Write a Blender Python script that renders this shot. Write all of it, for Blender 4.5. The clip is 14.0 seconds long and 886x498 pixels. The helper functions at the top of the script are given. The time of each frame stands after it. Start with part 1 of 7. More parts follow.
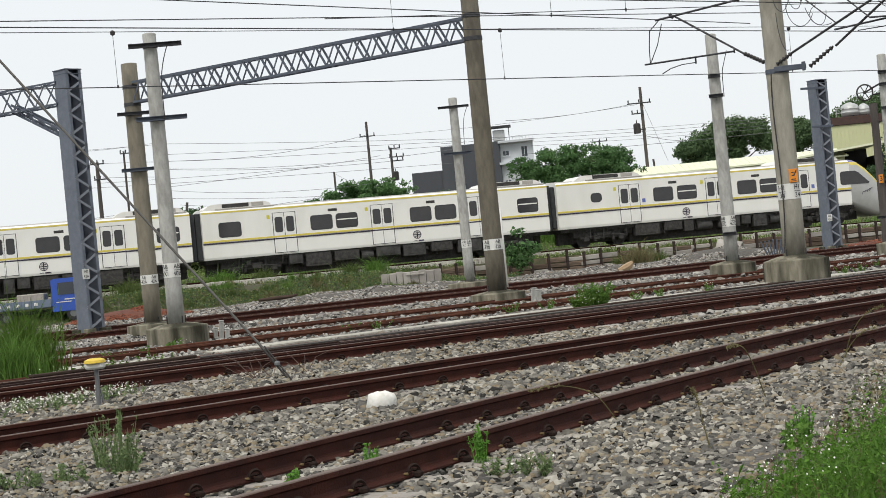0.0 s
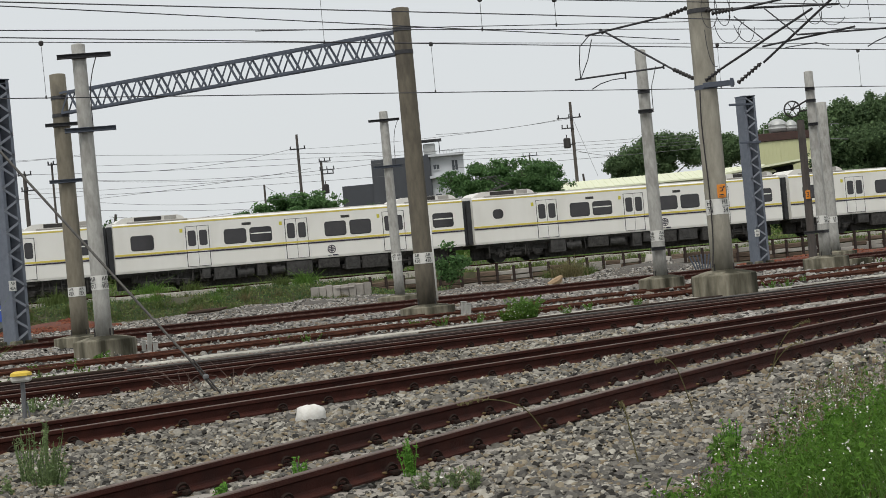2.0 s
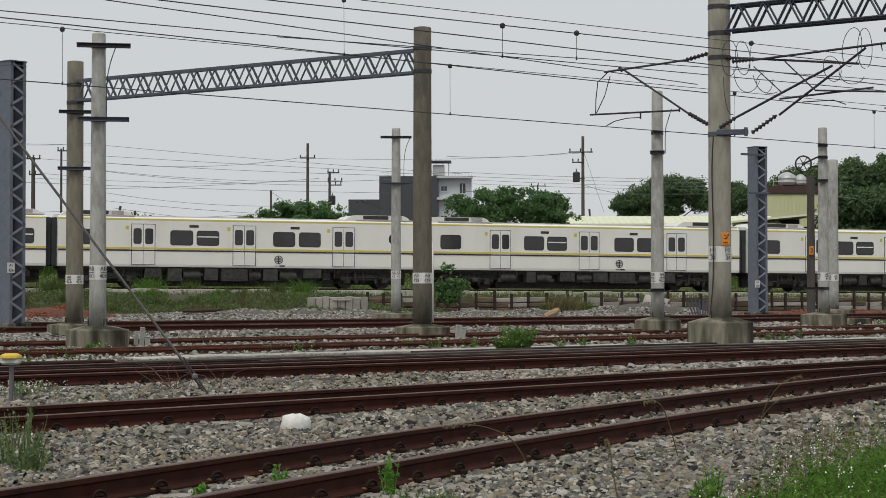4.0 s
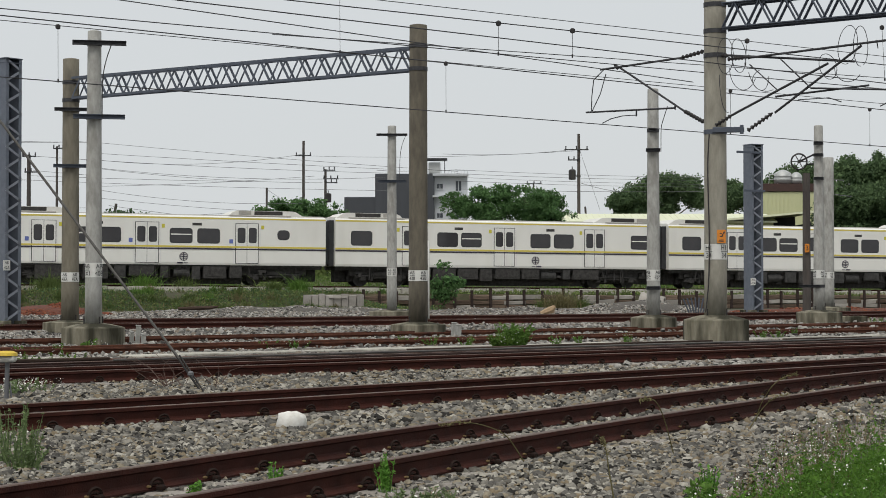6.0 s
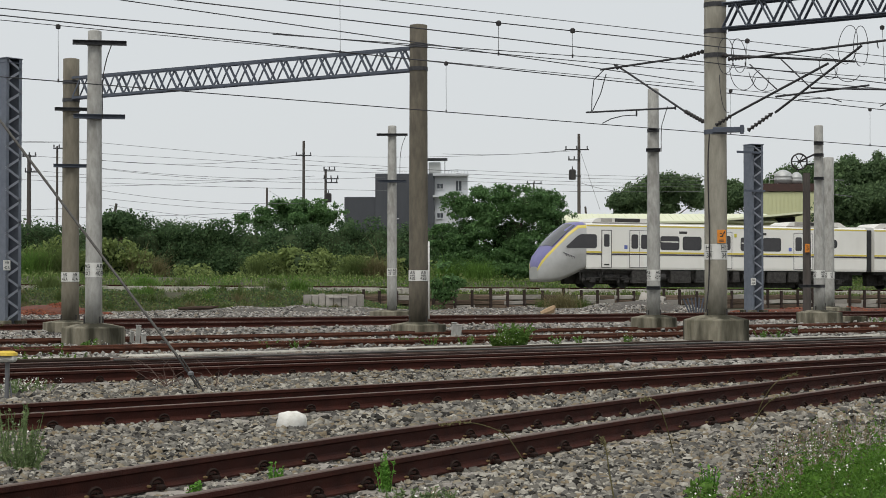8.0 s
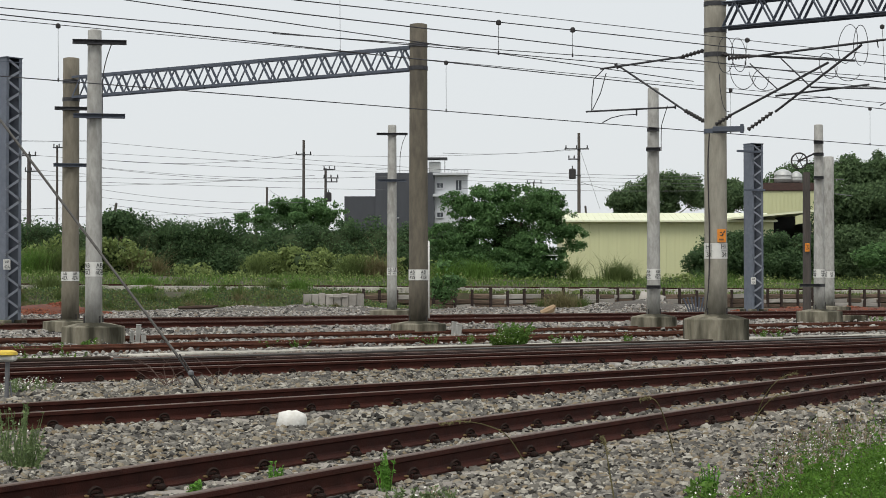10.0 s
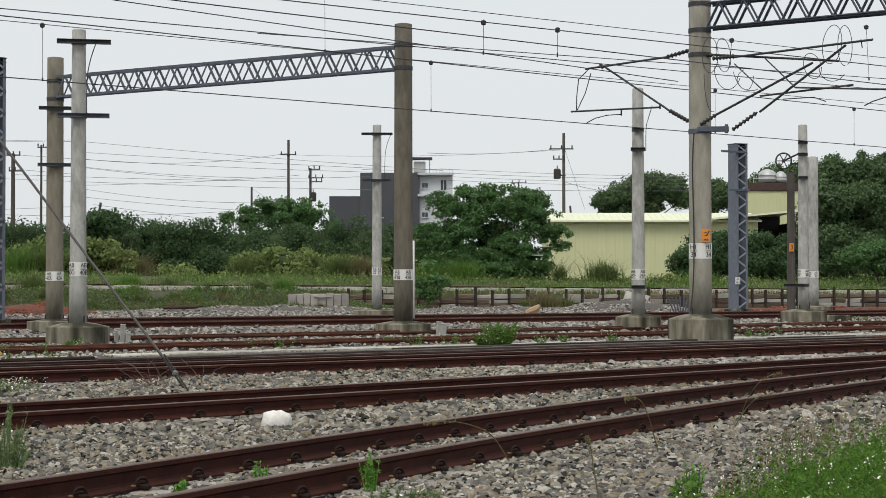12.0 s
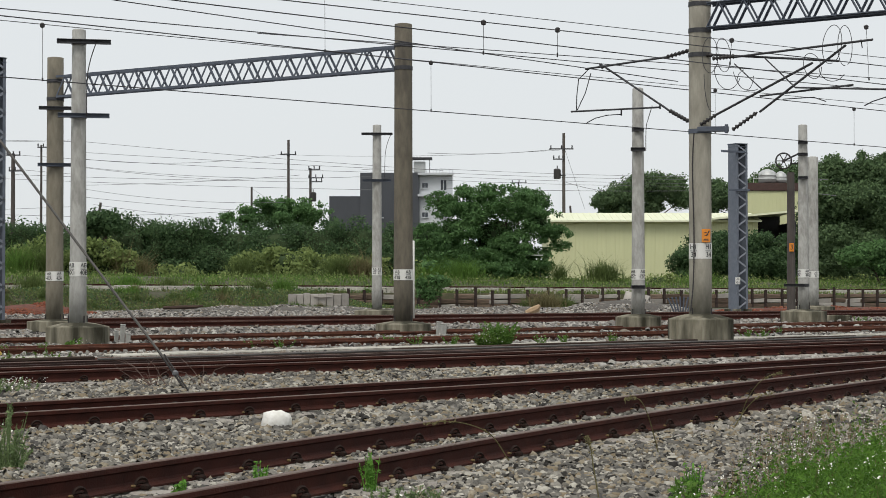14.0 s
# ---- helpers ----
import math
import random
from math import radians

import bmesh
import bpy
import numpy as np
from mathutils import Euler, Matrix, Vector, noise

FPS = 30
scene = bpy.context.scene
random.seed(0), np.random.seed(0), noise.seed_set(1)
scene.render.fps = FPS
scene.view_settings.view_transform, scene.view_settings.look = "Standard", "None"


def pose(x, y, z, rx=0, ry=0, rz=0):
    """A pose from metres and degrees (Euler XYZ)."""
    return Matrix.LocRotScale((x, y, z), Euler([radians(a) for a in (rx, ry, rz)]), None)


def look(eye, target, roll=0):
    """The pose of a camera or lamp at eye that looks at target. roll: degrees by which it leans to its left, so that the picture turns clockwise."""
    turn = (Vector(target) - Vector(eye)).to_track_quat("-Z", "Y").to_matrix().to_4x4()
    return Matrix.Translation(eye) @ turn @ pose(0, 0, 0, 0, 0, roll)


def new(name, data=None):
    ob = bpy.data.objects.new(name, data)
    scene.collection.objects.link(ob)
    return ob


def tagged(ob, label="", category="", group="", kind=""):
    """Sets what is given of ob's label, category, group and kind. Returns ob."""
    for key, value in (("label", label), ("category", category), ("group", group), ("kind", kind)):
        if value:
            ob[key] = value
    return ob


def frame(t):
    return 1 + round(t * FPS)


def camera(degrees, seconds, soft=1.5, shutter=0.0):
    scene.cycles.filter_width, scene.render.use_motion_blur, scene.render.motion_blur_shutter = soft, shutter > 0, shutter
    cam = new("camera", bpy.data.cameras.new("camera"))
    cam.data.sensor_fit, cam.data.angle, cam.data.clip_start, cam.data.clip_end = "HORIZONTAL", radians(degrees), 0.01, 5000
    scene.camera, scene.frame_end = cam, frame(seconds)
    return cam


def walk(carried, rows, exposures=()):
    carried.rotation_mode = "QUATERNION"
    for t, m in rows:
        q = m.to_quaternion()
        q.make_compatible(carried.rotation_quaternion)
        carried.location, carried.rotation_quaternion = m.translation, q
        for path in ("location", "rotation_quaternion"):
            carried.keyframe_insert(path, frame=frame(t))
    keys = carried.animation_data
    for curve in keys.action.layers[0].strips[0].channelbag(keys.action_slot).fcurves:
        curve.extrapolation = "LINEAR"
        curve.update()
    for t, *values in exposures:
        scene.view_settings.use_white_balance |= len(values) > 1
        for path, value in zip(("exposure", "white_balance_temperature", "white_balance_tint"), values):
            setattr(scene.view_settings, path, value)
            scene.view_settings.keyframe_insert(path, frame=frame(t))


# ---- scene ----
# ---------- camera and its path ----------
EYE = (0.0, 0.0, 1.25)
cam = camera(27.54, 14.0, soft=0.6)
walk(cam, [
    (0.0, pose(*EYE, 90.343, 5.560, 2.884)),
    (0.1, pose(*EYE, 90.50, 5.57, 2.55)),
    (0.3, pose(*EYE, 91.12, 5.60, 1.40)),
    (0.5, pose(*EYE, 91.233, 5.620, 1.222)),
    (1.0, pose(*EYE, 91.180, 5.649, 1.220)),
    (1.5, pose(*EYE, 90.693, 5.618, 0.921)),
    (2.0, pose(*EYE, 90.560, 5.316, 0.656)),
    (2.5, pose(*EYE, 91.915, 2.869, 0.785)),
    (3.0, pose(*EYE, 92.066, 0.482, 0.827)),
    (3.2, pose(*EYE, 91.52, 0.15, 0.72)),
    (3.6, pose(*EYE, 91.25, 0.02, 0.62)),
    (5.5, pose(*EYE, 91.202, 0.000, 0.570)),
    (6.0, pose(*EYE, 91.174, 0.000, 0.474)),
    (6.5, pose(*EYE, 91.174, -0.010, 0.476)),
    (7.5, pose(*EYE, 91.174, -0.010, 0.478)),
    (10.1, pose(*EYE, 91.148, 0.000, 0.479)),
    (10.4, pose(*EYE, 91.146, 0.000, 0.000)),
    (14.0, pose(*EYE, 91.146, 0.000, 0.000)),
], exposures=[(0.0, 0.36), (0.5, 0.18), (1.0, 0.08), (2.0, 0.05), (2.5, 0.0), (3.0, -0.2), (5.5, -0.06), (7.5, -0.03), (9.8, 0.16), (14.0, 0.16)])

# ---------- overcast sky and the sun behind it ----------
SUN_ELEV, SUN_TURN = 58.0, 200.0   # degrees; turn is clockwise from +y
world = bpy.data.worlds.new("overcast")
scene.world = world
world.use_nodes = True
wt = world.node_tree
wt.nodes.clear()
w_out = wt.nodes.new("ShaderNodeOutputWorld")
w_bg = wt.nodes.new("ShaderNodeBackground")
w_sky = wt.nodes.new("ShaderNodeTexSky")
w_sky.sky_type = "NISHITA"
w_sky.sun_disc = False
w_sky.sun_elevation = radians(SUN_ELEV)
w_sky.sun_rotation = radians(SUN_TURN)
w_sky.dust_density = 4.0
w_scale = wt.nodes.new("ShaderNodeVectorMath")
w_scale.operation = "SCALE"
w_scale.inputs["Scale"].default_value = 0.08
w_mix = wt.nodes.new("ShaderNodeMixRGB")
w_mix.inputs[0].default_value = 0.88
w_mix.inputs[2].default_value = (0.745, 0.775, 0.79, 1)
wt.links.new(w_sky.outputs[0], w_scale.inputs[0])
wt.links.new(w_scale.outputs[0], w_mix.inputs[1])
wt.links.new(w_mix.outputs[0], w_bg.inputs[0])
w_bg.inputs[1].default_value = 1.0
wt.links.new(w_bg.outputs[0], w_out.inputs[0])
sun_data = bpy.data.lights.new("sun", "SUN")
sun_data.energy, sun_data.angle, sun_data.color = 1.8, radians(25), (1.0, 0.965, 0.91)
sun = new("sun", sun_data)
a, e = radians(SUN_TURN), radians(SUN_ELEV)
sun.matrix_world = look((math.sin(a) * math.cos(e) * 50, math.cos(a) * math.cos(e) * 50, math.sin(e) * 50), (0, 0, 0))


# ---------- materials ----------
def material(name, base, second=None, scale=4.0, rough=0.8, metal=0.0, bump=0.0, bump_scale=60.0, mix=0.5, island=0.0,
             streak=(1, 1, 1), rand=0.0, spec=0.5, third=None, third_at=0.62):
    """Noise at two scales between base and second, an optional third colour in patches, fine relief."""
    m = bpy.data.materials.new(name)
    m.use_nodes = True
    nt = m.node_tree
    b = nt.nodes["Principled BSDF"]
    b.inputs["Roughness"].default_value = rough
    b.inputs["Metallic"].default_value = metal
    b.inputs["Specular IOR Level"].default_value = spec
    tc = nt.nodes.new("ShaderNodeTexCoord")
    mp = nt.nodes.new("ShaderNodeMapping")
    mp.inputs["Scale"].default_value = streak
    nt.links.new(tc.outputs["Object"], mp.inputs[0])
    n1 = nt.nodes.new("ShaderNodeTexNoise")
    n1.inputs["Scale"].default_value = scale
    n1.inputs["Detail"].default_value = 6
    n1.inputs["Roughness"].default_value = 0.65
    nt.links.new(mp.outputs[0], n1.inputs["Vector"])
    ramp = nt.nodes.new("ShaderNodeValToRGB")
    second = second or tuple(c * 0.75 for c in base)
    ramp.color_ramp.elements[0].position = 0.5 - mix * 0.4
    ramp.color_ramp.elements[1].position = 0.5 + mix * 0.4
    ramp.color_ramp.elements[0].color = (*second, 1)
    ramp.color_ramp.elements[1].color = (*base, 1)
    nt.links.new(n1.outputs["Fac"], ramp.inputs[0])
    col = ramp.outputs[0]
    if third:
        n3 = nt.nodes.new("ShaderNodeTexNoise")
        n3.inputs["Scale"].default_value = scale * 0.31
        n3.inputs["Detail"].default_value = 8
        nt.links.new(mp.outputs[0], n3.inputs["Vector"])
        r3 = nt.nodes.new("ShaderNodeValToRGB")
        r3.color_ramp.elements[0].position = third_at - 0.08
        r3.color_ramp.elements[1].position = third_at + 0.08
        nt.links.new(n3.outputs["Fac"], r3.inputs[0])
        mx = nt.nodes.new("ShaderNodeMixRGB")
        mx.inputs[2].default_value = (*third, 1)
        nt.links.new(r3.outputs[0], mx.inputs[0])
        nt.links.new(col, mx.inputs[1])
        col = mx.outputs[0]
    for amount, node, socket in ((island, "ShaderNodeNewGeometry", "Random Per Island"), (rand, "ShaderNodeObjectInfo", "Random")):
        if amount:
            g = nt.nodes.new(node)
            mr = nt.nodes.new("ShaderNodeMapRange")
            mr.inputs["To Min"].default_value = 1 - amount
            mr.inputs["To Max"].default_value = 1 + amount
            nt.links.new(g.outputs[socket], mr.inputs["Value"])
            hs = nt.nodes.new("ShaderNodeHueSaturation")
            nt.links.new(mr.outputs[0], hs.inputs["Value"])
            nt.links.new(col, hs.inputs["Color"])
            col = hs.outputs[0]
    nt.links.new(col, b.inputs["Base Color"])
    if bump:
        n2 = nt.nodes.new("ShaderNodeTexNoise")
        n2.inputs["Scale"].default_value = bump_scale
        n2.inputs["Detail"].default_value = 4
        nt.links.new(tc.outputs["Object"], n2.inputs["Vector"])
        bp = nt.nodes.new("ShaderNodeBump")
        bp.inputs["Strength"].default_value = bump
        bp.inputs["Distance"].default_value = 0.02
        nt.links.new(n2.outputs["Fac"], bp.inputs["Height"])
        nt.links.new(bp.outputs[0], b.inputs["Normal"])
    return m


def stone_material(name, colors, bump=0.3, sharp=False):
    """Each stone takes one of several stone colours by its own chance number, with grain."""
    m = bpy.data.materials.new(name)
    m.use_nodes = True
    nt = m.node_tree
    b = nt.nodes["Principled BSDF"]
    b.inputs["Roughness"].default_value = 0.9
    b.inputs["Specular IOR Level"].default_value = 0.12
    g = nt.nodes.new("ShaderNodeNewGeometry")
    ramp = nt.nodes.new("ShaderNodeValToRGB")
    ramp.color_ramp.interpolation = "CONSTANT" if sharp else "LINEAR"
    els = ramp.color_ramp.elements
    els[0].color, els[1].color = (*colors[0], 1), (*colors[-1], 1)
    for i, c in enumerate(colors[1:-1], 1):
        el = els.new(i / (len(colors) - 1))
        el.color = (*c, 1)
    nt.links.new(g.outputs["Random Per Island"], ramp.inputs[0])
    tc = nt.nodes.new("ShaderNodeTexCoord")
    n = nt.nodes.new("ShaderNodeTexNoise")
    n.inputs["Scale"].default_value = 45
    n.inputs["Detail"].default_value = 5
    nt.links.new(tc.outputs["Object"], n.inputs["Vector"])
    big = nt.nodes.new("ShaderNodeTexNoise")
    big.inputs["Scale"].default_value = 0.7
    big.inputs["Detail"].default_value = 5
    nt.links.new(tc.outputs["Object"], big.inputs["Vector"])
    add = nt.nodes.new("ShaderNodeMath")
    add.operation = "ADD"
    nt.links.new(n.outputs["Fac"], add.inputs[0])
    nt.links.new(big.outputs["Fac"], add.inputs[1])
    mr = nt.nodes.new("ShaderNodeMapRange")
    mr.inputs["From Min"].default_value, mr.inputs["From Max"].default_value = 0.6, 1.4
    mr.inputs["To Min"].default_value, mr.inputs["To Max"].default_value = 0.7, 1.3
    nt.links.new(add.outputs[0], mr.inputs["Value"])
    hs = nt.nodes.new("ShaderNodeHueSaturation")
    nt.links.new(mr.outputs[0], hs.inputs["Value"])
    nt.links.new(ramp.outputs[0], hs.inputs["Color"])
    nt.links.new(hs.outputs[0], b.inputs["Base Color"])
    bp = nt.nodes.new("ShaderNodeBump")
    bp.inputs["Strength"].default_value = bump
    bp.inputs["Distance"].default_value = 0.01
    nt.links.new(n.outputs["Fac"], bp.inputs["Height"])
    nt.links.new(bp.outputs[0], b.inputs["Normal"])
    return m


def leaf_material(name, dark, light, yellow=None):
    """Leaves: colour by each leaf's chance number and by large patches; a little light passes through."""
    m = bpy.data.materials.new(name)
    m.use_nodes = True
    nt = m.node_tree
    b = nt.nodes["Principled BSDF"]
    b.inputs["Roughness"].default_value = 0.6
    b.inputs["Specular IOR Level"].default_value = 0.1
    g = nt.nodes.new("ShaderNodeNewGeometry")
    tc = nt.nodes.new("ShaderNodeTexCoord")
    n = nt.nodes.new("ShaderNodeTexNoise")
    n.inputs["Scale"].default_value = 0.8
    nt.links.new(tc.outputs["Object"], n.inputs["Vector"])
    mxf = nt.nodes.new("ShaderNodeMath")
    mxf.operation = "MULTIPLY_ADD"
    mxf.inputs[1].default_value = 0.6
    nt.links.new(g.outputs["Random Per Island"], mxf.inputs[0])
    sc = nt.nodes.new("ShaderNodeMath")
    sc.operation = "MULTIPLY"
    sc.inputs[1].default_value = 0.4
    nt.links.new(n.outputs["Fac"], sc.inputs[0])
    nt.links.new(sc.outputs[0], mxf.inputs[2])
    ramp = nt.nodes.new("ShaderNodeValToRGB")
    ramp.color_ramp.elements[0].color = (*dark, 1)
    ramp.color_ramp.elements[1].color = (*light, 1)
    ramp.color_ramp.elements[1].position = 0.85
    if yellow:
        el = ramp.color_ramp.elements.new(0.97)
        el.color = (*yellow, 1)
    nt.links.new(mxf.outputs[0], ramp.inputs[0])
    nt.links.new(ramp.outputs[0], b.inputs["Base Color"])
    tr = nt.nodes.new("ShaderNodeBsdfTranslucent")
    nt.links.new(ramp.outputs[0], tr.inputs[0])
    ms = nt.nodes.new("ShaderNodeMixShader")
    ms.inputs[0].default_value = 0.4
    nt.links.new(b.outputs[0], ms.inputs[1])
    nt.links.new(tr.outputs[0], ms.inputs[2])
    nt.links.new(ms.outputs[0], nt.nodes["Material Output"].inputs[0])
    return m


RUST = material("rusted_rail_side", (0.068, 0.021, 0.0145), (0.030, 0.0115, 0.009), 5, 0.7, 0.0, 0.4, 90, 0.6, third=(0.04, 0.015, 0.012), spec=0.12)
RUST_OLD = material("old_dark_rust", (0.036, 0.018, 0.0145), (0.018, 0.0105, 0.009), 5, 0.75, 0.0, 0.4, 90, 0.6, spec=0.15)
RUST_LIGHT = material("bright_rust", (0.125, 0.050, 0.030), (0.052, 0.024, 0.018), 6, 0.85, 0.0, 0.4, 90, 0.6, rand=0.25, spec=0.12, third=(0.04, 0.02, 0.016))
RAILTOP = material("worn_rail_head", (0.135, 0.085, 0.062), (0.07, 0.042, 0.031), 3, 0.6, 0.1, 0.1, 80, 0.7)
CLIP = material("fastening_iron", (0.014, 0.010, 0.009), (0.028, 0.016, 0.012), 30, 0.8, spec=0.1)
CLIP_YELLOW = material("worn_yellow_insulator", (0.22, 0.15, 0.05), (0.08, 0.05, 0.03), 40, 0.8)
SLEEPER = material("concrete_sleeper", (0.34, 0.31, 0.27), (0.22, 0.2, 0.18), 8, 0.9, 0, 0.4, 70, rand=0.12)
TIMBER = material("weathered_timber", (0.19, 0.14, 0.105), (0.075, 0.055, 0.043), 5, 0.95, 0, 0.6, 40, streak=(0.3, 4, 4), rand=0.35, spec=0.1)
TIMBER_DARK = material("tarred_old_timber", (0.075, 0.052, 0.04), (0.03, 0.022, 0.018), 5, 0.95, 0, 0.6, 40, streak=(0.3, 4, 4), rand=0.3, spec=0.1)
CONCRETE = material("pole_concrete_pale", (0.46, 0.455, 0.425), (0.29, 0.285, 0.262), 9, 0.9, 0, 0.35, 60, 0.45, streak=(1, 1, 0.4), third=(0.23, 0.222, 0.20))
CONCRETE_TAN = material("pole_concrete_tan", (0.365, 0.345, 0.285), (0.24, 0.224, 0.183), 8, 0.92, 0, 0.4, 60, 0.5, streak=(1, 1, 0.3), third=(0.19, 0.178, 0.142))
CONCRETE_OLIVE = material("pole_concrete_olive", (0.235, 0.21, 0.16), (0.15, 0.135, 0.102), 8, 0.92, 0, 0.4, 60, 0.5, streak=(1, 1, 0.3), third=(0.11, 0.10, 0.078))
CONCRETE_BROWN = material("pole_concrete_weathered", (0.168, 0.147, 0.110), (0.098, 0.086, 0.066), 8, 0.92, 0, 0.4, 60, 0.5, streak=(1, 1, 0.3), third=(0.07, 0.062, 0.05))
PLINTH = material("mossy_concrete", (0.33, 0.305, 0.235), (0.11, 0.10, 0.072), 5, 0.95, 0, 0.5, 50, 0.5, streak=(1, 1, 0.2), third=(0.042, 0.04, 0.028), third_at=0.51, spec=0.12)
PALE_SLAB = material("pale_concrete_slab", (0.52, 0.495, 0.43), (0.30, 0.285, 0.245), 6, 0.95, 0, 0.5, 40, 0.5, rand=0.12, third=(0.24, 0.22, 0.18))
GREY_SLAB = material("grey_concrete_panel", (0.39, 0.365, 0.33), (0.26, 0.24, 0.215), 3, 0.95, 0, 0.5, 40, 0.7, rand=0.2, spec=0.15)
STEEL = material("galvanised_steel", (0.115, 0.13, 0.16), (0.075, 0.087, 0.11), 5, 0.65, 0.15, 0.1, 60, 0.7, spec=0.25)
STEEL_DARK = material("dark_steel_bracket", (0.06, 0.06, 0.065), (0.03, 0.03, 0.032), 12, 0.6, 0.3)
IRON = material("black_fitting", (0.018, 0.017, 0.018), (0.035, 0.03, 0.028), 20, 0.6)
WIRE = material("dark_copper_wire", (0.05, 0.05, 0.055), (0.035, 0.033, 0.035), 3, 0.6)
WIRE_GREY = material("grey_steel_wire", (0.14, 0.145, 0.15), (0.10, 0.10, 0.105), 3, 0.6)
STAY = material("stay_wire_strand", (0.13, 0.12, 0.11), (0.07, 0.065, 0.06), 30, 0.7)
PLATE = material("white_enamel_plate", (0.74, 0.74, 0.70), (0.6, 0.59, 0.55), 9, 0.5, mix=0.8)
INK = material("black_paint", (0.02, 0.02, 0.02), (0.04, 0.04, 0.04), 30, 0.6)
ORANGE = material("orange_warning_paint", (0.75, 0.26, 0.02), (0.6, 0.2, 0.02), 12, 0.6)
WHITE_STONE = material("whitewashed_block", (0.8, 0.79, 0.75), (0.6, 0.58, 0.52), 20, 0.9, 0, 0.4, 50, 0.6)
YELLOW = material("faded_yellow_paint", (0.72, 0.52, 0.06), (0.55, 0.38, 0.05), 14, 0.6)
STONES = stone_material("ballast_stone", [(0.030, 0.028, 0.025), (0.126, 0.117, 0.100), (0.209, 0.197, 0.170), (0.079, 0.075, 0.068), (0.270, 0.253, 0.216), (0.195, 0.158, 0.107), (0.163, 0.153, 0.133), (0.363, 0.342, 0.293), (0.112, 0.106, 0.095), (0.242, 0.209, 0.153), (0.558, 0.530, 0.456)], sharp=True)
STONES_FAR = stone_material("ballast_stone_grey", [(0.05, 0.047, 0.043), (0.20, 0.19, 0.172), (0.30, 0.285, 0.26), (0.11, 0.104, 0.095), (0.38, 0.362, 0.33), (0.20, 0.17, 0.135), (0.25, 0.238, 0.218), (0.56, 0.54, 0.50)], sharp=True)
GROUND = material("gravelly_earth", (0.13, 0.12, 0.105), (0.045, 0.04, 0.036), 14, 0.95, 0, 0.8, 30, 0.7, third=(0.085, 0.065, 0.048))
REDEARTH = material("red_earth", (0.15, 0.05, 0.03), (0.07, 0.026, 0.018), 5, 0.95, 0, 0.8, 25, 0.5)
LEAF_DARK = leaf_material("hedge_leaf", (0.029, 0.060, 0.030), (0.108, 0.178, 0.076))
LEAF_MID = leaf_material("tree_leaf", (0.045, 0.098, 0.040), (0.145, 0.265, 0.095))
LEAF_SHRUB = leaf_material("shrub_leaf", (0.085, 0.128, 0.042), (0.26, 0.325, 0.11), (0.42, 0.38, 0.13))
LEAF_PINE = leaf_material("dark_conifer_leaf", (0.05, 0.088, 0.047), (0.15, 0.225, 0.10))
GRASS = leaf_material("grass_blade", (0.05, 0.078, 0.025), (0.15, 0.20, 0.065), (0.25, 0.22, 0.1))
GRASS_FRESH = leaf_material("fresh_grass", (0.05, 0.105, 0.024), (0.16, 0.285, 0.06), (0.30, 0.31, 0.12))
GRASS_DRY = leaf_material("dry_reed", (0.09, 0.085, 0.04), (0.25, 0.22, 0.11))
FLOWER = material("white_petal", (0.8, 0.8, 0.76), (0.7, 0.68, 0.6), 10, 0.8)
BARK = material("bark", (0.09, 0.07, 0.052), (0.045, 0.036, 0.028), 12, 0.95, 0, 0.6, 40)
POLEWOOD = material("tarred_pole", (0.10, 0.085, 0.075), (0.055, 0.048, 0.044), 6, 0.9, streak=(1, 1, 0.2))


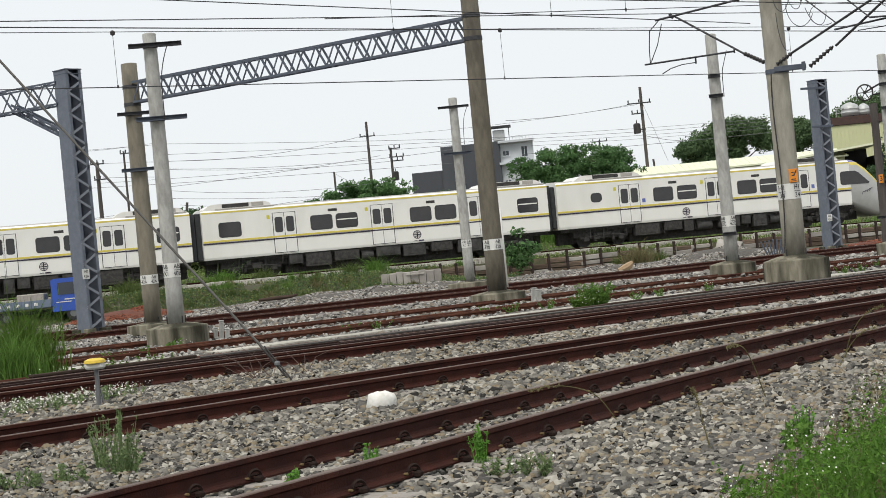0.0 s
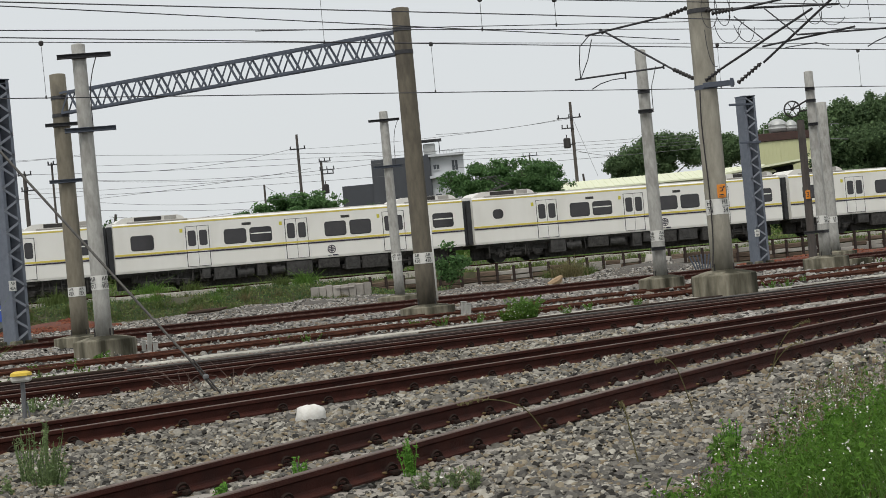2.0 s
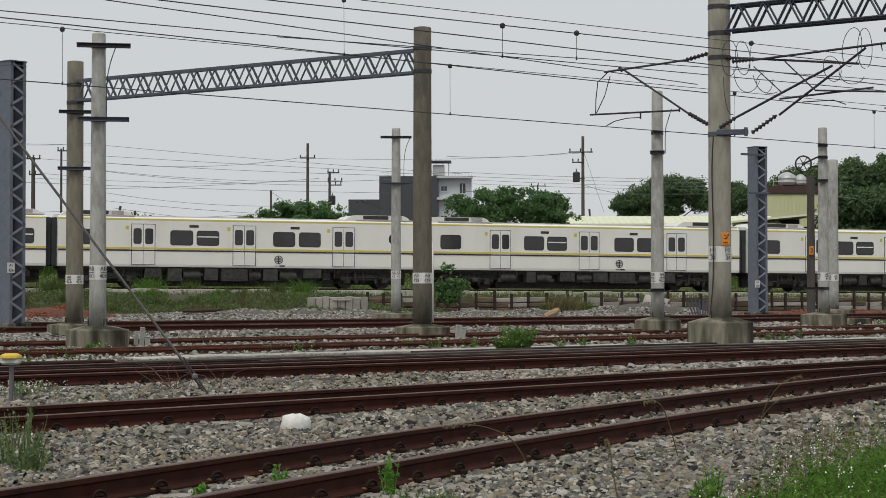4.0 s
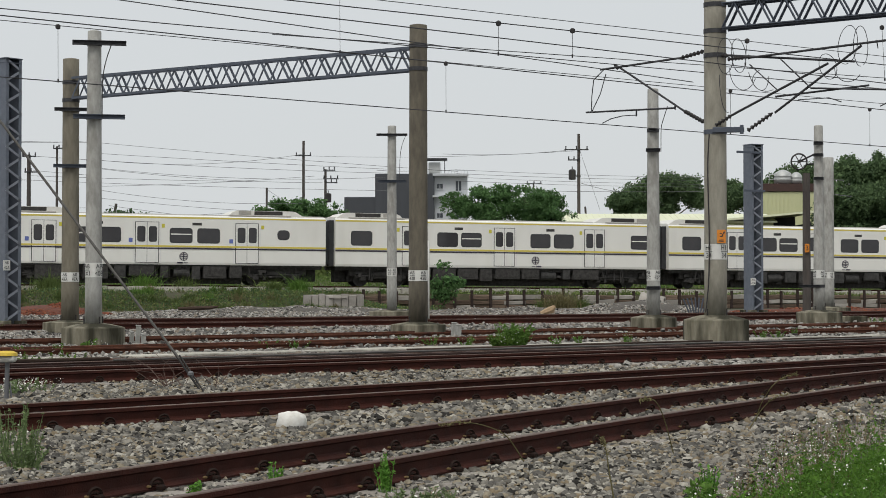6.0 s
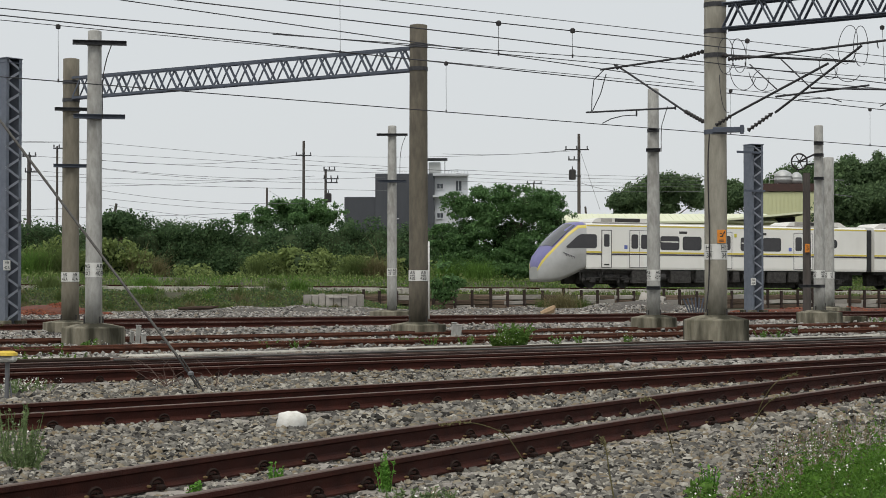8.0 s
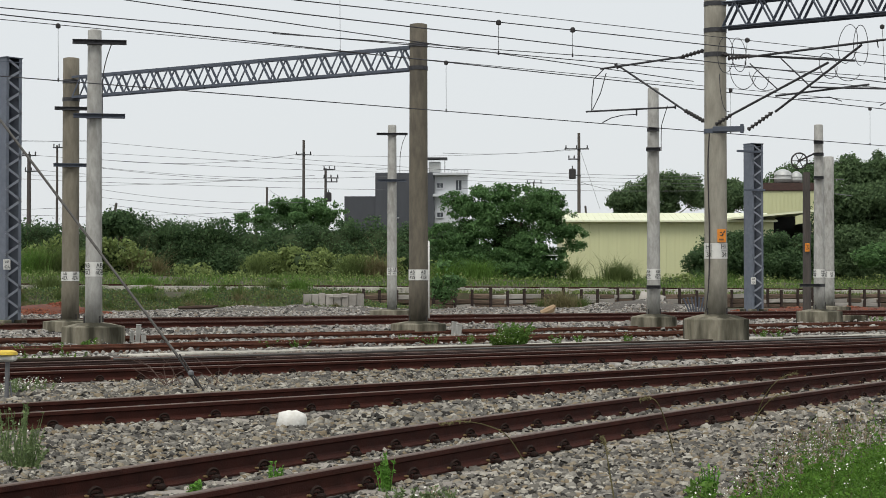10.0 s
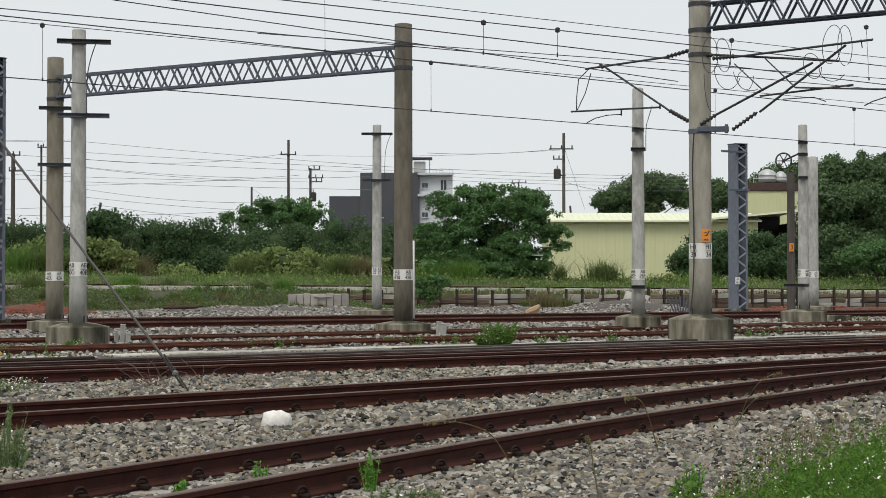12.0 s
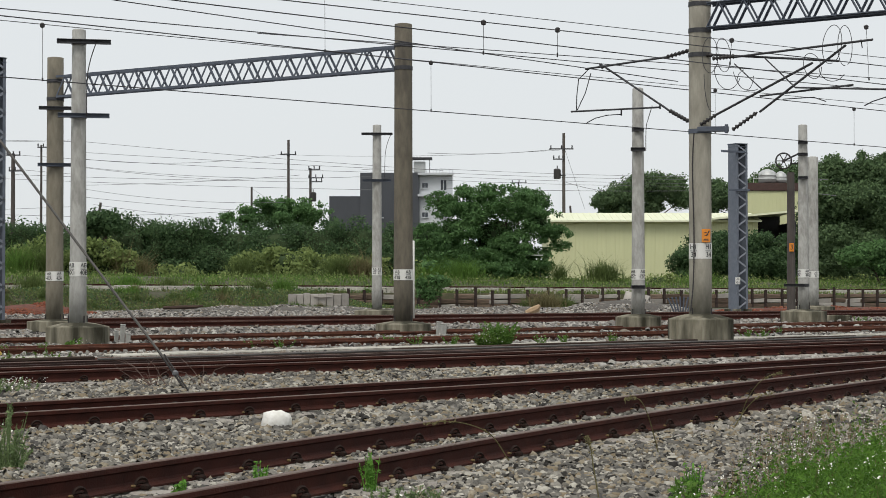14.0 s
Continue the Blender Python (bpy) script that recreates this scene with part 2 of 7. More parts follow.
# ---------- mesh tools ----------
class Mesh:
    """Collects vertices and faces of one mesh."""

    def __init__(self):
        self.v, self.f, self.mi = [], [], []

    def face(self, idx, mi=0):
        self.f.append(idx)
        self.mi.append(mi)

    def box(self, c, s, bevel=0.0, m=None, mi=0):
        """Box of size s round c, with chamfered edges if bevel is given; m turns it."""
        hx, hy, hz = (q / 2 for q in s)
        c = Vector(c)
        n = len(self.v)
        put = (lambda p: m @ (c + p)) if m else (lambda p: c + p)
        if bevel <= 0:
            for x in (-hx, hx):
                for y in (-hy, hy):
                    for z in (-hz, hz):
                        self.v.append(put(Vector((x, y, z))))
            for q in ((0, 1, 3, 2), (4, 6, 7, 5), (0, 4, 5, 1), (2, 3, 7, 6), (0, 2, 6, 4), (1, 5, 7, 3)):
                self.face([n + i for i in q], mi)
            return
        b = min(bevel, hx * 0.9, hy * 0.9, hz * 0.9)
        key = {}
        for sx in (-1, 1):
            for sy in (-1, 1):
                for sz in (-1, 1):
                    for ax in range(3):
                        p = [sx * (hx - b), sy * (hy - b), sz * (hz - b)]
                        p[ax] = (sx * hx, sy * hy, sz * hz)[ax]
                        key[sx, sy, sz, ax] = len(self.v)
                        self.v.append(put(Vector(p)))
        k = lambda sx, sy, sz, ax: key[sx, sy, sz, ax]
        for s1 in (-1, 1):
            quads = [[k(s1, -1, -1, 0), k(s1, 1, -1, 0), k(s1, 1, 1, 0), k(s1, -1, 1, 0)],
                     [k(-1, s1, -1, 1), k(-1, s1, 1, 1), k(1, s1, 1, 1), k(1, s1, -1, 1)],
                     [k(-1, -1, s1, 2), k(1, -1, s1, 2), k(1, 1, s1, 2), k(-1, 1, s1, 2)]]
            for q in quads:
                self.face(q if s1 > 0 else q[::-1], mi)
            for s2 in (-1, 1):
                e1 = [k(s1, s2, -1, 0), k(s1, s2, -1, 1), k(s1, s2, 1, 1), k(s1, s2, 1, 0)]
                e2 = [k(s1, -1, s2, 0), k(s1, 1, s2, 0), k(s1, 1, s2, 2), k(s1, -1, s2, 2)]
                e3 = [k(-1, s1, s2, 1), k(-1, s1, s2, 2), k(1, s1, s2, 2), k(1, s1, s2, 1)]
                self.face(e1 if s1 * s2 < 0 else e1[::-1], mi)
                self.face(e2 if s1 * s2 < 0 else e2[::-1], mi)
                self.face(e3 if s1 * s2 < 0 else e3[::-1], mi)
                for s3 in (-1, 1):
                    t = [k(s1, s2, s3, 0), k(s1, s2, s3, 1), k(s1, s2, s3, 2)]
                    self.face(t if s1 * s2 * s3 > 0 else t[::-1], mi)

    def tube(self, pts, r, n=8, caps=True, mi=0):
        """A round bar through pts; r is one radius or one for each point."""
        pts = [Vector(p) for p in pts]
        rs = [r] * len(pts) if isinstance(r, (int, float)) else r
        base = len(self.v)
        up = None
        for i, p in enumerate(pts):
            d = (pts[min(i + 1, len(pts) - 1)] - pts[max(i - 1, 0)]).normalized()
            if up is None or abs(d.dot(up)) > 0.95:
                up = Vector((0, 0, 1)) if abs(d.z) < 0.9 else Vector((1, 0, 0))
            side = d.cross(up).normalized()
            up = side.cross(d).normalized()
            for j in range(n):
                an = 2 * math.pi * j / n
                self.v.append(p + rs[i] * (math.cos(an) * side + math.sin(an) * up))
        for i in range(len(pts) - 1):
            for j in range(n):
                q = base + i * n
                self.face([q + j, q + (j + 1) % n, q + n + (j + 1) % n, q + n + j], mi)
        if caps:
            self.face([base + j for j in range(n)][::-1], mi)
            self.face([base + (len(pts) - 1) * n + j for j in range(n)], mi)

    def lathe(self, c, prof, n=24, mi=0):
        """Rings (radius, z) turned about the vertical through c, closed at both ends."""
        base = len(self.v)
        for r, z in prof:
            for j in range(n):
                an = 2 * math.pi * (j + 0.5) / n
                self.v.append(Vector((c[0] + r * math.cos(an), c[1] + r * math.sin(an), c[2] + z)))
        for i in range(len(prof) - 1):
            for j in range(n):
                q = base + i * n
                self.face([q + j, q + (j + 1) % n, q + n + (j + 1) % n, q + n + j], mi)
        self.face([base + j for j in range(n)][::-1], mi)
        self.face([base + (len(prof) - 1) * n + j for j in range(n)], mi)

    def sweep(self, prof, path, mis=None, caps=True):
        """An upright cross-section prof (across to the right, up) along a path on the ground; mis: a material for each side."""
        path = [Vector(p) for p in path]
        base, n = len(self.v), len(prof)
        for i, p in enumerate(path):
            d = path[min(i + 1, len(path) - 1)] - path[max(i - 1, 0)]
            side = Vector((d.y, -d.x, 0)).normalized()
            for a, b in prof:
                self.v.append(p + side * a + Vector((0, 0, b)))
        for i in range(len(path) - 1):
            for j in range(n):
                q = base + i * n
                self.face([q + j, q + n + j, q + n + (j + 1) % n, q + (j + 1) % n], mis[j] if mis else 0)
        if caps:
            self.face([base + j for j in range(n)], 0)
            self.face([base + (len(path) - 1) * n + j for j in range(n)][::-1], 0)

    def slab(self, outline, y0, y1, mi=0):
        """An outline (x, z) with thickness from y0 to y1."""
        n, b = len(outline), len(self.v)
        for y in (y0, y1):
            for x, z in outline:
                self.v.append(Vector((x, y, z)))
        self.face([b + i for i in range(n)], mi)
        self.face([b + n + i for i in range(n)][::-1], mi)
        for i in range(n):
            j = (i + 1) % n
            self.face([b + j, b + i, b + n + i, b + n + j], mi)

    def data(self, name, mats, smooth=False):
        me = bpy.data.meshes.new(name)
        me.from_pydata([tuple(p) for p in self.v], [], self.f)
        for m in mats if isinstance(mats, (list, tuple)) else [mats]:
            me.materials.append(m)
        me.polygons.foreach_set("material_index", self.mi)
        if smooth:
            me.polygons.foreach_set("use_smooth", [len(f) == 4 for f in self.f])
        me.update()
        return me


def part(name, mesh, mats, parent, label="", smooth=False, m=None):
    """One mesh object under a thing or a part; its mesh is in the thing's space unless m places it."""
    ob = new(name, mesh if isinstance(mesh, bpy.types.Mesh) else mesh.data(name, mats, smooth))
    ob.parent = parent
    if m is not None:
        ob.matrix_basis = m
    return tagged(ob, label)


def thing(name, m, label, category, group="", kind=""):
    ob = new(name)
    ob.empty_display_size = 0.2
    ob.matrix_basis = m
    return tagged(ob, label, category, group, kind)


def solid(name, mesh, mats, label, category, group="", kind="", m=None, smooth=False):
    ob = new(name, mesh.data(name, mats, smooth))
    if m is not None:
        ob.matrix_basis = m
    return tagged(ob, label, category, group, kind)


def rounded(w, h, r, n=4):
    """Outline (x, z) of a rectangle with round corners, centred."""
    out = []
    for cx, cz, a0 in ((w / 2 - r, h / 2 - r, 0), (-w / 2 + r, h / 2 - r, 90), (-w / 2 + r, -h / 2 + r, 180), (w / 2 - r, -h / 2 + r, 270)):
        for i in range(n + 1):
            an = radians(a0 + 90 * i / n)
            out.append((cx + r * math.cos(an), cz + r * math.sin(an)))
    return out[::-1]


def quads_mesh(name, verts, nper, faces, mat, smooth=False):
    """A mesh from an array of copies (k, nper, 3) of one small shape."""
    k = verts.shape[0]
    faces = np.asarray(faces)
    fl = faces.shape[1]
    me = bpy.data.meshes.new(name)
    me.vertices.add(k * nper)
    me.vertices.foreach_set("co", verts.reshape(-1).astype(np.float32))
    allf = (faces[None] + (np.arange(k) * nper)[:, None, None]).reshape(-1)
    me.loops.add(len(allf))
    me.loops.foreach_set("vertex_index", allf.astype(np.int32))
    nf = k * len(faces)
    me.polygons.add(nf)
    me.polygons.foreach_set("loop_start", (np.arange(nf) * fl).astype(np.int32))
    me.materials.append(mat)
    me.update(calc_edges=True)
    me.validate()
    if smooth:
        me.polygons.foreach_set("use_smooth", [True] * nf)
    return me




STONE_F = np.array([(4, 5, 6, 7), (0, 1, 5, 4), (1, 2, 6, 5), (2, 3, 7, 6), (3, 0, 4, 7)])


def stones(name, xy, z, size, mat, rng):
    """Flat angular broken stones lying at the places xy, each with its own outline, turn, tilt and size."""
    k = len(xy)
    an = np.radians(45 + 90 * np.arange(4))[None] + rng.uniform(-0.5, 0.5, (k, 4))
    rad = rng.uniform(0.7, 1.3, (k, 4))
    foot = np.stack([np.cos(an) * rad * 1.5, np.sin(an) * rad * 0.88, rng.uniform(-0.45, -0.25, (k, 4))], 2)
    head = foot * rng.uniform(0.5, 0.95, (k, 4, 1))
    head[:, :, 2] = rng.uniform(0.1, 0.6, (k, 1)) + rng.uniform(-0.22, 0.22, (k, 4))
    v = np.concatenate([foot, head], 1)
    yaw, rx, ry = rng.uniform(0, 2 * math.pi, k), rng.normal(0, 0.3, k), rng.normal(0, 0.3, k)
    one, nil = np.ones(k), np.zeros(k)
    m_z = np.stack([np.cos(yaw), -np.sin(yaw), nil, np.sin(yaw), np.cos(yaw), nil, nil, nil, one], 1).reshape(k, 3, 3)
    m_x = np.stack([one, nil, nil, nil, np.cos(rx), -np.sin(rx), nil, np.sin(rx), np.cos(rx)], 1).reshape(k, 3, 3)
    m_y = np.stack([np.cos(ry), nil, np.sin(ry), nil, one, nil, -np.sin(ry), nil, np.cos(ry)], 1).reshape(k, 3, 3)
    v = np.einsum("kij,knj->kni", m_x @ m_y @ m_z, v)
    v *= (size * np.clip(rng.lognormal(0, 0.34, k), 0.45, 1.9))[:, None, None]
    v[:, :, :2] += xy[:, None]
    v[:, :, 2] += np.asarray(z).reshape(-1, 1)
    return quads_mesh(name, v, 8, STONE_F, mat)


# ---------- the far main line, which sets the lie of the embankment ----------
LINE_O, LINE_T, LINE_N = Vector((0.67, 102.24, 0)), Vector((0.943, 0.332, 0)), Vector((-0.332, 0.943, 0))
GRADE = -0.0065


def on_line(s, n=0.0, z=0.0):
    """A point s metres along the main line, n metres beyond its middle, z metres over its rail tops."""
    p = LINE_O + LINE_T * s + LINE_N * n
    return Vector((p.x, p.y, 1.19 + GRADE * s + z))


def ramp(v, a, b):
    t = min(1, max(0, (v - a) / (b - a)))
    return t * t * (3 - 2 * t)


def ground_z(x, y):
    p = Vector((x, y, 0)) - LINE_O
    s, n = p.dot(LINE_T), p.dot(LINE_N)
    top = 1.19 - 0.38 + GRADE * max(-60, min(60, s))
    slope = ramp(n, -11.0, -6.0)
    wall = 1.0 if n > -6.35 else 0.0
    k = ramp(s, -11, -6)
    up = slope * (1 - k) + wall * k
    return top * up + 0.16 * ramp(n, -4.1, -3.3) + 0.75 * ramp(n, 3.0, 16.0)


BANK_EARTH = material("overgrown_earth", (0.075, 0.07, 0.035), (0.03, 0.032, 0.015), 2.5, 0.95, 0, 0.8, 12, 0.8, third=(0.11, 0.09, 0.05))


def make_ground():
    ns = [-600, -300, -160, -120] + [v for v in range(-110, -12, 2)] + [-11, -10, -9, -8, -7.2, -6.6, -6.36, -6.34, -6, -5, -4.1, -3.3, -2, 0, 3, 5, 8, 11, 14, 17, 22, 40, 90, 250, 700, 2500]
    ss = [-2500, -900, -400, -200, -120] + [v for v in range(-90, 91, 3)] + [120, 200, 400, 900, 2500]
    m = Mesh()
    for n in ns:
        for s in ss:
            p = LINE_O + LINE_T * s + LINE_N * n
            z = ground_z(p.x, p.y)
            if n < -12:
                z += 0.03 * noise.noise((p.x * 0.5, p.y * 0.5, 0)) - 0.03
            m.v.append(Vector((p.x, p.y, z)))
    w = len(ss)
    for i in range(len(ns) - 1):
        for j in range(w - 1):
            m.face([i * w + j, i * w + j + 1, (i + 1) * w + j + 1, (i + 1) * w + j], 1 if ns[i] >= -11 else 0)
    solid("ground", m, [GROUND, BANK_EARTH], "grey gravelly railway yard ground with earth banks", "ground", kind="structure", smooth=True)


make_ground()

# ---------- tracks ----------
RAIL = [(-0.0635, 0), (-0.0635, 0.012), (-0.02, 0.03), (-0.008, 0.045), (-0.008, 0.105), (-0.0325, 0.118), (-0.0325, 0.147), (-0.027, 0.153),
        (0.027, 0.153), (0.0325, 0.147), (0.0325, 0.118), (0.008, 0.105), (0.008, 0.045), (0.02, 0.03), (0.0635, 0.012), (0.0635, 0)]
RAIL_MI = [0] * 6 + [1, 1, 1] + [0] * 7


def smooth_path(pts, step=0.6):
    """Even steps along a gentle curve through pts (x, y)."""
    pts = [Vector((*p, 0)) for p in pts]
    pts = [2 * pts[0] - pts[1]] + pts + [2 * pts[-1] - pts[-2]]
    fine = []
    for i in range(1, len(pts) - 2):
        p0, p1, p2, p3 = pts[i - 1:i + 3]
        for k in range(40):
            t = k / 40
            fine.append(0.5 * (2 * p1 + (p2 - p0) * t + (2 * p0 - 5 * p1 + 4 * p2 - p3) * t * t + (3 * p1 - p0 - 3 * p2 + p3) * t ** 3))
    fine.append(pts[-2])
    out, left = [fine[0]], step
    for a, b in zip(fine, fine[1:]):
        d = (b - a).length
        while d >= left:
            a = a + (b - a) * (left / d)
            d -= left
            out.append(a)
            left = step
        left -= d
    return out


def clip_mesh():
    """A spring clip: a cast shoulder, a bent bar over the rail foot and a small pad."""
    m = Mesh()
    m.box((0.105, 0, 0.018), (0.045, 0.06, 0.036), 0.01)
    m.tube([(0.075 + 0.012 * math.cos(a), 0.046 * math.cos(a), 0.03 + 0.042 * math.sin(a)) for a in np.linspace(-0.2, math.pi + 0.2, 9)], 0.011, 4)
    m.tube([(0.085, 0.046, 0.03), (0.05, 0.04, 0.04), (0.045, -0.02, 0.036)], 0.010, 4)
    m.box((0.055, -0.055, 0.026), (0.03, 0.022, 0.016), 0.005, mi=1)
    return m.data("rail_clip", [CLIP, CLIP_YELLOW])


CLIP_ME = clip_mesh()


def sleeper_mesh(size, mat):
    m = Mesh()
    m.box((0, 0, -size[2] / 2), size, 0.02)
    return m.data("sleeper", mat)


SLEEPER_ME = sleeper_mesh((2.05, 0.23, 0.16), SLEEPER)
TIMBER_ME = sleeper_mesh((2.2, 0.2, 0.15), TIMBER)


def track(pts, label, z=0.007, fitted=True, rail_mats=None, sleeper=None, span=None):
    """Far rail along pts, near rail 1.132 m to the right of it, on sleepers with clips."""
    far = smooth_path(pts)
    t = thing("railway_track", Matrix.Translation((0, 0, 0)), label, "track", "yard tracks")
    mats = rail_mats or [RUST, RAILTOP]
    sides = []
    for i, p in enumerate(far):
        d = far[min(i + 1, len(far) - 1)] - far[max(i - 1, 0)]
        sides.append(Vector((d.y, -d.x, 0)).normalized())
    for off in (0.0, 1.132):
        m = Mesh()
        m.sweep(RAIL, [p + s * off + Vector((0, 0, z)) for p, s in zip(far, sides)], RAIL_MI)
        part("rail", m, mats, t)
    for i, (p, s) in enumerate(zip(far, sides)):
        if span and not (span[0] < p.x < span[1]):
            continue
        turn = math.degrees(math.atan2(s.y, s.x))
        c = p + s * 0.566
        part("sleeper", sleeper or SLEEPER_ME, None, t, m=pose(c.x, c.y, z - 0.004 + 0.006 * math.sin(i * 7.3), 0, 0, turn))
        if fitted:
            for off in (0.0, 1.132):
                q = p + s * off
                for flip in (0, 180):
                    part("rail_clip", CLIP_ME, None, t, m=pose(q.x, q.y, z, 0, 0, turn + flip))
    return far


def straight(x0, y0, deg, a, b, bend=0.0):
    """Points on a line through (x0, y0), heading deg from +y towards +x, from a to b metres along it."""
    u = Vector((math.sin(radians(deg)), math.cos(radians(deg))))
    w = Vector((u.y, -u.x))
    out = []
    for k in np.linspace(a, b, 5):
        p = Vector((x0, y0)) + u * k + w * bend * k * k
        out.append((p.x, p.y))
    return out


TRACK_1 = [(-5.1, 4.6), (-2.44, 9.97), (0, 14.72), (3.25, 20.2), (5.93, 24.2), (10.2, 30.0), (16, 37)]
T1 = track(TRACK_1, "near curved track with brown rusted rails and spring clips", span=(-5, 16))
TRACK_2 = straight(0, 21.1, 43.2, -13, 24)
T2 = track(TRACK_2, "rusted track crossing the ballast behind the near one", span=(-9, 16))
TRACK_3 = straight(0, 28.75, 50.5, -16, 24)
T3 = track(TRACK_3, "dark rusted track beside a heap of loose old rails", span=(-10, 12))
for y0, deg, name in ((39.75, 50.0, "rusted siding track between the concrete poles"), (45.7, 51.5, "old rusted siding track behind the concrete poles"),
                      (60.3, 56.0, "far siding track in grey ballast"), (68.0, 57.0, "far rusted siding track along the gravel heap")):
    track(straight(0, y0, deg, -32, 42), name, -0.018 if y0 < 50 else 0.007, fitted=False, rail_mats=[RUST_LIGHT, RUST_LIGHT] if y0 < 50 else None)


def main_line():
    """The rails under the train, on the embankment."""
    t = thing("railway_track", Matrix.Identity(4), "main line track on the grassy embankment", "track", "yard tracks")
    for n in (-0.566, 0.566):
        m = Mesh()
        m.sweep(RAIL, [on_line(s, n, -0.153) for s in range(-260, 261, 10)], RAIL_MI)
        part("rail", m, [RUST, RAILTOP], t)
    for i in range(-80, 120):
        p = on_line(i * 0.62, 0, -0.157)
        part("sleeper", SLEEPER_ME, None, t, m=pose(p.x, p.y, p.z, 0, 0, 19.4 + 90))


main_line()


def loose_rail(x0, y0, deg, a, b, z, mats, label):
    m = Mesh()
    u = Vector((math.sin(radians(deg)), math.cos(radians(deg)), 0))
    m.sweep(RAIL, [Vector((x0, y0, z)) + u * a, Vector((x0, y0, z)) + u * b], RAIL_MI)
    solid("loose_rail", m, mats, label, "rail", "loose rails in the yard")


for x0, y0, deg, a, b, mats in ((0, 30.6, 50.8, -15, 5.5, [RUST_OLD, RAILTOP]), (0, 31.0, 50.6, -15, 22, [RUST_LIGHT, RUST_LIGHT]), (0, 31.55, 50.9, -12, 20, [RUST_LIGHT, RUST_LIGHT]),
                                (0, 30.1, 50.6, -4, 20, [RUST_OLD, RAILTOP]), (0, 29.6, 50.7, -15, 14, [RUST_OLD, RUST_OLD]),
                                (0, 30.82, 50.7, -15, 8, [RUST_OLD, RUST_OLD]), (0, 31.28, 50.75, -7, 22, [RUST, RUST_LIGHT]), (0, 29.85, 50.65, 2, 21, [RUST_OLD, RUST_OLD])):
    loose_rail(x0, y0, deg, a, b, 0.003, mats, "loose old rusted rail lying on the ballast")


def trough():
    """Cable trough lids: a row of pale slabs beyond the loose rails."""
    t = thing("cable_trough", Matrix.Identity(4), "pale concrete cable trough lids in the ballast", "cable trough")
    u = Vector((math.sin(radians(51)), math.cos(radians(51)), 0))
    m = Mesh()
    m.box((0, 0, 0), (0.98, 0.62, 0.05), 0.012)
    me = m.data("lid", PALE_SLAB)
    for i in range(-17, 23):
        if i % 13 == 5:
            continue
        p = Vector((0.03 * math.sin(i * 4.1), 36.5 + 0.04 * math.sin(i * 1.9), 0.012 + 0.018 * math.sin(i * 3.1))) + u * i
        part("lid", me, None, t, m=pose(p.x, p.y, p.z, 0.6 * math.sin(i * 5.0), 0, 39 + 0.8 * math.sin(i * 2.2)))


trough()


# ---------- poles ----------
def text_mesh(name, body, size, mat):
    cu = bpy.data.curves.new(name, "FONT")
    cu.body, cu.size, cu.align_x, cu.align_y, cu.extrude = body, size, "CENTER", "CENTER", 0.0015
    ob = bpy.data.objects.new(name, cu)
    scene.collection.objects.link(ob)
    me = bpy.data.meshes.new_from_object(ob.evaluated_get(bpy.context.evaluated_depsgraph_get()))
    bpy.data.objects.remove(ob)
    me.materials.append(mat)
    return me


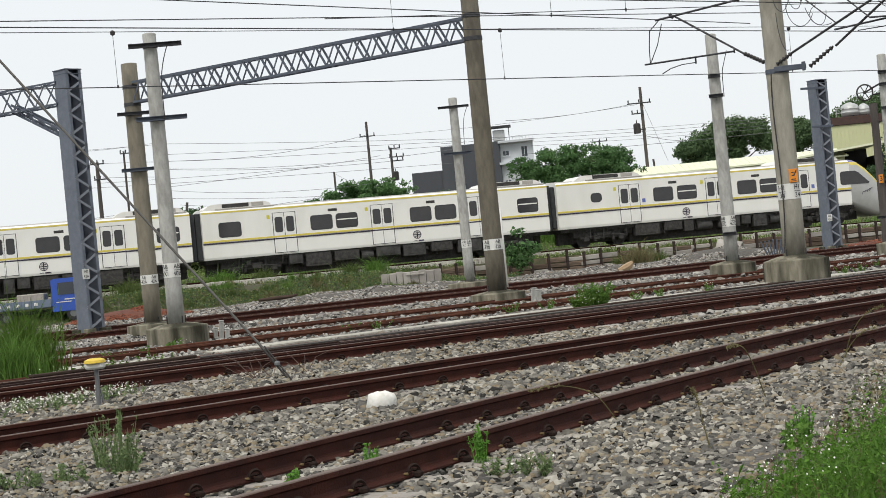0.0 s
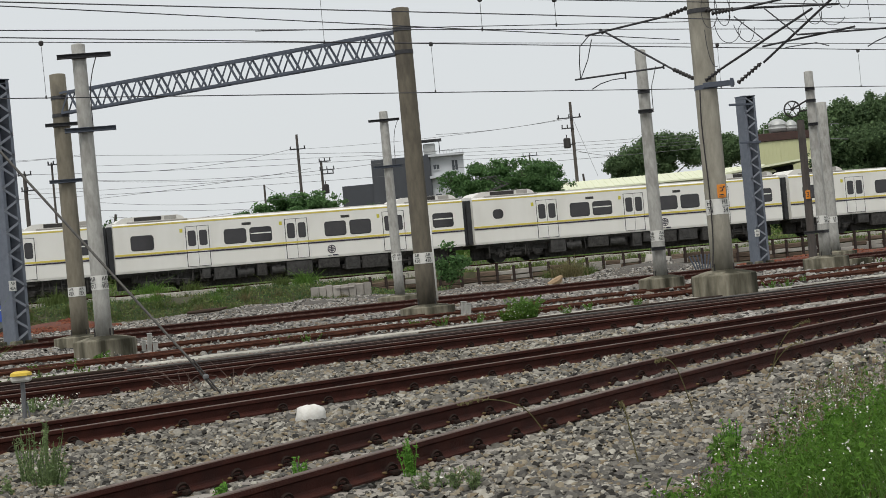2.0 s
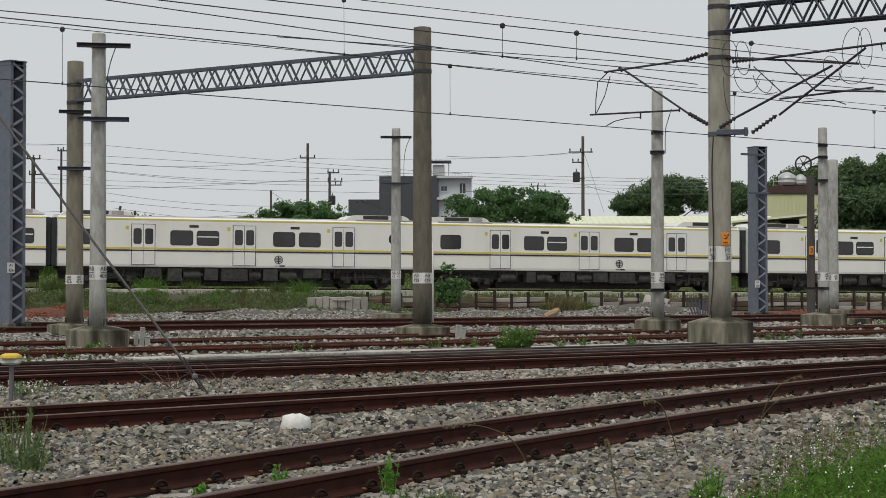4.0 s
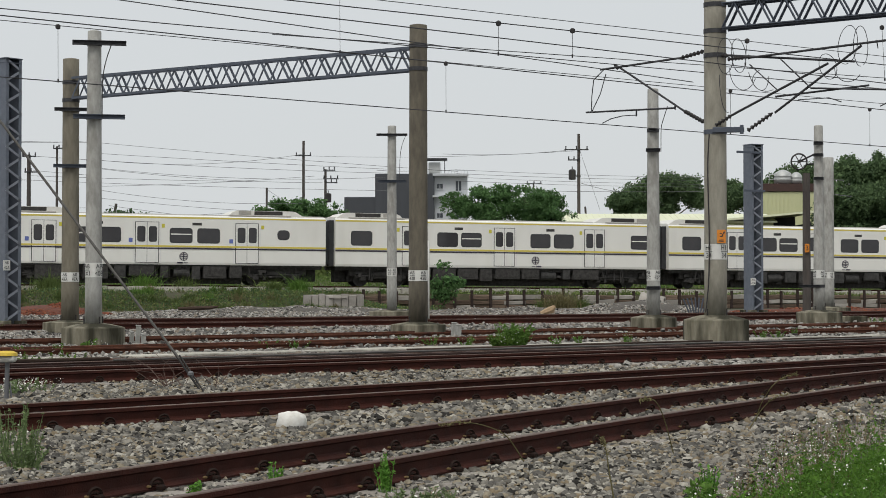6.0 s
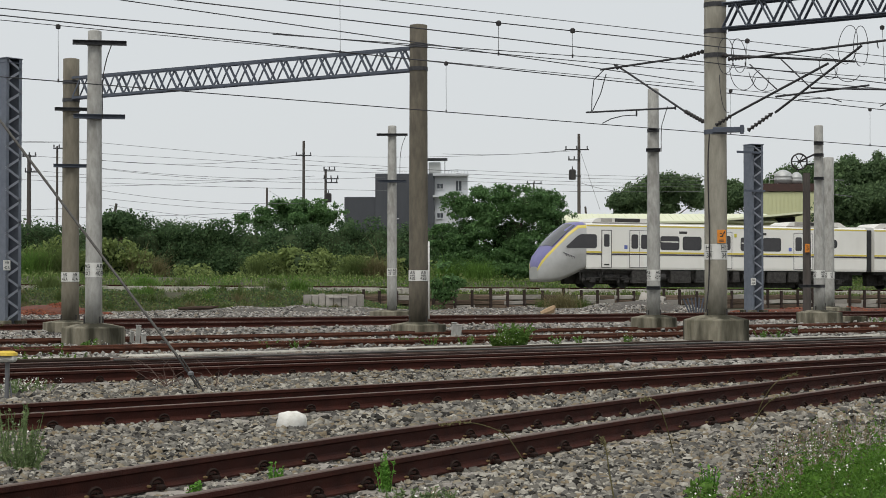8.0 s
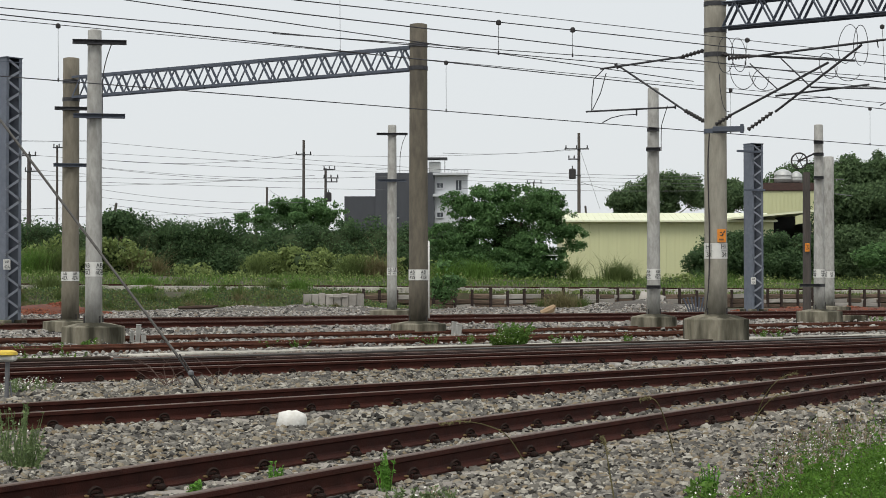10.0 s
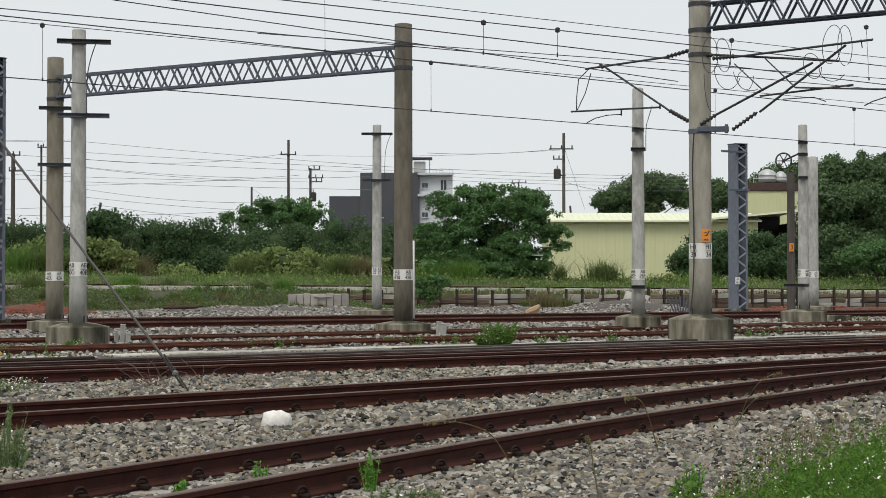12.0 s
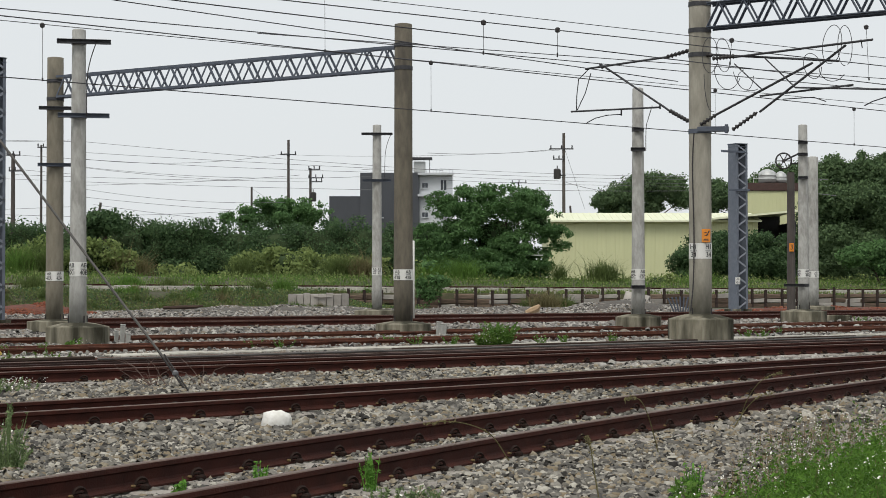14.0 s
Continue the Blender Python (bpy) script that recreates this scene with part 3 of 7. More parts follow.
def concrete_pole(x, y, h, r0, r1, mat, plinth, label, z0=0.0, plate=None, plate_z=1.45, plate_h=0.3, top_arm=None, bands=(), turn=0.0, group="concrete mast"):
    """A tapered round mast on a concrete foot. plinth: (width, height, sides); plate: two lines of text; top_arm and bands: steel fittings."""
    t = thing("catenary_mast", pose(x, y, z0, 0, 0, turn), label, "mast", "concrete masts")
    pw, ph, sides = plinth
    m = Mesh()
    rr = pw / 2
    m.lathe((0, 0, -0.15), [(rr, 0), (rr, 0.15 + ph * 0.82), (rr * 0.985, 0.15 + ph * 0.86), (rr * 0.55, ph + 0.15), (r0 * 1.15, ph + 0.17)], sides)
    part("plinth", m, PLINTH, t, "stained mossy concrete foot")
    m = Mesh()
    prof = []
    k = 8
    for i in range(k + 1):
        prof.append((r0 + (r1 - r0) * i / k, ph + (h - ph) * i / k))
    prof += [(r1 * 0.96, h + 0.012), (r1 * 0.6, h + 0.03)]
    m.lathe((0, 0, 0), prof, 28)
    part("shaft", m, mat, t, smooth=True)
    for i in range(4):
        an = radians(45 + 90 * i)
        m = Mesh()
        m.tube([((r0 + 0.05) * math.cos(an), (r0 + 0.05) * math.sin(an), ph - 0.02), ((r0 + 0.05) * math.cos(an), (r0 + 0.05) * math.sin(an), ph + 0.16)], 0.016, 6)
        part("anchor_bolt", m, IRON, t)
    face = math.degrees(math.atan2(x, y))  # the side that looks back along the yard
    if plate:
        rp = r0 + (r1 - r0) * (plate_z - ph) / (h - ph) + 0.006
        m = Mesh()
        b = len(m.v)
        n = 22
        for j in range(n + 1):
            an = radians(-90 - 100 + 200 * j / n - face - turn)
            for zz in (-plate_h / 2, plate_h / 2):
                m.v.append(Vector((rp * math.cos(an), rp * math.sin(an), plate_z + zz)))
        for j in range(n):
            m.face([b + 2 * j, b + 2 * j + 2, b + 2 * j + 3, b + 2 * j + 1])
        pl = part("number_plate", m, PLATE, t, "white painted band with black characters")
        for dx in plate[2]:
            an = radians(-90 - face - turn) + dx / rp
            mt = Matrix.Translation(((rp + 0.004) * math.cos(an), (rp + 0.004) * math.sin(an), plate_z)) @ Matrix.Rotation(an + math.pi / 2, 4, "Z") @ Matrix.Rotation(math.pi / 2, 4, "X")
            part("lettering", text_mesh("lettering", plate[0], plate_h * 0.44, INK), None, pl, m=mt @ Matrix.Translation((0, plate_h * 0.25, 0)))
            low = plate[1] if isinstance(plate[1], str) else plate[1][plate[2].index(dx)]
            part("lettering", text_mesh("lettering", low, plate_h * 0.44, INK), None, pl, m=mt @ Matrix.Translation((0, -plate_h * 0.25, 0)))
            m = Mesh()
            m.box((0, 0, 0), (0.16 * plate_h / 0.3, 0.012, 0.003))
            part("rule", m, INK, pl, m=mt)
    for z, w, mt, side in bands:
        rp = r0 + (r1 - r0) * (z - ph) / (h - ph)
        m = Mesh()
        m.lathe((0, 0, z - 0.05), [(rp + 0.012, 0), (rp + 0.012, 0.1)], 24)
        part("clamp", m, mt, t)
        if w:
            m = Mesh()
            c = math.cos(radians(-face - turn))
            s_ = math.sin(radians(-face - turn))
            rot = Matrix.Rotation(radians(-face - turn), 4, "Z")
            m.box((side, -rp - 0.03, z), (w, 0.02, 0.1), 0.004, rot)
            m.box((side, -rp - 0.065, z + 0.04), (w, 0.07, 0.014), 0.003, rot)
            m.box((side, -rp - 0.065, z - 0.04), (w, 0.07, 0.014), 0.003, rot)
            part("cross_arm", m, mt, t, "channel steel cross arm")
    return t


AB = lambda s, dx=(-0.16, 0.13): ("AB", s, dx)
mast_a = concrete_pole(-7.55, 37.4, 6.53, 0.178, 0.14, CONCRETE, (1.32, 0.46, 8), "pale tapered concrete mast on an octagonal foot", plate=("AB", ("0X1", "40B"), (-0.15, 0.12)), plate_z=1.58,
                       bands=((6.28, 1.1, STEEL_DARK, 0.1), (4.75, 1.05, STEEL, 0.1)))
mast_b = concrete_pole(-10.85, 50.5, 7.6, 0.245, 0.225, CONCRETE_OLIVE, (1.5, 0.28, 12), "brown weathered concrete portal mast", plate=AB("42A"), plate_z=1.5, plate_h=0.26,
                       bands=((6.95, 0, STEEL_DARK, 0), (6.45, 0, STEEL_DARK, 0), (6.18, 0.9, STEEL_DARK, 0), (4.6, 0.95, STEEL, 0)))
mast_c = concrete_pole(-1.0, 45.5, 7.82, 0.245, 0.222, CONCRETE_BROWN, (1.4, 0.33, 20), "dark brown concrete portal mast with lattice beam", plate=AB("428"), plate_z=1.51, plate_h=0.27,
                       bands=((7.3, 0, STEEL_DARK, 0), (6.72, 0, STEEL_DARK, 0)))
mast_d = concrete_pole(-2.56, 70.0, 7.44, 0.20, 0.165, CONCRETE, (1.75, 0.32, 20), "pale slim concrete mast in grey ballast", plate=AB("41", (-0.09, 0.1)), plate_z=1.78, plate_h=0.3,
                       bands=((7.1, 1.2, STEEL_DARK, 0), (5.3, 1.1, STEEL, 0)))
mast_e = concrete_pole(5.4, 50.0, 6.69, 0.19, 0.15, CONCRETE, (1.27, 0.44, 20), "pale concrete mast on a round stained foot", plate=AB("42C"), plate_z=1.55,
                       bands=((5.55, 0.22, STEEL_DARK, 0), (5.0, 0.4, STEEL_DARK, 0), (1.45 - 0.25, 0.36, STEEL_DARK, 0)))
mast_f = concrete_pole(5.81, 40.8, 8.16, 0.255, 0.245, CONCRETE_TAN, (1.48, 0.58, 12), "thick concrete portal mast with cantilevers", plate=("H1", "34", (-0.16, 0.2)), plate_z=2.02, plate_h=0.35,
                       bands=((6.45, 0, STEEL_DARK, 0), (7.6, 0, STEEL_DARK, 0), (7.0, 0, STEEL_DARK, 0), (4.72, 0.0, STEEL, 0)))
mast_g = concrete_pole(12.26, 61.5, 6.69, 0.19, 0.15, CONCRETE, (1.55, 0.42, 20), "pale concrete mast with a tensioning wheel", plate=AB("44"), plate_z=1.65, plate_h=0.28,
                       bands=((6.1, 0.3, STEEL_DARK, 0), (5.7, 0.3, STEEL_DARK, 0), (4.9, 0.3, STEEL_DARK, 0), (1.25, 0.7, STEEL_DARK, -0.3)))
mast_h = concrete_pole(17.2, 84.0, 7.2, 0.25, 0.24, CONCRETE, (2.0, 0.3, 20), "grey concrete mast behind another", plate=AB("40"), plate_z=1.75, plate_h=0.3)


# ---------- lattice steel ----------
def lattice_beam(name, p0, p1, depth, width, label, bays, parent=None):
    """A box truss between two points: four chords, zigzag webs on all sides."""
    p0, p1 = Vector(p0), Vector(p1)
    d = (p1 - p0).normalized()
    up = Vector((0, 0, 1))
    side = d.cross(up).normalized()
    t = parent or thing(name, Matrix.Identity(4), label, "lattice beam", "lattice steel")

    def bar(a, b, w, nm):
        q = b - a
        rot = q.to_track_quat("X", "Z").to_matrix().to_4x4()
        m = Mesh()
        m.box((0, 0, 0), (q.length, w, w * 0.35), 0.0)
        m.box((0, w * 0.42, -w * 0.4), (q.length, w * 0.18, w * 0.8), 0.0)
        part(nm, m, STEEL, t, m=Matrix.Translation((a + b) / 2) @ rot)

    L = (p1 - p0).length
    for sy in (-1, 1):
        for sz in (-1, 1):
            o = side * sy * width / 2 + up * sz * depth / 2
            bar(p0 + o, p1 + o, 0.065, "chord")
    for sy in (-1, 1):
        for i in range(bays * 2):
            a = p0 + d * (L * i / (bays * 2)) + side * sy * width / 2 + up * (depth / 2) * (1 if i % 2 else -1)
            b = p0 + d * (L * (i + 1) / (bays * 2)) + side * sy * width / 2 + up * (depth / 2) * (-1 if i % 2 else 1)
            bar(a, b, 0.048, "web_bar")
    for sz in (-1, 1):
        for i in range(bays):
            a = p0 + d * (L * i / bays) + side * (width / 2) * (1 if i % 2 else -1) + up * sz * depth / 2
            b = p0 + d * (L * (i + 1) / bays) + side * (width / 2) * (-1 if i % 2 else 1) + up * sz * depth / 2
            bar(a, b, 0.03, "cross_bar")
    return t


lattice_beam("lattice_beam", (-1.15, 45.6, 7.0), (-10.7, 50.4, 6.8), 0.56, 0.3, "grey galvanised lattice beam between two concrete masts", 18)
lattice_beam("lattice_beam", (6.0, 40.6, 7.32), (14.5, 35.2, 7.4), 0.55, 0.3, "grey galvanised lattice beam on the thick mast", 17)


STEEL_PALE = material("bright_galvanised_steel", (0.26, 0.28, 0.31), (0.19, 0.205, 0.235), 5, 0.6, 0.2)


# same steel as STEEL, lightened in colour for the light on the column faces
STEEL_LIT = material("lit_blue_grey_steel", (0.17, 0.19, 0.225), (0.12, 0.135, 0.165), 5, 0.6, 0.15, 0.1, 60, 0.6, spec=0.3)


def lattice_column(x, y, h, w, turn, label, arms=(), plate=None):
    t = thing("lattice_column", pose(x, y, 0, 0, 0, turn), label, "lattice column", "lattice steel")
    for sx in (-1, 1):
        m = Mesh()
        m.box((sx * w / 2, 0, h / 2), (0.016, w, h), 0.004)
        for sy in (-1, 1):
            m.box((sx * (w / 2 - 0.05), sy * w / 2, h / 2), (0.11, 0.014, h))
        part("channel_post", m, STEEL_LIT, t, "broad steel channel")
        for sy in (-1, 1):
            m = Mesh()
            m.box((sx * w / 2, sy * w / 2, 0.06), (0.3, 0.3, 0.2), 0.02)
            part("foot_block", m, PLINTH, t)
    bays = int(h / (w * 1.15))
    for i in range(bays):
        z0, z1 = 0.15 + (h - 0.2) * i / bays, 0.15 + (h - 0.2) * (i + 1) / bays
        zm = (z0 + z1) / 2
        for sy in (-1, 1):
            for (a, b) in (((-1, z0), (1, zm)), ((1, zm), (-1, z1))):
                pa, pb = Vector((a[0] * w / 2, sy * w / 2, a[1])), Vector((b[0] * w / 2, sy * w / 2, b[1]))
                q = pb - pa
                m = Mesh()
                m.box((0, 0, 0), (q.length, 0.014, 0.075))
                part("web_bar", m, STEEL_PALE, t, m=Matrix.Translation((pa + pb) / 2) @ q.to_track_quat("X", "Z").to_matrix().to_4x4())
    m = Mesh()
    m.box((0, 0, h - 0.02), (w + 0.06, w + 0.06, 0.03))
    m.box((0, 0, h - 0.16), (w + 0.03, w + 0.03, 0.02))
    part("top_plate", m, STEEL, t)
    for z, length, side in arms:
        m = Mesh()
        m.box((side, -w / 2 - 0.06, z), (length, 0.06, 0.1), 0.004)
        part("cross_arm", m, STEEL, t)
    if plate:
        m = Mesh()
        m.box((-w / 2 + 0.03, -w / 2 - 0.03, plate), (0.28, 0.012, 0.32), 0.004)
        p = part("number_plate", m, PLATE, t, "white plate with black characters")
        mt = Matrix.Translation((-w / 2 + 0.03, -w / 2 - 0.04, plate)) @ Matrix.Rotation(math.pi / 2, 4, "X")
        part("lettering", text_mesh("lettering", "AB", 0.13, INK), None, p, m=mt @ Matrix.Translation((0, 0.08, 0)))
        part("lettering", text_mesh("lettering", "42A", 0.13, INK), None, p, m=mt @ Matrix.Translation((0, -0.08, 0)))
    return t


lattice_column(13.55, 83.0, 7.75, 0.62, 28, "blue-grey steel lattice column with short arms", arms=((7.35, 1.3, -0.55), (5.6, 1.15, -0.2)), plate=1.45)
lattice_column(-14.25, 57.0, 8.45, 0.6, 52, "blue-grey steel lattice column of a portal", arms=(), plate=1.9)
lattice_beam("lattice_beam", (-14.5, 57.1, 7.75), (-22, 60.5, 7.6), 0.7, 0.5, "grey steel lattice portal beam on the lattice column", 9)
lattice_beam("knee_brace", (-14.6, 57.15, 6.5), (-16.3, 57.95, 7.5), 0.22, 0.3, "short grey lattice knee brace under the portal beam", 4)
# ---------- wires over the yard ----------
def wire(name, p0, p1, r, mat, label, sag=0.0, stretch=0.25, group="overhead wires"):
    p0, p1 = Vector(p0), Vector(p1)
    d = p1 - p0
    p0, p1 = p0 - d * stretch, p1 + d * stretch
    m = Mesh()
    pts = [p0.lerp(p1, k / 12) - Vector((0, 0, sag * 4 * (k / 12) * (1 - k / 12))) for k in range(13)]
    m.tube(pts, r, 6)
    return solid(name, m, mat, label, "wire", group)


def dropper(top, bottom, weight=True):
    m = Mesh()
    m.tube([top, bottom], 0.005, 5)
    t = solid("dropper", m, WIRE_GREY, "thin dropper wire with a dark clamp between two overhead wires", "wire", "droppers")
    top, bottom = Vector(top), Vector(bottom)
    m = Mesh()
    m.lathe(top, [(0.012, -0.055), (0.045, -0.04), (0.05, 0.02), (0.02, 0.045)], 10)
    part("clamp", m, IRON, t)
    m = Mesh()
    m.box(bottom, (0.03, 0.03, 0.07), 0.005)
    part("clamp", m, IRON, t)


wire("contact_wire", (-8.40, 34.20, 5.20), (12.74, 51.80, 5.20), 0.011, WIRE, "dark contact wire over a siding track")
wire("messenger_wire", (-8.23, 33.50, 6.26), (12.67, 51.50, 6.21), 0.012, WIRE, "dark messenger wire over the sidings")
wire("messenger_wire", (-8.48, 34.50, 6.32), (12.92, 52.50, 6.49), 0.008, WIRE, "dark messenger wire over the sidings")
wire("messenger_wire", (-7.62, 31.00, 6.01), (11.32, 46.00, 6.22), 0.010, WIRE, "dark messenger wire over the sidings")
wire("messenger_wire", (-6.79, 38.00, 7.24), (3.71, 46.50, 6.84), 0.012, WIRE, "dark messenger wire held by a cantilever")
wire("contact_wire", (-3.55, 25.00, 5.18), (8.49, 34.50, 5.08), 0.009, WIRE, "dark contact wire over the middle track")
wire("feeder_wire", (-2.71, 30.00, 6.00), (9.60, 39.00, 5.98), 0.010, WIRE, "dark feeder wire over the yard")
wire("feeder_wire", (-1.21, 30.00, 6.00), (9.60, 39.00, 6.16), 0.007, WIRE, "dark feeder wire over the yard")
wire("feeder_wire", (0.00, 36.00, 6.01), (11.32, 46.00, 6.51), 0.009, WIRE, "dark feeder wire over the yard", stretch=0.3)
for a, b in (((-7.69, 34.60, 6.24), (-7.77, 35.00, 5.24)), ((-2.52, 38.40, 7.40), (-2.55, 39.00, 6.32)), ((-0.27, 40.35, 6.23), (-0.27, 41.00, 5.22)), ((0.73, 32.51, 5.99), (0.74, 33.00, 5.50)),
             ((2.13, 33.54, 6.00), (2.17, 34.20, 5.61)), ((5.73, 35.78, 6.11), (5.76, 36.2, 5.7)), ((11.39, 50.00, 6.13), (11.57, 50.80, 5.21)), ((8.92, 38.00, 6.69), (9.21, 39.00, 5.71)), ((6.94, 46.00, 6.22), (7.09, 47.00, 5.24))):
    dropper(a, b)


# ---------- cantilevers on the thick mast ----------
def insulator(m, p0, p1, r=0.055, n=7, mi=1):
    p0, p1 = Vector(p0), Vector(p1)
    m.tube([p0, p1], r * 0.45, 8, mi=mi)
    for k in range(n):
        a = p0.lerp(p1, (k + 0.2) / n)
        b = p0.lerp(p1, (k + 0.55) / n)
        m.tube([a, b], [r, r * 0.7], 10, mi=mi)


def cantilever(label, tubes, insulators, thin):
    t = thing("cantilever", Matrix.Identity(4), label, "cantilever", "cantilevers on the thick mast")
    for a, b, r in tubes:
        m = Mesh()
        m.tube([a, b], r, 8)
        part("tube", m, STEEL_DARK, t)
    for a, b in insulators:
        m = Mesh()
        insulator(m, a, b)
        part("insulator", m, [IRON, IRON], t, "dark ribbed insulator")
    for pts in thin:
        m = Mesh()
        m.tube(pts, 0.012, 6)
        part("hanger", m, STEEL_DARK, t)


cantilever("steel pipe cantilever reaching over a siding track",
           [((5.16, 41.60, 6.51), (3.43, 43.40, 6.45), 0.025), ((3.84, 43.20, 6.50), (5.30, 41.50, 5.20), 0.025), ((3.11, 43.80, 5.46), (5.04, 41.90, 5.38), 0.022), ((5.04, 41.90, 5.47), (5.04, 41.90, 5.34), 0.02),
            ((3.76, 43.20, 6.55), (3.84, 43.20, 6.44), 0.04), ((4.23, 42.80, 5.43), (4.23, 42.80, 5.27), 0.02)],
           [((5.65, 41.00, 6.60), (5.13, 41.60, 6.50)), ((5.22, 41.50, 5.26), (5.60, 41.00, 4.96))],
           [[(3.51, 43.40, 6.45), (3.28, 43.60, 6.23), (3.24, 43.70, 5.83), (3.24, 43.80, 5.46)], [(3.56, 43.40, 6.35), (3.44, 43.60, 5.89), (3.26, 43.80, 5.50)],
            [(4.23, 42.80, 5.30), (3.92, 43.00, 5.30), (3.67, 43.30, 5.26), (3.49, 43.60, 5.18)]])
cantilever("steel pipe cantilever pair reaching over the middle track",
           [((6.48, 40.10, 6.32), (8.96, 37.60, 6.37), 0.025), ((6.00, 40.60, 6.44), (8.41, 38.30, 6.01), 0.025), ((6.11, 40.30, 5.06), (7.93, 38.70, 6.02), 0.028), ((6.95, 39.60, 5.05), (8.51, 38.10, 6.32), 0.028),
            ((6.96, 39.60, 5.40), (8.64, 38.00, 5.47), 0.022), ((7.60, 38.90, 5.51), (9.21, 37.50, 5.32), 0.02), ((7.06, 39.50, 6.21), (7.60, 38.90, 5.51), 0.016), ((6.46, 40.00, 6.16), (7.00, 39.50, 5.52), 0.014)],
           [((6.06, 40.50, 6.34), (6.51, 40.10, 6.34)), ((5.66, 40.70, 4.78), (6.11, 40.30, 5.06)), ((6.43, 40.10, 4.70), (6.91, 39.70, 5.05)), ((5.65, 40.90, 6.51), (6.06, 40.50, 6.41))],
           [[(7.38, 39.20, 5.29), (7.95, 38.70, 5.28), (8.17, 38.50, 5.17)], [(8.90, 38.10, 5.04), (9.03, 37.90, 5.11), (9.23, 37.60, 5.17)], [(8.76, 37.80, 6.40), (8.79, 37.80, 6.22)]])


def smooth3(q, k=6):
    q = [q[0]] + list(q) + [q[-1]]
    out = []
    for i in range(1, len(q) - 2):
        a, b, c, d = q[i - 1:i + 3]
        for j in range(k):
            t = j / k
            out.append(0.5 * (2 * b + (c - a) * t + (2 * a - 5 * b + 4 * c - d) * t * t + (3 * b - a - 3 * c + d) * t ** 3))
    return out + [q[-1]]


def jumper(c, rx, rz, a0, a1, tilt=0.0):
    """A slack cable bent into part of an oval round c."""
    m = Mesh()
    pts = []
    for a in np.linspace(radians(a0), radians(a1), 26):
        u, w = rx * math.cos(a), rz * math.sin(a)
        pts.append(Vector(c) + Vector((u * math.cos(tilt) - w * math.sin(tilt), 0.12 * math.sin(a * 0.5), u * math.sin(tilt) + w * math.cos(tilt))))
    m.tube(pts, 0.008, 5)
    solid("jumper_cable", m, WIRE, "slack dark jumper cable hanging in a loop", "cable", "jumper cables")


for c, rx, rz, a0, a1, tilt in (((5.98, 40.30, 6.40), 0.17, 0.40, 0, 350, 0.0), ((6.26, 40.20, 6.39), 0.15, 0.38, 20, 380, 0.1), ((8.30, 38.40, 6.39), 0.19, 0.42, -60, 290, -0.15), ((8.55, 38.30, 6.35), 0.14, 0.43, -80, 275, 0.0),
                                ((7.92, 38.60, 5.95), 0.17, 0.28, 0, 345, 0.3), ((6.03, 40.30, 5.98), 0.18, 0.85, 180, 280, 0.0), ((6.35, 40.10, 6.11), 0.30, 0.5, 180, 330, 0.0), ((6.65, 40.00, 6.13), 0.22, 0.55, 190, 330, 0.2), ((8.31, 38.40, 5.90), 0.28, 0.3, 170, 330, 0.0), ((6.81, 39.80, 5.80), 0.3, 0.25, 120, 300, 0.0)):
    jumper(c, rx, rz, a0, a1, tilt)


def white_post():
    m = Mesh()
    m.lathe((0, 0, -0.05), [(0.04, 0), (0.04, 2.75), (0.02, 2.78)], 12)
    t = solid("white_post", m, PLATE, "slim white painted steel post behind a brown mast", "post", m=pose(-0.98, 60.0, 0), smooth=True)
    m = Mesh()
    m.box((0, 0, 0.03), (0.24, 0.24, 0.1), 0.02)
    part("base", m, PLINTH, t)


white_post()


def down_leads():
    """Thin dark leads that hang from the cross arms down the pale masts."""
    for x, y, z0, z1, r in ((-7.38, 37.22, 6.24, 4.72, 0.16), (-2.3, 69.8, 7.05, 5.3, 0.2), (5.55, 49.8, 6.2, 4.95, 0.16)):
        m = Mesh()
        q = smooth3([Vector((x + r * 1.4, y - 0.02, z0)), Vector((x + r * 0.7, y - 0.04, z0 - 0.35)), Vector((x + r * 0.3, y - 0.05, (z0 + z1) / 2)), Vector((x + r * 0.25, y - 0.05, z1))])
        m.tube(q, 0.011, 5)
        solid("down_lead", m, IRON, "thin dark cable hanging down a pale mast", "cable", "down leads")


down_leads()


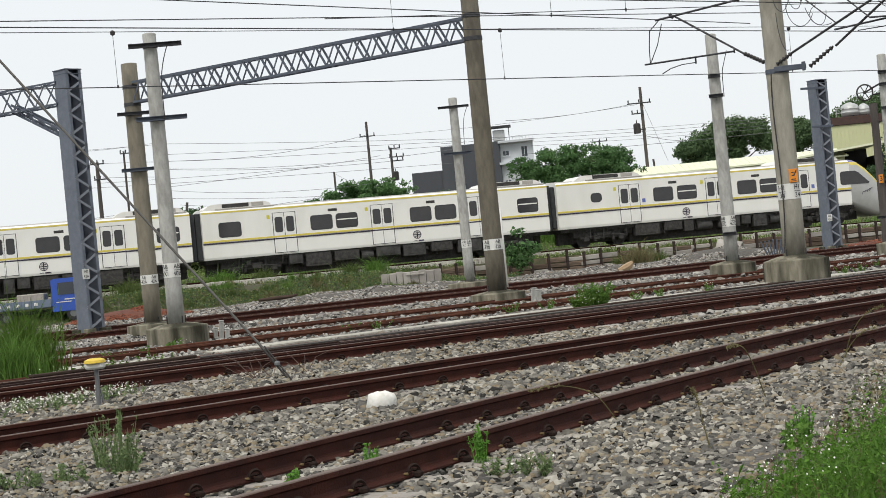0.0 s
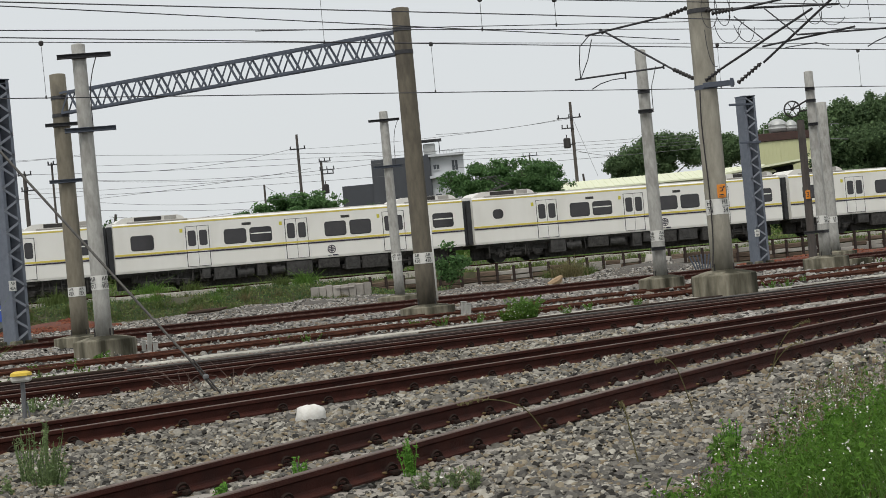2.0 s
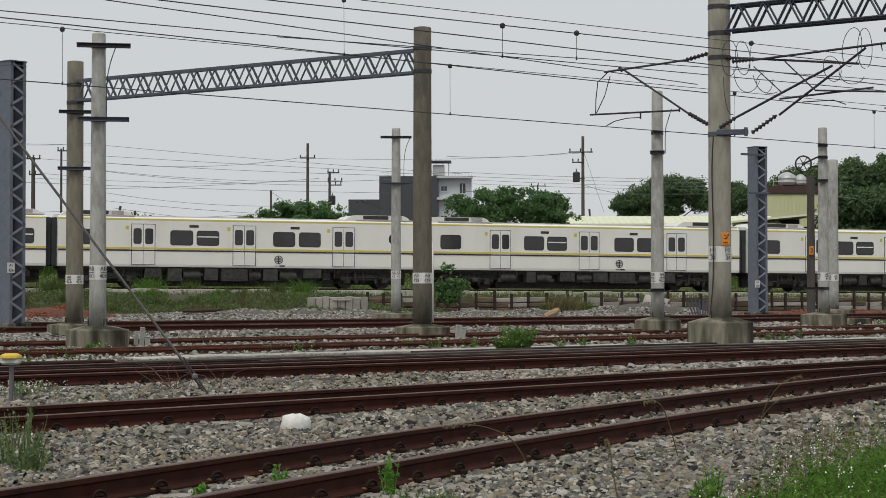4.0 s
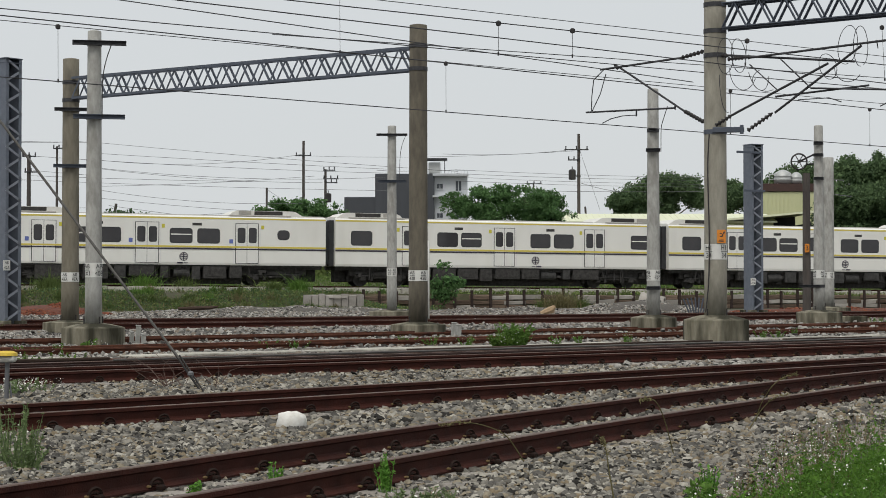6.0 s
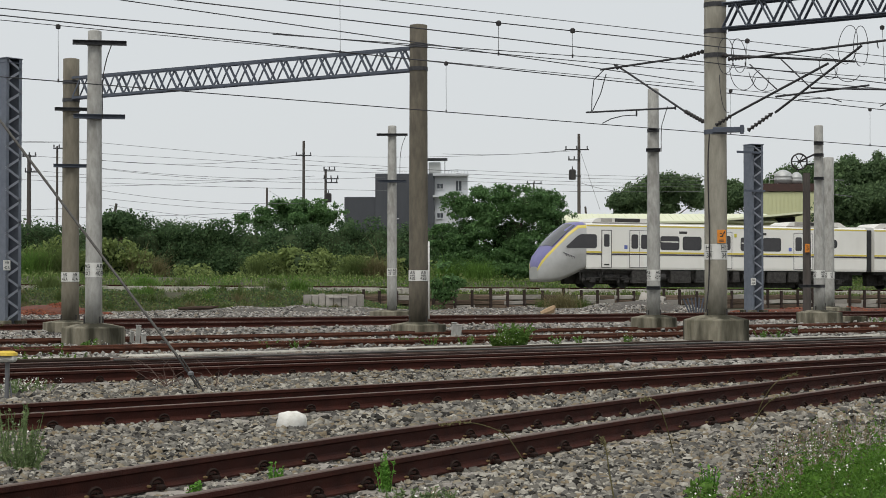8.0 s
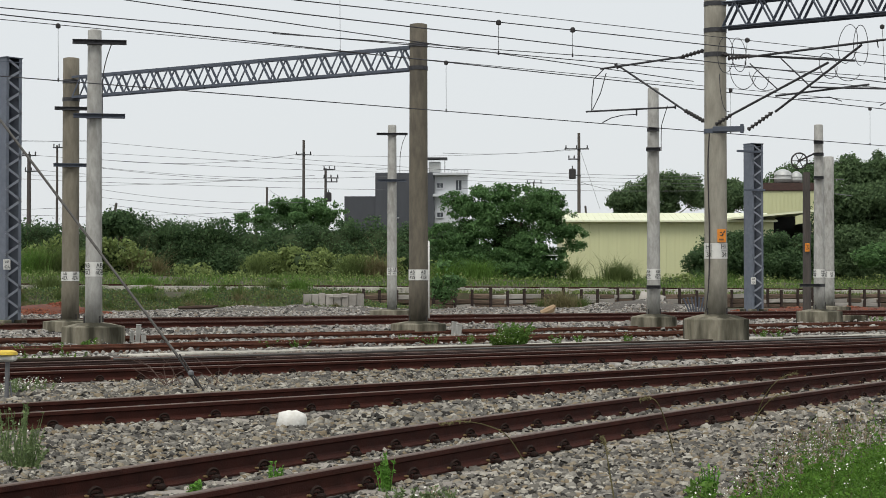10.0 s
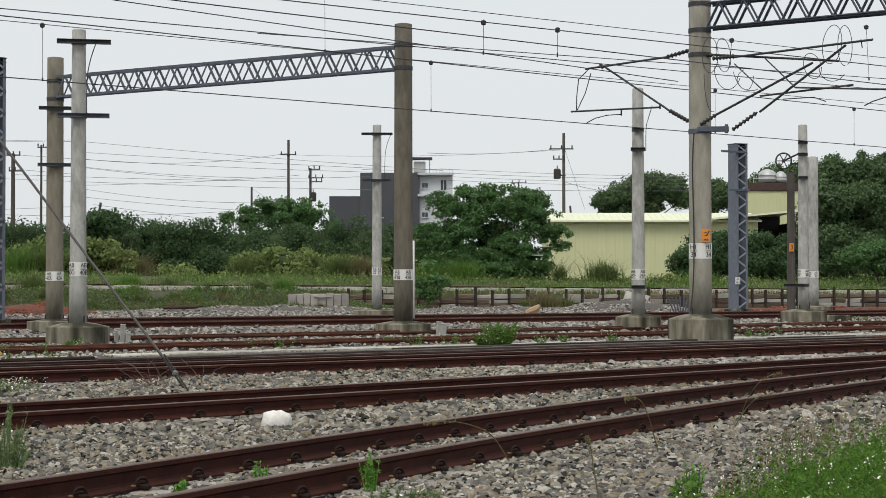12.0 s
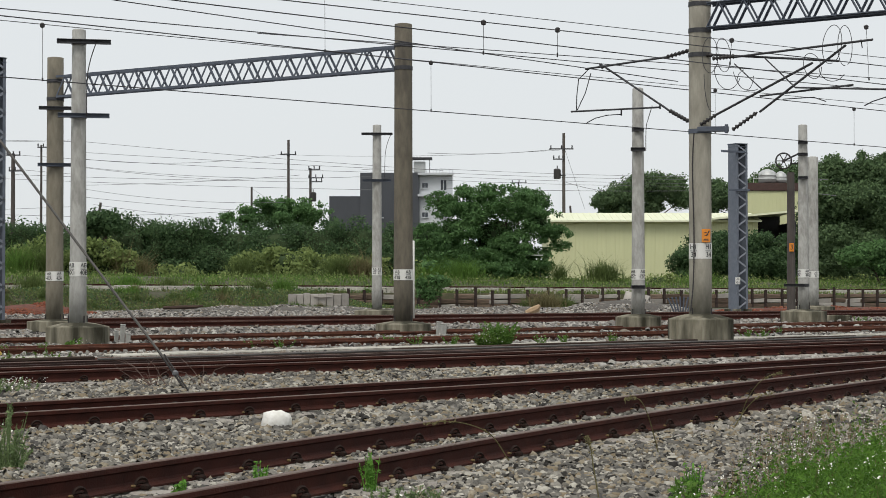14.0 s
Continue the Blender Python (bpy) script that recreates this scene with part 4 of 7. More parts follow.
def mast_fittings():
    m = Mesh()
    p = smooth3([Vector((5.63, 40.50, 4.66)), Vector((5.60, 40.53, 3.85)), Vector((5.63, 40.53, 2.33)), Vector((5.61, 40.53, 1.31)), Vector((5.54, 40.50, 0.66))])
    m.tube(p, 0.016, 6)
    c = solid("earth_cable", m, IRON, "black earthing cable clipped down the thick concrete mast", "cable")
    m = Mesh()
    m.box((0, 0, 0), (0.19, 0.012, 0.30), 0.004)
    s = solid("warning_sign", m, ORANGE, "orange high-voltage warning sign with dark marks on the thick mast", "sign", m=pose(*(5.90, 40.52, 2.36), 0, 0, -12))
    m = Mesh()
    for z in (0.07, 0.0):
        m.box((0.01, -0.008, z + 0.03), (0.03, 0.004, 0.06), 0, Matrix.Rotation(0.5, 4, "Y"))
        m.box((-0.01, -0.008, z), (0.05, 0.004, 0.02))
    m.box((0, -0.008, -0.08), (0.1, 0.004, 0.02))
    m.box((0, -0.008, -0.115), (0.12, 0.004, 0.012))
    part("mark", m, INK, s)
    m = Mesh()
    m.box((0, 0, 0), (0.7, 0.1, 0.12), 0.01)
    m.box((0.3, -0.06, 0), (0.08, 0.05, 0.2), 0.01)
    solid("mast_bracket", m, STEEL, "grey channel bracket clamped on the thick mast", "bracket", m=pose(*(6.06, 40.50, 4.75), 0, 0, -12))


mast_fittings()


# ---------- small things in the yard ----------
def stay():
    a, b = Vector((-2.98, 21.30, -0.01)), Vector((-6.12, 21.60, 4.06))
    t = thing("stay_wire", Matrix.Identity(4), "taut grey stay wire anchored in the ballast", "stay wire")
    m = Mesh()
    m.tube([a.lerp(b, 0.1), b + (b - a) * 0.4], 0.016, 8)
    part("strand", m, STAY, t)
    m = Mesh()
    m.tube([a + Vector((0, 0, -0.05)), a.lerp(b, 0.13)], 0.014, 8)
    m.tube([a + Vector((0.03, 0, -0.05)), a.lerp(b, 0.11) + Vector((0.035, 0, 0))], 0.010, 8)
    part("turnbuckle", m, IRON, t)
    m = Mesh()
    m.box(a.lerp(b, 0.055), (0.07, 0.055, 0.07), 0.02)
    part("clamp", m, WIRE_GREY, t)


stay()


def white_block():
    m = Mesh()
    m.lathe((0, 0, -0.06), [(0.10, 0), (0.135, 0.06), (0.14, 0.14), (0.115, 0.185), (0.05, 0.2)], 10)
    for k, p in enumerate(m.v):
        p.x *= 1.0
        p.y *= 0.8
        p.x += 0.012 * math.sin(k * 12.9)
        p.z += 0.008 * math.sin(k * 7.7)
    solid("marker_block", m, WHITE_STONE, "rough whitewashed concrete block in the ballast", "block", m=pose(-1.49, 16.2, -0.015, 0, 3, 15), smooth=True)


white_block()


def yellow_marker():
    x, y = -4.90, 19.6
    t = thing("track_device", pose(x, y, 0), "small trackside post with a faded yellow cap", "marker post")
    m = Mesh()
    m.tube([(0, 0, -0.02), (0.01, 0, 0.43)], 0.025, 10)
    m.tube([(0.06, 0.02, -0.02), (0.03, 0.02, 0.2)], 0.01, 6)
    part("post", m, WIRE_GREY, t)
    m = Mesh()
    m.box((0, 0, 0.46), (0.2, 0.16, 0.07), 0.02)
    part("head", m, AC_PALE, t)
    m = Mesh()
    m.lathe((0, 0, 0.495), [(0.12, 0), (0.115, 0.03), (0.07, 0.05)], 12)
    part("cap", m, YELLOW, t, "faded yellow cap")
    m = Mesh()
    m.box((0, 0, -0.01), (0.16, 0.14, 0.08), 0.02)
    part("base", m, IRON, t)


AC_PALE = material("pale_enamel", (0.6, 0.6, 0.56), (0.45, 0.44, 0.4), 12, 0.6)
yellow_marker()


def old_boxes():
    """Short grey posts and boxes by the masts."""
    for x, y, w, h in ((-6.96, 38.5, 0.09, 0.28), (-6.80, 38.3, 0.10, 0.42), (-6.66, 38.2, 0.10, 0.24), (-0.11, 44, 0.13, 0.36), (0.00, 43.6, 0.13, 0.32)):
        m = Mesh()
        m.box((0, 0, h / 2 - 0.03), (w, w * 0.6, h), 0.01)
        m.box((0, 0, h - 0.01), (w * 1.1, w * 0.7, 0.03), 0.008)
        solid("cable_post", m, CONCRETE, "short grey concrete cable post by a mast", "post", "cable posts", m=pose(x, y, 0, 4, 3, 20))
    m = Mesh()
    m.box((0, 0, 0.1), (0.95, 0.3, 0.22), 0.02)
    solid("kerb_block", m, PLINTH, "long weathered concrete kerb block in the ballast", "block", m=pose(13.74, 63, 0, 0, 0, 8))
    m = Mesh()
    m.box((0, 0, 0.02), (0.75, 0.5, 0.06), 0.015)
    solid("flat_slab", m, PALE_SLAB, "pale flat concrete slab lying in the ballast", "slab", m=pose(-2.05, 45.5, 0.01, 2, 0, 38))
    m = Mesh()
    m.tube([(-0.95, 0, 0.1), (0, 0.05, 0.12), (0.6, 0, 0.14), (0.9, 0.03, 0.2)], [0.07, 0.1, 0.075, 0.04], 8)
    solid("timber_log", m, TIMBER_DARK, "dark old timber baulk lying on the gravel", "log", m=pose(-12.05, 84, 0.1, 0, 0, 12))
    m = Mesh()
    m.tube([(-0.35, 0, 0.0), (-0.1, 0, 0.1), (0.15, 0.05, 0.2), (0.3, 0.05, 0.36)], [0.12, 0.16, 0.17, 0.07], 7)
    solid("tree_stump", m, material("pale_wood", (0.42, 0.30, 0.18), (0.24, 0.165, 0.095), 6, 0.9, 0, 0.4), "pale brown stump of wood on the gravel", "stump", m=pose(4.00, 80, 0, 0, 0, 10))
    for i in range(7):
        m = Mesh()
        m.box((0, 0, 0.32), (0.07, 0.04, 0.7), 0.008)
        solid("steel_offcut", m, STEEL, "grey steel offcut leaning on the gravel heap", "offcut", "steel offcuts", m=pose(10.71 + i * 0.11, 84, 0.05, 4, -25 + i * 7, 10))
    m = Mesh()
    n = 14
    for k in range(n + 1):
        an = math.pi * k / n
        for r in (0.5, 0.4):
            for y in (-0.6, 0.6):
                m.v.append(Vector((r * math.cos(an), y, r * math.sin(an))))
    for k in range(n):
        q = 4 * k
        for a, b in ((0, 1), (1, 3), (3, 2), (2, 0)):
            m.face([q + a, q + b, q + 4 + b, q + 4 + a])
    solid("broken_pipe", m, GREY_SLAB, "broken half of a grey concrete pipe", "pipe", m=pose(9.62, 90, 0.35, 12, 0, 75), smooth=True)


old_boxes()


# ---------- embankment edge ----------
def retaining_wall():
    """Old rails driven in as posts with sleepers stacked behind them."""
    t = thing("retaining_wall", Matrix.Identity(4), "low retaining wall of old timber and concrete sleepers between rail posts", "retaining wall", kind="structure")
    mp = Mesh()
    mp.sweep([(-0.06, -0.05), (-0.06, -0.03), (-0.012, -0.03), (-0.012, 0.03), (-0.04, 0.03), (-0.04, 0.05), (0.04, 0.05), (0.04, 0.03), (0.012, 0.03), (0.012, -0.03), (0.06, -0.03), (0.06, -0.05)], [(0, 0, 0), (0, 1, 0)])
    me = mp.data("post", material("rusty_post", (0.045, 0.026, 0.02), (0.022, 0.015, 0.013), 8, 0.9))
    r = random.Random(5)
    s = -8.2
    k = 0
    boards = []
    for wz in (0.22, 0.25, 0.2):
        m = Mesh()
        m.box((0, 0, 0), (1.25, 0.14, wz), 0.025)
        boards.append(m)
    bm_t = [b.data("board", TIMBER) for b in boards]
    bm_c = [b.data("board", GREY_SLAB) for b in boards]
    while s < 40:
        p = on_line(s, -6.62, 0)
        h = 1.0 + r.uniform(-0.08, 0.1)
        g = -0.1
        part("post", me, None, t, m=Matrix.Translation((p.x, p.y, g)) @ Matrix.Rotation(radians(19.4 + r.uniform(-4, 4)), 4, "Z") @ Matrix.Rotation(math.pi / 2, 4, "X") @ Matrix.Scale(1.3, 4, (1, 0, 0)) @ Matrix.Scale(1.0, 4) @ Matrix.Diagonal((1, 1, 1, 1)) @ Matrix.Rotation(0, 4, "Z") @ Matrix.Translation((0, 0.0, 0)) @ Matrix.Scale(h + 0.15, 4, (0, 1, 0)))
        w = r.choice((0.85, 0.95, 1.05, 1.2))
        for row in range(3):
            if r.random() < 0.12 and row == 2:
                continue
            q = on_line(s + w / 2 + r.uniform(-0.04, 0.04), -6.5 + r.uniform(-0.03, 0.03), 0)
            i = r.randrange(3)
            part("board", (bm_t if r.random() < 0.6 else bm_c)[i], None, t, m=pose(q.x, q.y, 0.12 + row * 0.26 + r.uniform(-0.02, 0.02), r.uniform(-4, 4), r.uniform(-2.5, 2.5), 19.4))
        s += w
        k += 1


retaining_wall()


def path_edge():
    """Pale precast edge blocks along the main line."""
    t = thing("edge_blocks", Matrix.Identity(4), "row of pale concrete edge blocks along the main line", "kerb", kind="structure")
    m = Mesh()
    m.box((0, 0, 0), (1.17, 1.3, 0.34), 0.02)
    me = m.data("block", PALE_SLAB)
    for i in range(-42, 46):
        p = on_line(i * 1.2, -3.7, -0.25 + 0.02 * math.sin(i * 2.7))
        part("block", me, None, t, m=pose(p.x, p.y, p.z, 0, 0.37, 19.4 + 0.5 * math.sin(i * 1.7)))


path_edge()


def panel_stack():
    t = thing("panel_stack", pose(-6.18, 89.5, 0.03, 0, 0, 12), "stack of grey weathered concrete panels standing on edge", "concrete panels")
    x = -1.5
    for i, w in enumerate((0.42, 0.34, 0.34, 0.38, 0.42, 0.36, 0.4, 0.36)):
        m = Mesh()
        h = 0.82 + 0.05 * math.sin(i * 4.0)
        m.box((x + w / 2, -0.05 * (i % 2), h / 2 - 0.03), (w - 0.025, 0.14, h), 0.015)
        part("panel", m, GREY_SLAB, t)
        x += w
    m = Mesh()
    m.box((0.1, 0.12, 0.4), (2.9, 0.12, 0.78), 0.02)
    m.box((0.2, -0.16, 0.66), (0.9, 0.06, 0.08), 0.01)
    part("panel", m, GREY_SLAB, t)


panel_stack()


# ---------- buildings behind ----------
CREAM = material("cream_green_sheet", (0.60, 0.61, 0.36), (0.54, 0.55, 0.32), 1.5, 0.55, 0, 0, mix=0.8, streak=(1, 1, 0.2))
CREAM_ROOF = material("pale_sheet_roof", (0.74, 0.76, 0.55), (0.66, 0.68, 0.48), 0.8, 0.5, 0, 0, mix=0.8)
HOUSE_GREY = material("dark_grey_cladding", (0.065, 0.07, 0.08), (0.05, 0.054, 0.062), 0.6, 0.8, streak=(1, 1, 0.3))
HOUSE_WHITE = material("white_render", (0.56, 0.58, 0.60), (0.46, 0.48, 0.50), 0.6, 0.9)
GLASS = material("far_window_glass", (0.05, 0.06, 0.07), (0.035, 0.04, 0.05), 2, 0.1)
BAY_SHADE = material("painted_bay_shade", (0.03, 0.03, 0.03), (0.02, 0.02, 0.02), 2, 0.95)
BROWN_TRIM = material("brown_parapet", (0.075, 0.04, 0.033), (0.05, 0.03, 0.025), 2, 0.85)
TANK = material("stainless_tank", (0.50, 0.51, 0.50), (0.38, 0.39, 0.38), 3, 0.5, 0.2, streak=(1, 1, 6))


def shed():
    """A long sheet-metal shed: ribbed walls, low pitched roof, open dark bay at its far end."""
    d = 140.0
    x0, x1, xe = 8.14, 24.36, 27.38
    ze, zr, zb = 6.15, 6.90, 1.2
    t = thing("metal_shed", pose(0, d, 0), "long cream-green sheet metal shed with a pale low roof", "shed")
    m = Mesh()
    m.box(((x0 + x1) / 2, 0.06, (ze + zb) / 2), (x1 - x0, 0.1, ze - zb))
    part("wall", m, CREAM, t)
    for c, w in (((x0 + 0.05, 4.53, (ze + zb) / 2), (0.1, 8.8, ze - zb)), ((x1 - 0.05, 4.53, (ze + zb) / 2), (0.1, 8.8, ze - zb)), (((x0 + x1) / 2, 9, (ze + zb) / 2), (x1 - x0, 0.1, ze - zb))):
        m = Mesh()
        m.box(c, w)
        part("wall", m, CREAM, t)
    mr = Mesh()
    mr.box((0, 0, (ze + zb) / 2), (0.09, 0.04, ze - zb), 0.012)
    me = mr.data("rib", CREAM)
    n = int((x1 - x0) / 0.34)
    for i in range(n + 1):
        part("rib", me, None, t, m=Matrix.Translation((x0 + (x1 - x0) * i / n, -0.005, 0)))
    m = Mesh()
    b = len(m.v)
    for y, z in ((-0.6, ze - 0.02), (-0.6, ze + 0.10), (4.5, zr + 0.12), (9.6, ze + 0.1), (9.6, ze - 0.02), (4.5, zr)):
        for x in (x0 - 0.3, x1 + 0.25):
            m.v.append(Vector((x, y, z)))
    for i in range(6):
        j = (i + 1) % 6
        m.face([b + 2 * i, b + 2 * i + 1, b + 2 * j + 1, b + 2 * j])
    m.face([b + 2 * i for i in range(6)][::-1])
    m.face([b + 2 * i + 1 for i in range(6)])
    roof = part("roof", m, CREAM_ROOF, t, "pale cream sheet roof")
    mr = Mesh()
    L = math.hypot(5.1, zr - ze)
    mr.box((0, L / 2, 0), (0.06, L, 0.05), 0.01)
    me = mr.data("roof_rib", CREAM_ROOF)
    an = math.atan2(zr - ze + 0.02, 5.1)
    k = int((x1 - x0) / 0.5)
    for i in range(k):
        part("roof_rib", me, None, roof, m=Matrix.Translation((x0 + (x1 - x0) * i / k, -0.6, ze + 0.11)) @ Matrix.Rotation(an, 4, "X"))
    m = Mesh()
    m.slab([(x1 - 3.6, ze + 0.13), (x1 - 3.6, ze + 0.28), (xe + 0.2, ze + 0.92), (xe + 0.2, ze + 0.76)], -1.2, 9)
    part("canopy", m, CREAM_ROOF, t, "pale canopy roof rising over the open bay")
    # the bay's walls are coloured near-black in place of the shade inside
    m = Mesh()
    m.box(((x1 + xe) / 2, 7, (ze + zb) / 2 + 0.35), (xe - x1, 0.2, ze - zb + 0.7))
    m.box((xe, 4, (ze + zb) / 2), (0.15, 6, ze - zb))
    part("open_bay", m, BAY_SHADE, t, "open bay with its shade painted as near-black walls")
    m = Mesh()
    m.box((xe - 0.2, -0.3, (ze + zb) / 2), (0.16, 0.16, ze - zb))
    part("bay_post", m, STEEL_DARK, t)


shed()


def yellow_house():
    d = 168.0
    x0, x1 = 28.24, 33.38
    z1, z2, zb = 10.02, 10.76, 1.5
    t = thing("sheet_house", pose(0, d, 0), "cream sheet-clad house with a brown parapet and roof tanks", "house")
    m = Mesh()
    m.box(((x0 + x1) / 2, 3, (z1 + zb) / 2), (x1 - x0, 6, z1 - zb), 0.02)
    part("wall", m, CREAM, t)
    m = Mesh()
    m.box(((x0 + x1) / 2, 3, (z1 + z2) / 2), (x1 - x0 + 0.3, 6.3, z2 - z1), 0.03)
    part("parapet", m, BROWN_TRIM, t, "dark brown roof parapet")
    mr = Mesh()
    mr.box((0, -0.02, (z1 + zb) / 2), (0.07, 0.05, z1 - zb), 0.01)
    me = mr.data("rib", CREAM)
    for i in range(14):
        part("rib", me, None, t, m=Matrix.Translation((x0 + (x1 - x0) * (i + 0.5) / 14, 0, 0)))
    for px, r, h in ((30.44, 0.82, 0.95), (31.70, 0.55, 0.75)):
        m = Mesh()
        m.lathe((px, 1.5, z2 + 0.12), [(r, 0), (r, h * 0.3), (r * 1.03, h * 0.33), (r, h * 0.36), (r, h * 0.66), (r * 1.03, h * 0.69), (r, h * 0.72), (r * 0.95, h), (r * 0.5, h + 0.22), (r * 0.2, h + 0.3)], 20)
        tk = solid("water_tank", m, TANK, "round stainless steel water tank on the roof parapet", "water tank", "roof tanks", m=pose(0, d, 0), smooth=True)
        m = Mesh()
        for a in (0.3, 1.9, 3.5, 5.0):
            m.tube([(px + r * 0.8 * math.cos(a), 1.5 + r * 0.8 * math.sin(a), z2 - 0.05), (px + r * 0.8 * math.cos(a), 1.5 + r * 0.8 * math.sin(a), z2 + 0.15)], 0.05, 6)
        part("leg", m, STEEL_DARK, tk)
    m = Mesh()
    x = 29.03
    for dx in (0, 0.8):
        m.tube([(x + dx, 1, z2 - 0.05), (x + dx + 0.1, 1, z2 + 0.9)], 0.035, 6)
    m.tube([(x, 1, z2 + 0.9), (x + 1.2, 1, z2 + 0.9)], 0.035, 6)
    m.tube([(x, 1, z2 + 0.45), (x + 1.2, 1, z2 + 0.45)], 0.035, 6)
    part("railing", m, TANK, t)


yellow_house()


def grey_house():
    """A cubic house: dark side block, lower dark wing, pale front with windows and a roof tank."""
    d = 210.0
    t = thing("town_house", pose(0, d, 0), "three-storey dark grey house with a white front and roof tank", "house")
    zb = 1.5
    for px0, px1, py, mat, nm, y0 in ((-9.64, -2.76, 14.32, HOUSE_GREY, "wall", 0), (-13.25, -9.58, 11.62, HOUSE_GREY, "wing", 0.4), (-2.76, 1.12, 14.19, HOUSE_WHITE, "front_wall", 0.5)):
        m = Mesh()
        m.box(((px0 + px1) / 2, 5 + y0, (py + zb) / 2), (px1 - px0, 10, py - zb), 0.03)
        part(nm, m, mat, t)
    for px0, px1, py0, py1 in ((-2.43, -1.77, 12.61, 13.14), (-0.26, 0.39, 12.35, 13.47), (-2.43, -1.77, 9.19, 9.72), (-0.26, 0.39, 9.19, 10.11),
                               (-7.61, -6.95, 9.13, 9.78)):
        w = Mesh()
        y = 0.45 if px0 > -3 else -0.04
        w.box(((px0 + px1) / 2, y, (py0 + py1) / 2), (px1 - px0, 0.08, py1 - py0), 0.01)
        wi = part("window", w, GLASS, t)
        w = Mesh()
        w.box(((px0 + px1) / 2, y - 0.03, py0 - 0.06), (px1 - px0 + 0.2, 0.16, 0.1))
        w.box(((px0 + px1) / 2, y - 0.05, (py0 + py1) / 2), (0.05, 0.05, py1 - py0))
        part("sill", w, HOUSE_WHITE, wi)
    m = Mesh()
    for zz in (11.69, 14.19):
        m.box((-0.85, 0.2, zz), (1.12 - -2.76 + 0.3, 0.9, 0.28), 0.02)
    part("balcony_slab", m, HOUSE_WHITE, t)
    m = Mesh()
    x, z = -2.76, 14.39
    m.box((x, 3, z + 0.75), (1.4, 1.4, 1.3), 0.1)
    part("roof_tank", m, TANK, t, "pale roof tank")
    m = Mesh()
    m.box((x + 0.2, 3, 16.16), (2.6, 2.4, 0.2), 0.03)
    for dx in (-0.9, 1.2):
        m.tube([(x + dx, 3, z), (x + dx, 3, 16.16)], 0.05, 6)
    part("roof_canopy", m, STEEL_DARK, t)
    m = Mesh()
    xa, xb = -1.90, 1.12
    for i in range(9):
        xx = xa + (xb - xa) * i / 8
        m.tube([(xx, 0.6, z - 0.1), (xx, 0.6, z + 0.35)], 0.03, 5)
    m.tube([(xa, 0.6, z + 0.35), (xb, 0.6, z + 0.35)], 0.03, 5)
    part("roof_railing", m, HOUSE_WHITE, t)


grey_house()


# ---------- utility poles and their lines ----------
def utility_pole(x, y, z1, label, arms=(), can=None, lean=0.0, r=0.16):
    t = thing("utility_pole", pose(x, y, 1.4, 0, lean, 0), label, "utility pole", "utility poles")
    h = z1 - 1.4
    m = Mesh()
    m.tube([(0, 0, -0.4), (0, 0, h)], [r, r * 0.7], 10)
    part("shaft", m, POLEWOOD, t)
    for z, x0, x1 in arms:
        m = Mesh()
        m.box(((x0 + x1) / 2, -0.15, z - 1.4), (x1 - x0, 0.1, 0.1), 0.01)
        for k in range(3):
            xx = x0 + (x1 - x0) * (0.06 + 0.44 * k)
            m.lathe((xx, -0.15, z - 1.35), [(0.03, 0), (0.07, 0.08), (0.04, 0.14), (0.07, 0.2), (0.03, 0.26)], 8)
        part("cross_arm", m, STEEL_DARK, t)
    if can:
        m = Mesh()
        m.lathe((can[0], -0.1, can[1] - 1.4), [(0.25, 0), (0.3, 0.05), (0.3, 0.75), (0.2, 0.85)], 14)
        m.tube([(can[0], -0.1, can[1] - 0.6), (can[0], -0.1, can[1] - 0.3)], 0.05, 6)
        m.box((can[0] / 2, -0.1, can[1] - 1.1), (abs(can[0]) + 0.3, 0.1, 0.1))
        part("transformer", m, IRON, t, "dark can transformer")
    return t


utility_pole(-14.55, 170, 14.92, "tall slim utility pole with one cross arm", arms=((13.53, -0.75, 0.75),), r=0.17)
utility_pole(-12.11, 165, 11.93, "utility pole with cross arms and a transformer", arms=((11.83, -0.2, 0.9), (11.05, -0.2, 1.2), (10.69, 0, 1.1)), can=(0.25, 8.89))
utility_pole(-16.95, 160, 9.96, "plain dark slim utility pole", r=0.13)
utility_pole(-19.63, 175, 8.69, "short plain utility pole", r=0.13)
utility_pole(-33.33, 140, 11.45, "utility pole with cross arms", arms=((11.32, -0.5, 0.6), (10.10, -0.3, 0.7)), r=0.2)
utility_pole(-33.37, 150, 12.89, "utility pole with a short cross arm", arms=((12.70, -0.3, 0.7),), r=0.12)
utility_pole(-29.48, 150, 8.19, "leaning old utility pole", lean=9, r=0.15)
utility_pole(10.03, 150, 13.88, "double utility pole with cross arms and a transformer", arms=((12.56, -1.2, 0.8), (11.71, -0.9, 0.1)), can=(-0.55, 10.07), r=0.17)
utility_pole(12.48, 170, 8.74, "short leaning utility pole", lean=-4, r=0.14)
utility_pole(8.37, 200, 12.70, "far utility pole with a cross arm", arms=((12.57, -0.8, 0.9),), r=0.12)
